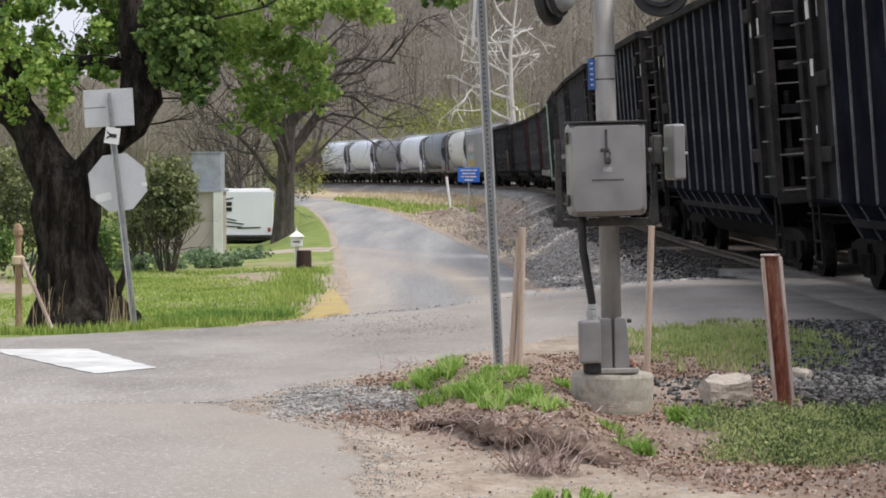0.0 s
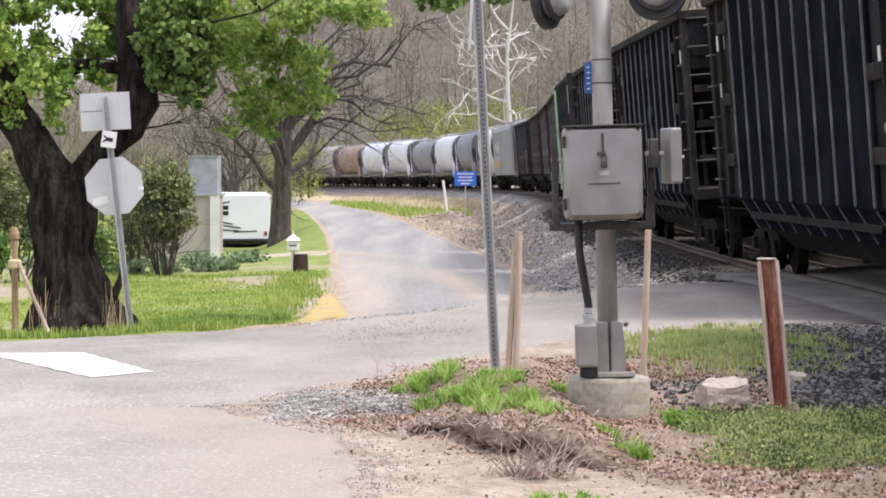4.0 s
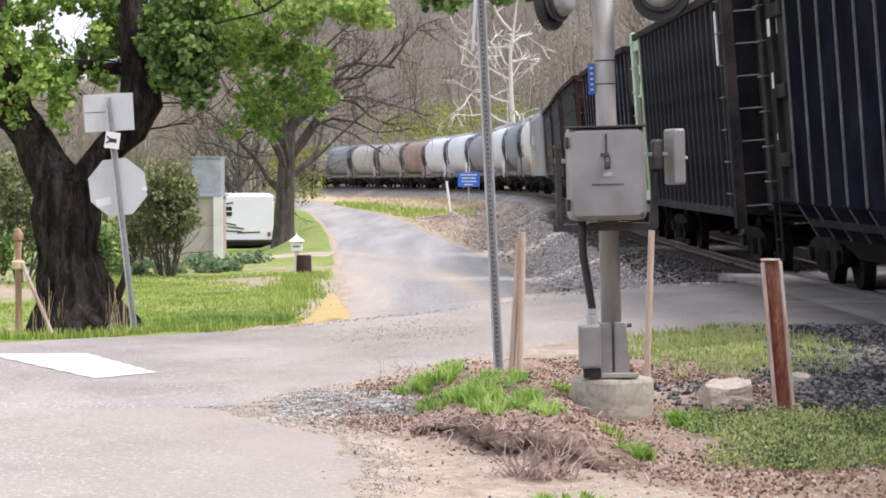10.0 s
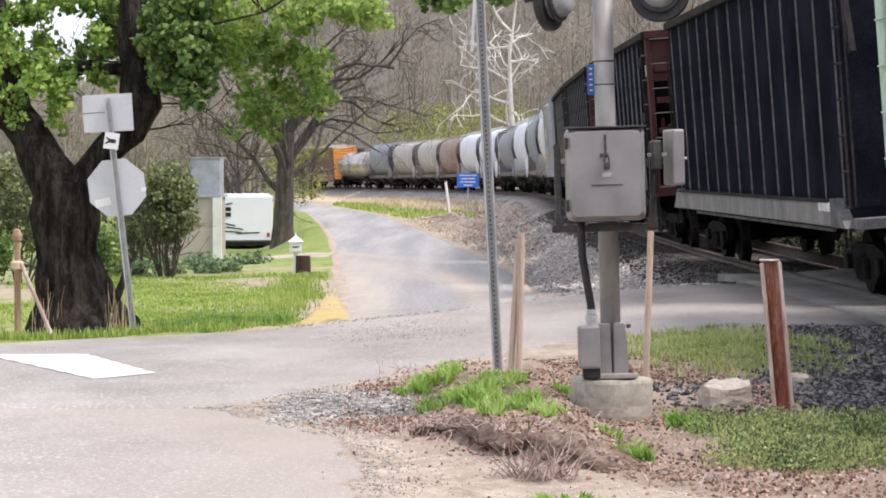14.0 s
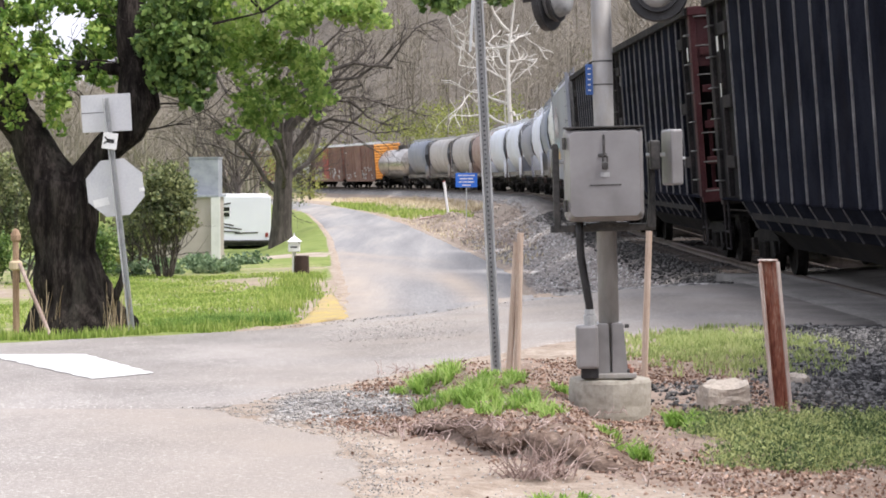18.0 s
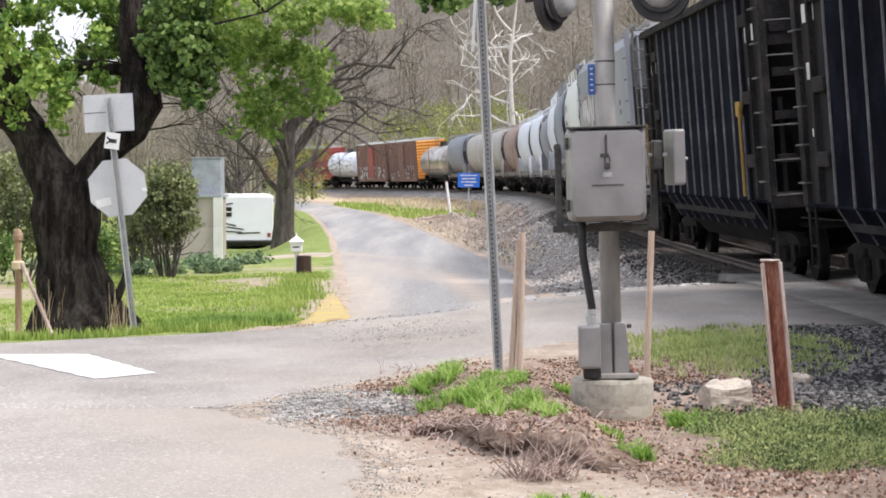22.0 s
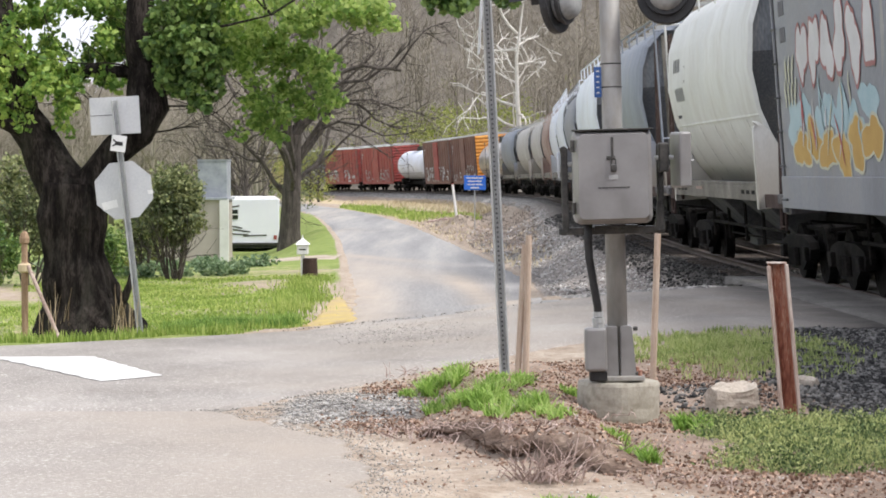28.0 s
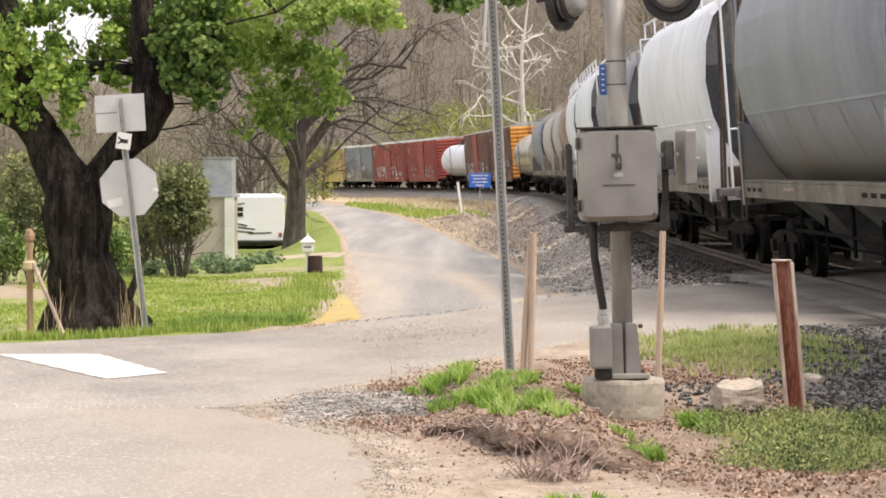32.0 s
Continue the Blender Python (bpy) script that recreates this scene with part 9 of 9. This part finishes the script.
v[:, 2] = np.maximum(v[:, 2], np.where(in_road(v[:, 0], v[:, 1], 0.0), height(v[:, 0], v[:, 1], False) + 0.012, -9))
tagged(raw("yellow_flowers", v, f, M_FLOWER), "low yellow flowers along the road's edge", "flowers", kind="stuff")
shrubs = np.concatenate([clumps((x, y, float(height(x, y)) + 1.2), (1.8, 1.8, 1.5), 26, 12, 0.6) for x, y in ((-14.5, 205), (-17, 208), (-20, 214), (-12.6, 190), (-23, 216), (-15.5, 188), (-19, 196), (-27, 215))])
bend = np.concatenate([clumps((x, y, float(height(x, y)) + 1.7), (1.5, 1.5, 2.1), 30, 12, 0.5) for x, y in ((-15.6, 250), (-14.4, 244), (-17.4, 256), (-16.6, 246), (-19.5, 262), (-13.3, 238))] + [clumps((x, y, z), (1.3, 1.3, 1.2), 30, 12, 0.5) for x, y, z in ((-15.9, 215, 2.4), (-16.8, 216, 2.7), (-15.1, 212, 2.2), (-14.3, 217, 2.6), (-17.6, 214, 2.2), (-14.2, 246, 3.6), (-15.4, 250, 3.4), (-16.6, 252, 3.8), (-13.0, 243, 3.9))])
tagged(leaves("bend_shrubs", bend, 0.17, M_LEAFYELLOW), "pale yellow-green shrubs where the lane meets the line", "shrubs", kind="stuff")
for k, (x, y) in enumerate(((-15.2, 248), (-17.0, 254), (-13.9, 241))):
    bare_tree("bare_tree", on_ground(x, y), 7.5, M_BARK2, "slender bare tree at the bend of the lane", 31 + k, 4, 0.9, (0.1, 0), 0.13)
tagged(leaves("lane_shrubs", shrubs, 0.2, M_LEAFBUSH), "olive shrubs at the bend of the lane", "shrubs", kind="stuff")

# dry and green grass on the rise between the lane and the line
far_straw = scatter(14000, (-16, 6), (160, 225), lambda x, y, r: (x > lane_right(y) + 1.5 + 3 * r.random(len(x))) & (line_near(x, y)[0] < -3.4) & (line_near(x, y)[0] > -9 - 2 * r.random(len(x))), 31)
blades("dry_grass", far_straw, 0.4, 0.07, M_PALESTRAW, "pale dry grass on the rise beside the line", 0.5, 31)
far_green = scatter(15000, (-12, 2), (138, 198), lambda x, y, r: (x > lane_right(y) + 0.3) & (x < lane_right(y) + 6.5 * r.random(len(x)) + 0.4), 32)
blades("rise_grass", far_green, 0.32, 0.05, M_GRASS, "green grass beside the lane", 0.6, 32)
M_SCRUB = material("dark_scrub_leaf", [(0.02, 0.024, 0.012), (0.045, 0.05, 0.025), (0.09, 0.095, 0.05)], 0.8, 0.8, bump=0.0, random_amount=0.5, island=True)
# dark brush added on the far side of the track, against light below the cars
rb = np.random.default_rng(33)
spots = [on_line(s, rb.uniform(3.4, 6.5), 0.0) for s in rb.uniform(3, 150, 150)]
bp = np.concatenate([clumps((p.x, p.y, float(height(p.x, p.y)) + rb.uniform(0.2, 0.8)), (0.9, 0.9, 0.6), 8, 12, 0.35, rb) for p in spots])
tagged(leaves("trackside_brush", bp, 0.12, M_SCRUB), "dark low brush added beyond the track to hide lit ground under the cars", "brush", kind="stuff")
M_BANKCLOD = material("tan_bank_earth", [(0.17, 0.14, 0.113), (0.28, 0.235, 0.195), (0.42, 0.365, 0.31)], 2.0, 0.97, bump=0.2, random_amount=0.7, island=True)
bk = scatter(11000, (-4, 6), (62, 160), lambda x, y, r: (x > lane_right(y) + 0.25) & near_line(x, y, r, 2.6, 9) & (line_near(x, y)[0] < 0) & (np.sin(x * 1.3 + y * 0.21) * np.sin(y * 0.37 + x) > -0.2 + 0.5 * r.normal(size=len(x))), 61)
stones("bank_rubble", bk, 0.065, M_BANKCLOD, "tan clods and broken stone on the bank", 61)
bt = scatter(4500, (-5, 5), (60, 165), lambda x, y, r: (x > lane_right(y) + 0.1) & (x < lane_right(y) + 0.5 + 1.6 * np.abs(r.normal(size=len(x)))) & (line_near(x, y)[0] < -3.0), 62)
blades("dry_grass", bt, 0.16, 0.03, M_PALESTRAW, "pale dry grass at the foot of the bank", 0.9, 62)
for k, (x, y) in enumerate(((0.2, 118), (0.9, 112), (1.4, 104), (2.0, 96), (-0.6, 124), (1.2, 88), (2.4, 80), (2.6, 70))):
    brush("dead_brush", on_ground(x, y), 60, 0.5, 0.5, 70 + k, "grey dead brush on the bank")
lg = part("fallen_log", ring(bmesh.new(), [(-1.4, 0, 0.0), (-0.3, 0.2, 0.22), (0.5, 0.1, 0.26), (1.5, -0.2, 0.5)], [0.07, 0.08, 0.09, 0.05], 8), M_TWIG)
lg.matrix_basis = Matrix.Translation(on_ground(-0.2, 120, 0.05)) @ Matrix.Scale(0.7, 4)
tagged(lg, "weathered fallen log on the bank", "log")
# dense scrub added right behind the track, near black as the shade under the cars
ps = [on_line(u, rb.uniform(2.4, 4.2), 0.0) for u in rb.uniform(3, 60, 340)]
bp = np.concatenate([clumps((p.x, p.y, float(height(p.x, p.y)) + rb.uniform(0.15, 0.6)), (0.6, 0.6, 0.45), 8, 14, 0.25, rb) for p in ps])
tagged(leaves("trackside_scrub", bp, 0.11, M_SCRUB), "near-black scrub added behind the track to darken the gaps under the cars", "scrub", kind="stuff")
# ---- camper and house across the lawn ----
def camper():
    b = on_ground(-10.25, 118.6)
    rv = empty("camper_trailer", Matrix.Translation(b) @ pose(0, 0, 0, 0, 0, 6), label="white camper trailer with dark swoosh stripes parked on the grass", category="camper")
    w, h, l = 2.75, 2.35, 6.5
    bm = bmesh.new()
    box(bm, 0, l / 2, 0.42 + h / 2, w, l, h, 0.05)
    part("shell", bm, M_RV, rv)
    part("roof_cap", box(bmesh.new(), 0, l / 2, 0.42 + h + 0.03, w - 0.2, l - 0.3, 0.1, 0.03), M_WHITE2, rv)
    win = part("window", box(bmesh.new(), -1.05, -0.02, 1.95, 0.55, 0.05, 0.5, 0.02), M_GLASSDARK, rv, "dark slatted window")
    part("window_bar", box(bmesh.new(), -1.05, -0.055, 1.95, 0.56, 0.03, 0.05), M_WHITE2, win)
    for k, (x, z, ww, a) in enumerate(((-0.9, 1.3, 0.7, 12), (-0.6, 1.1, 0.9, 8), (-0.75, 0.92, 1.0, 4), (0.1, 0.85, 1.2, -2), (-1.0, 2.35, 0.6, -10))):
        part("swoosh_stripe", box(bmesh.new(), x, -0.012 - 0.001 * k, z, ww, 0.012, 0.07, 0, pose(0, 0, 0, 0, a, 0)), M_DARKMETAL, rv)
    part("skirt", box(bmesh.new(), 0, l / 2, 0.33, w - 0.1, l - 0.2, 0.25), M_LAMPBLACK, rv, "dark undercarriage")
    part("bumper", box(bmesh.new(), 0, -0.1, 0.42, w - 0.2, 0.12, 0.12, 0.02), M_DARKMETAL, rv)
    for x in (-1.1, 1.1):
        for y in (3.0, 3.9):
            part("wheel", rod(bmesh.new(), (x - 0.12, y, 0.33), (x + 0.12, y, 0.33), 0.33, sides=16), M_RUBBER, rv)
        part("tail_light", box(bmesh.new(), x * 1.05, -0.02, 0.75, 0.16, 0.03, 0.22, 0.01), M_BOXRED, rv)
        part("jack", rod(bmesh.new(), (x * 0.9, 0.4, -0.05), (x * 0.9, 0.4, 0.4), 0.04), M_DARKMETAL, rv)


camper()


def house():
    b = on_ground(-11.2, 101)
    hs = empty("outbuilding", Matrix.Translation(b), label="small tan outbuilding with white corner trim and a blue-grey upper wall", category="shed")
    part("wall", box(bmesh.new(), -0.2, 1.6, 1.3, 2.9, 3.2, 2.9), M_TANWALL, hs)
    part("corner_trim", box(bmesh.new(), 1.2, -0.04, 1.3, 0.4, 0.2, 2.94, 0.01), M_HOUSE, hs)
    part("upper_wall", box(bmesh.new(), 0.62, 1.4, 3.6, 1.3, 1.8, 1.75, 0.02), M_ROOF, hs, "blue-grey shingled upper wall")
    part("roof", box(bmesh.new(), 0.62, 1.4, 4.5, 1.36, 1.86, 0.06), M_ROOF, hs)
    part("lower_roof", box(bmesh.new(), -0.2, 1.6, 2.79, 3.1, 3.5, 0.1), M_ROOF, hs)
    part("foundation", box(bmesh.new(), -0.2, 1.6, -0.1, 3.0, 3.3, 0.5), M_CONCRETE, hs)
    wnd = part("window", box(bmesh.new(), -0.9, -0.03, 1.5, 0.7, 0.08, 1.0, 0.01), M_GLASSDARK, hs)
    part("sill", box(bmesh.new(), -0.9, -0.06, 0.95, 0.85, 0.1, 0.08), M_HOUSE, wnd)


house()
motions()
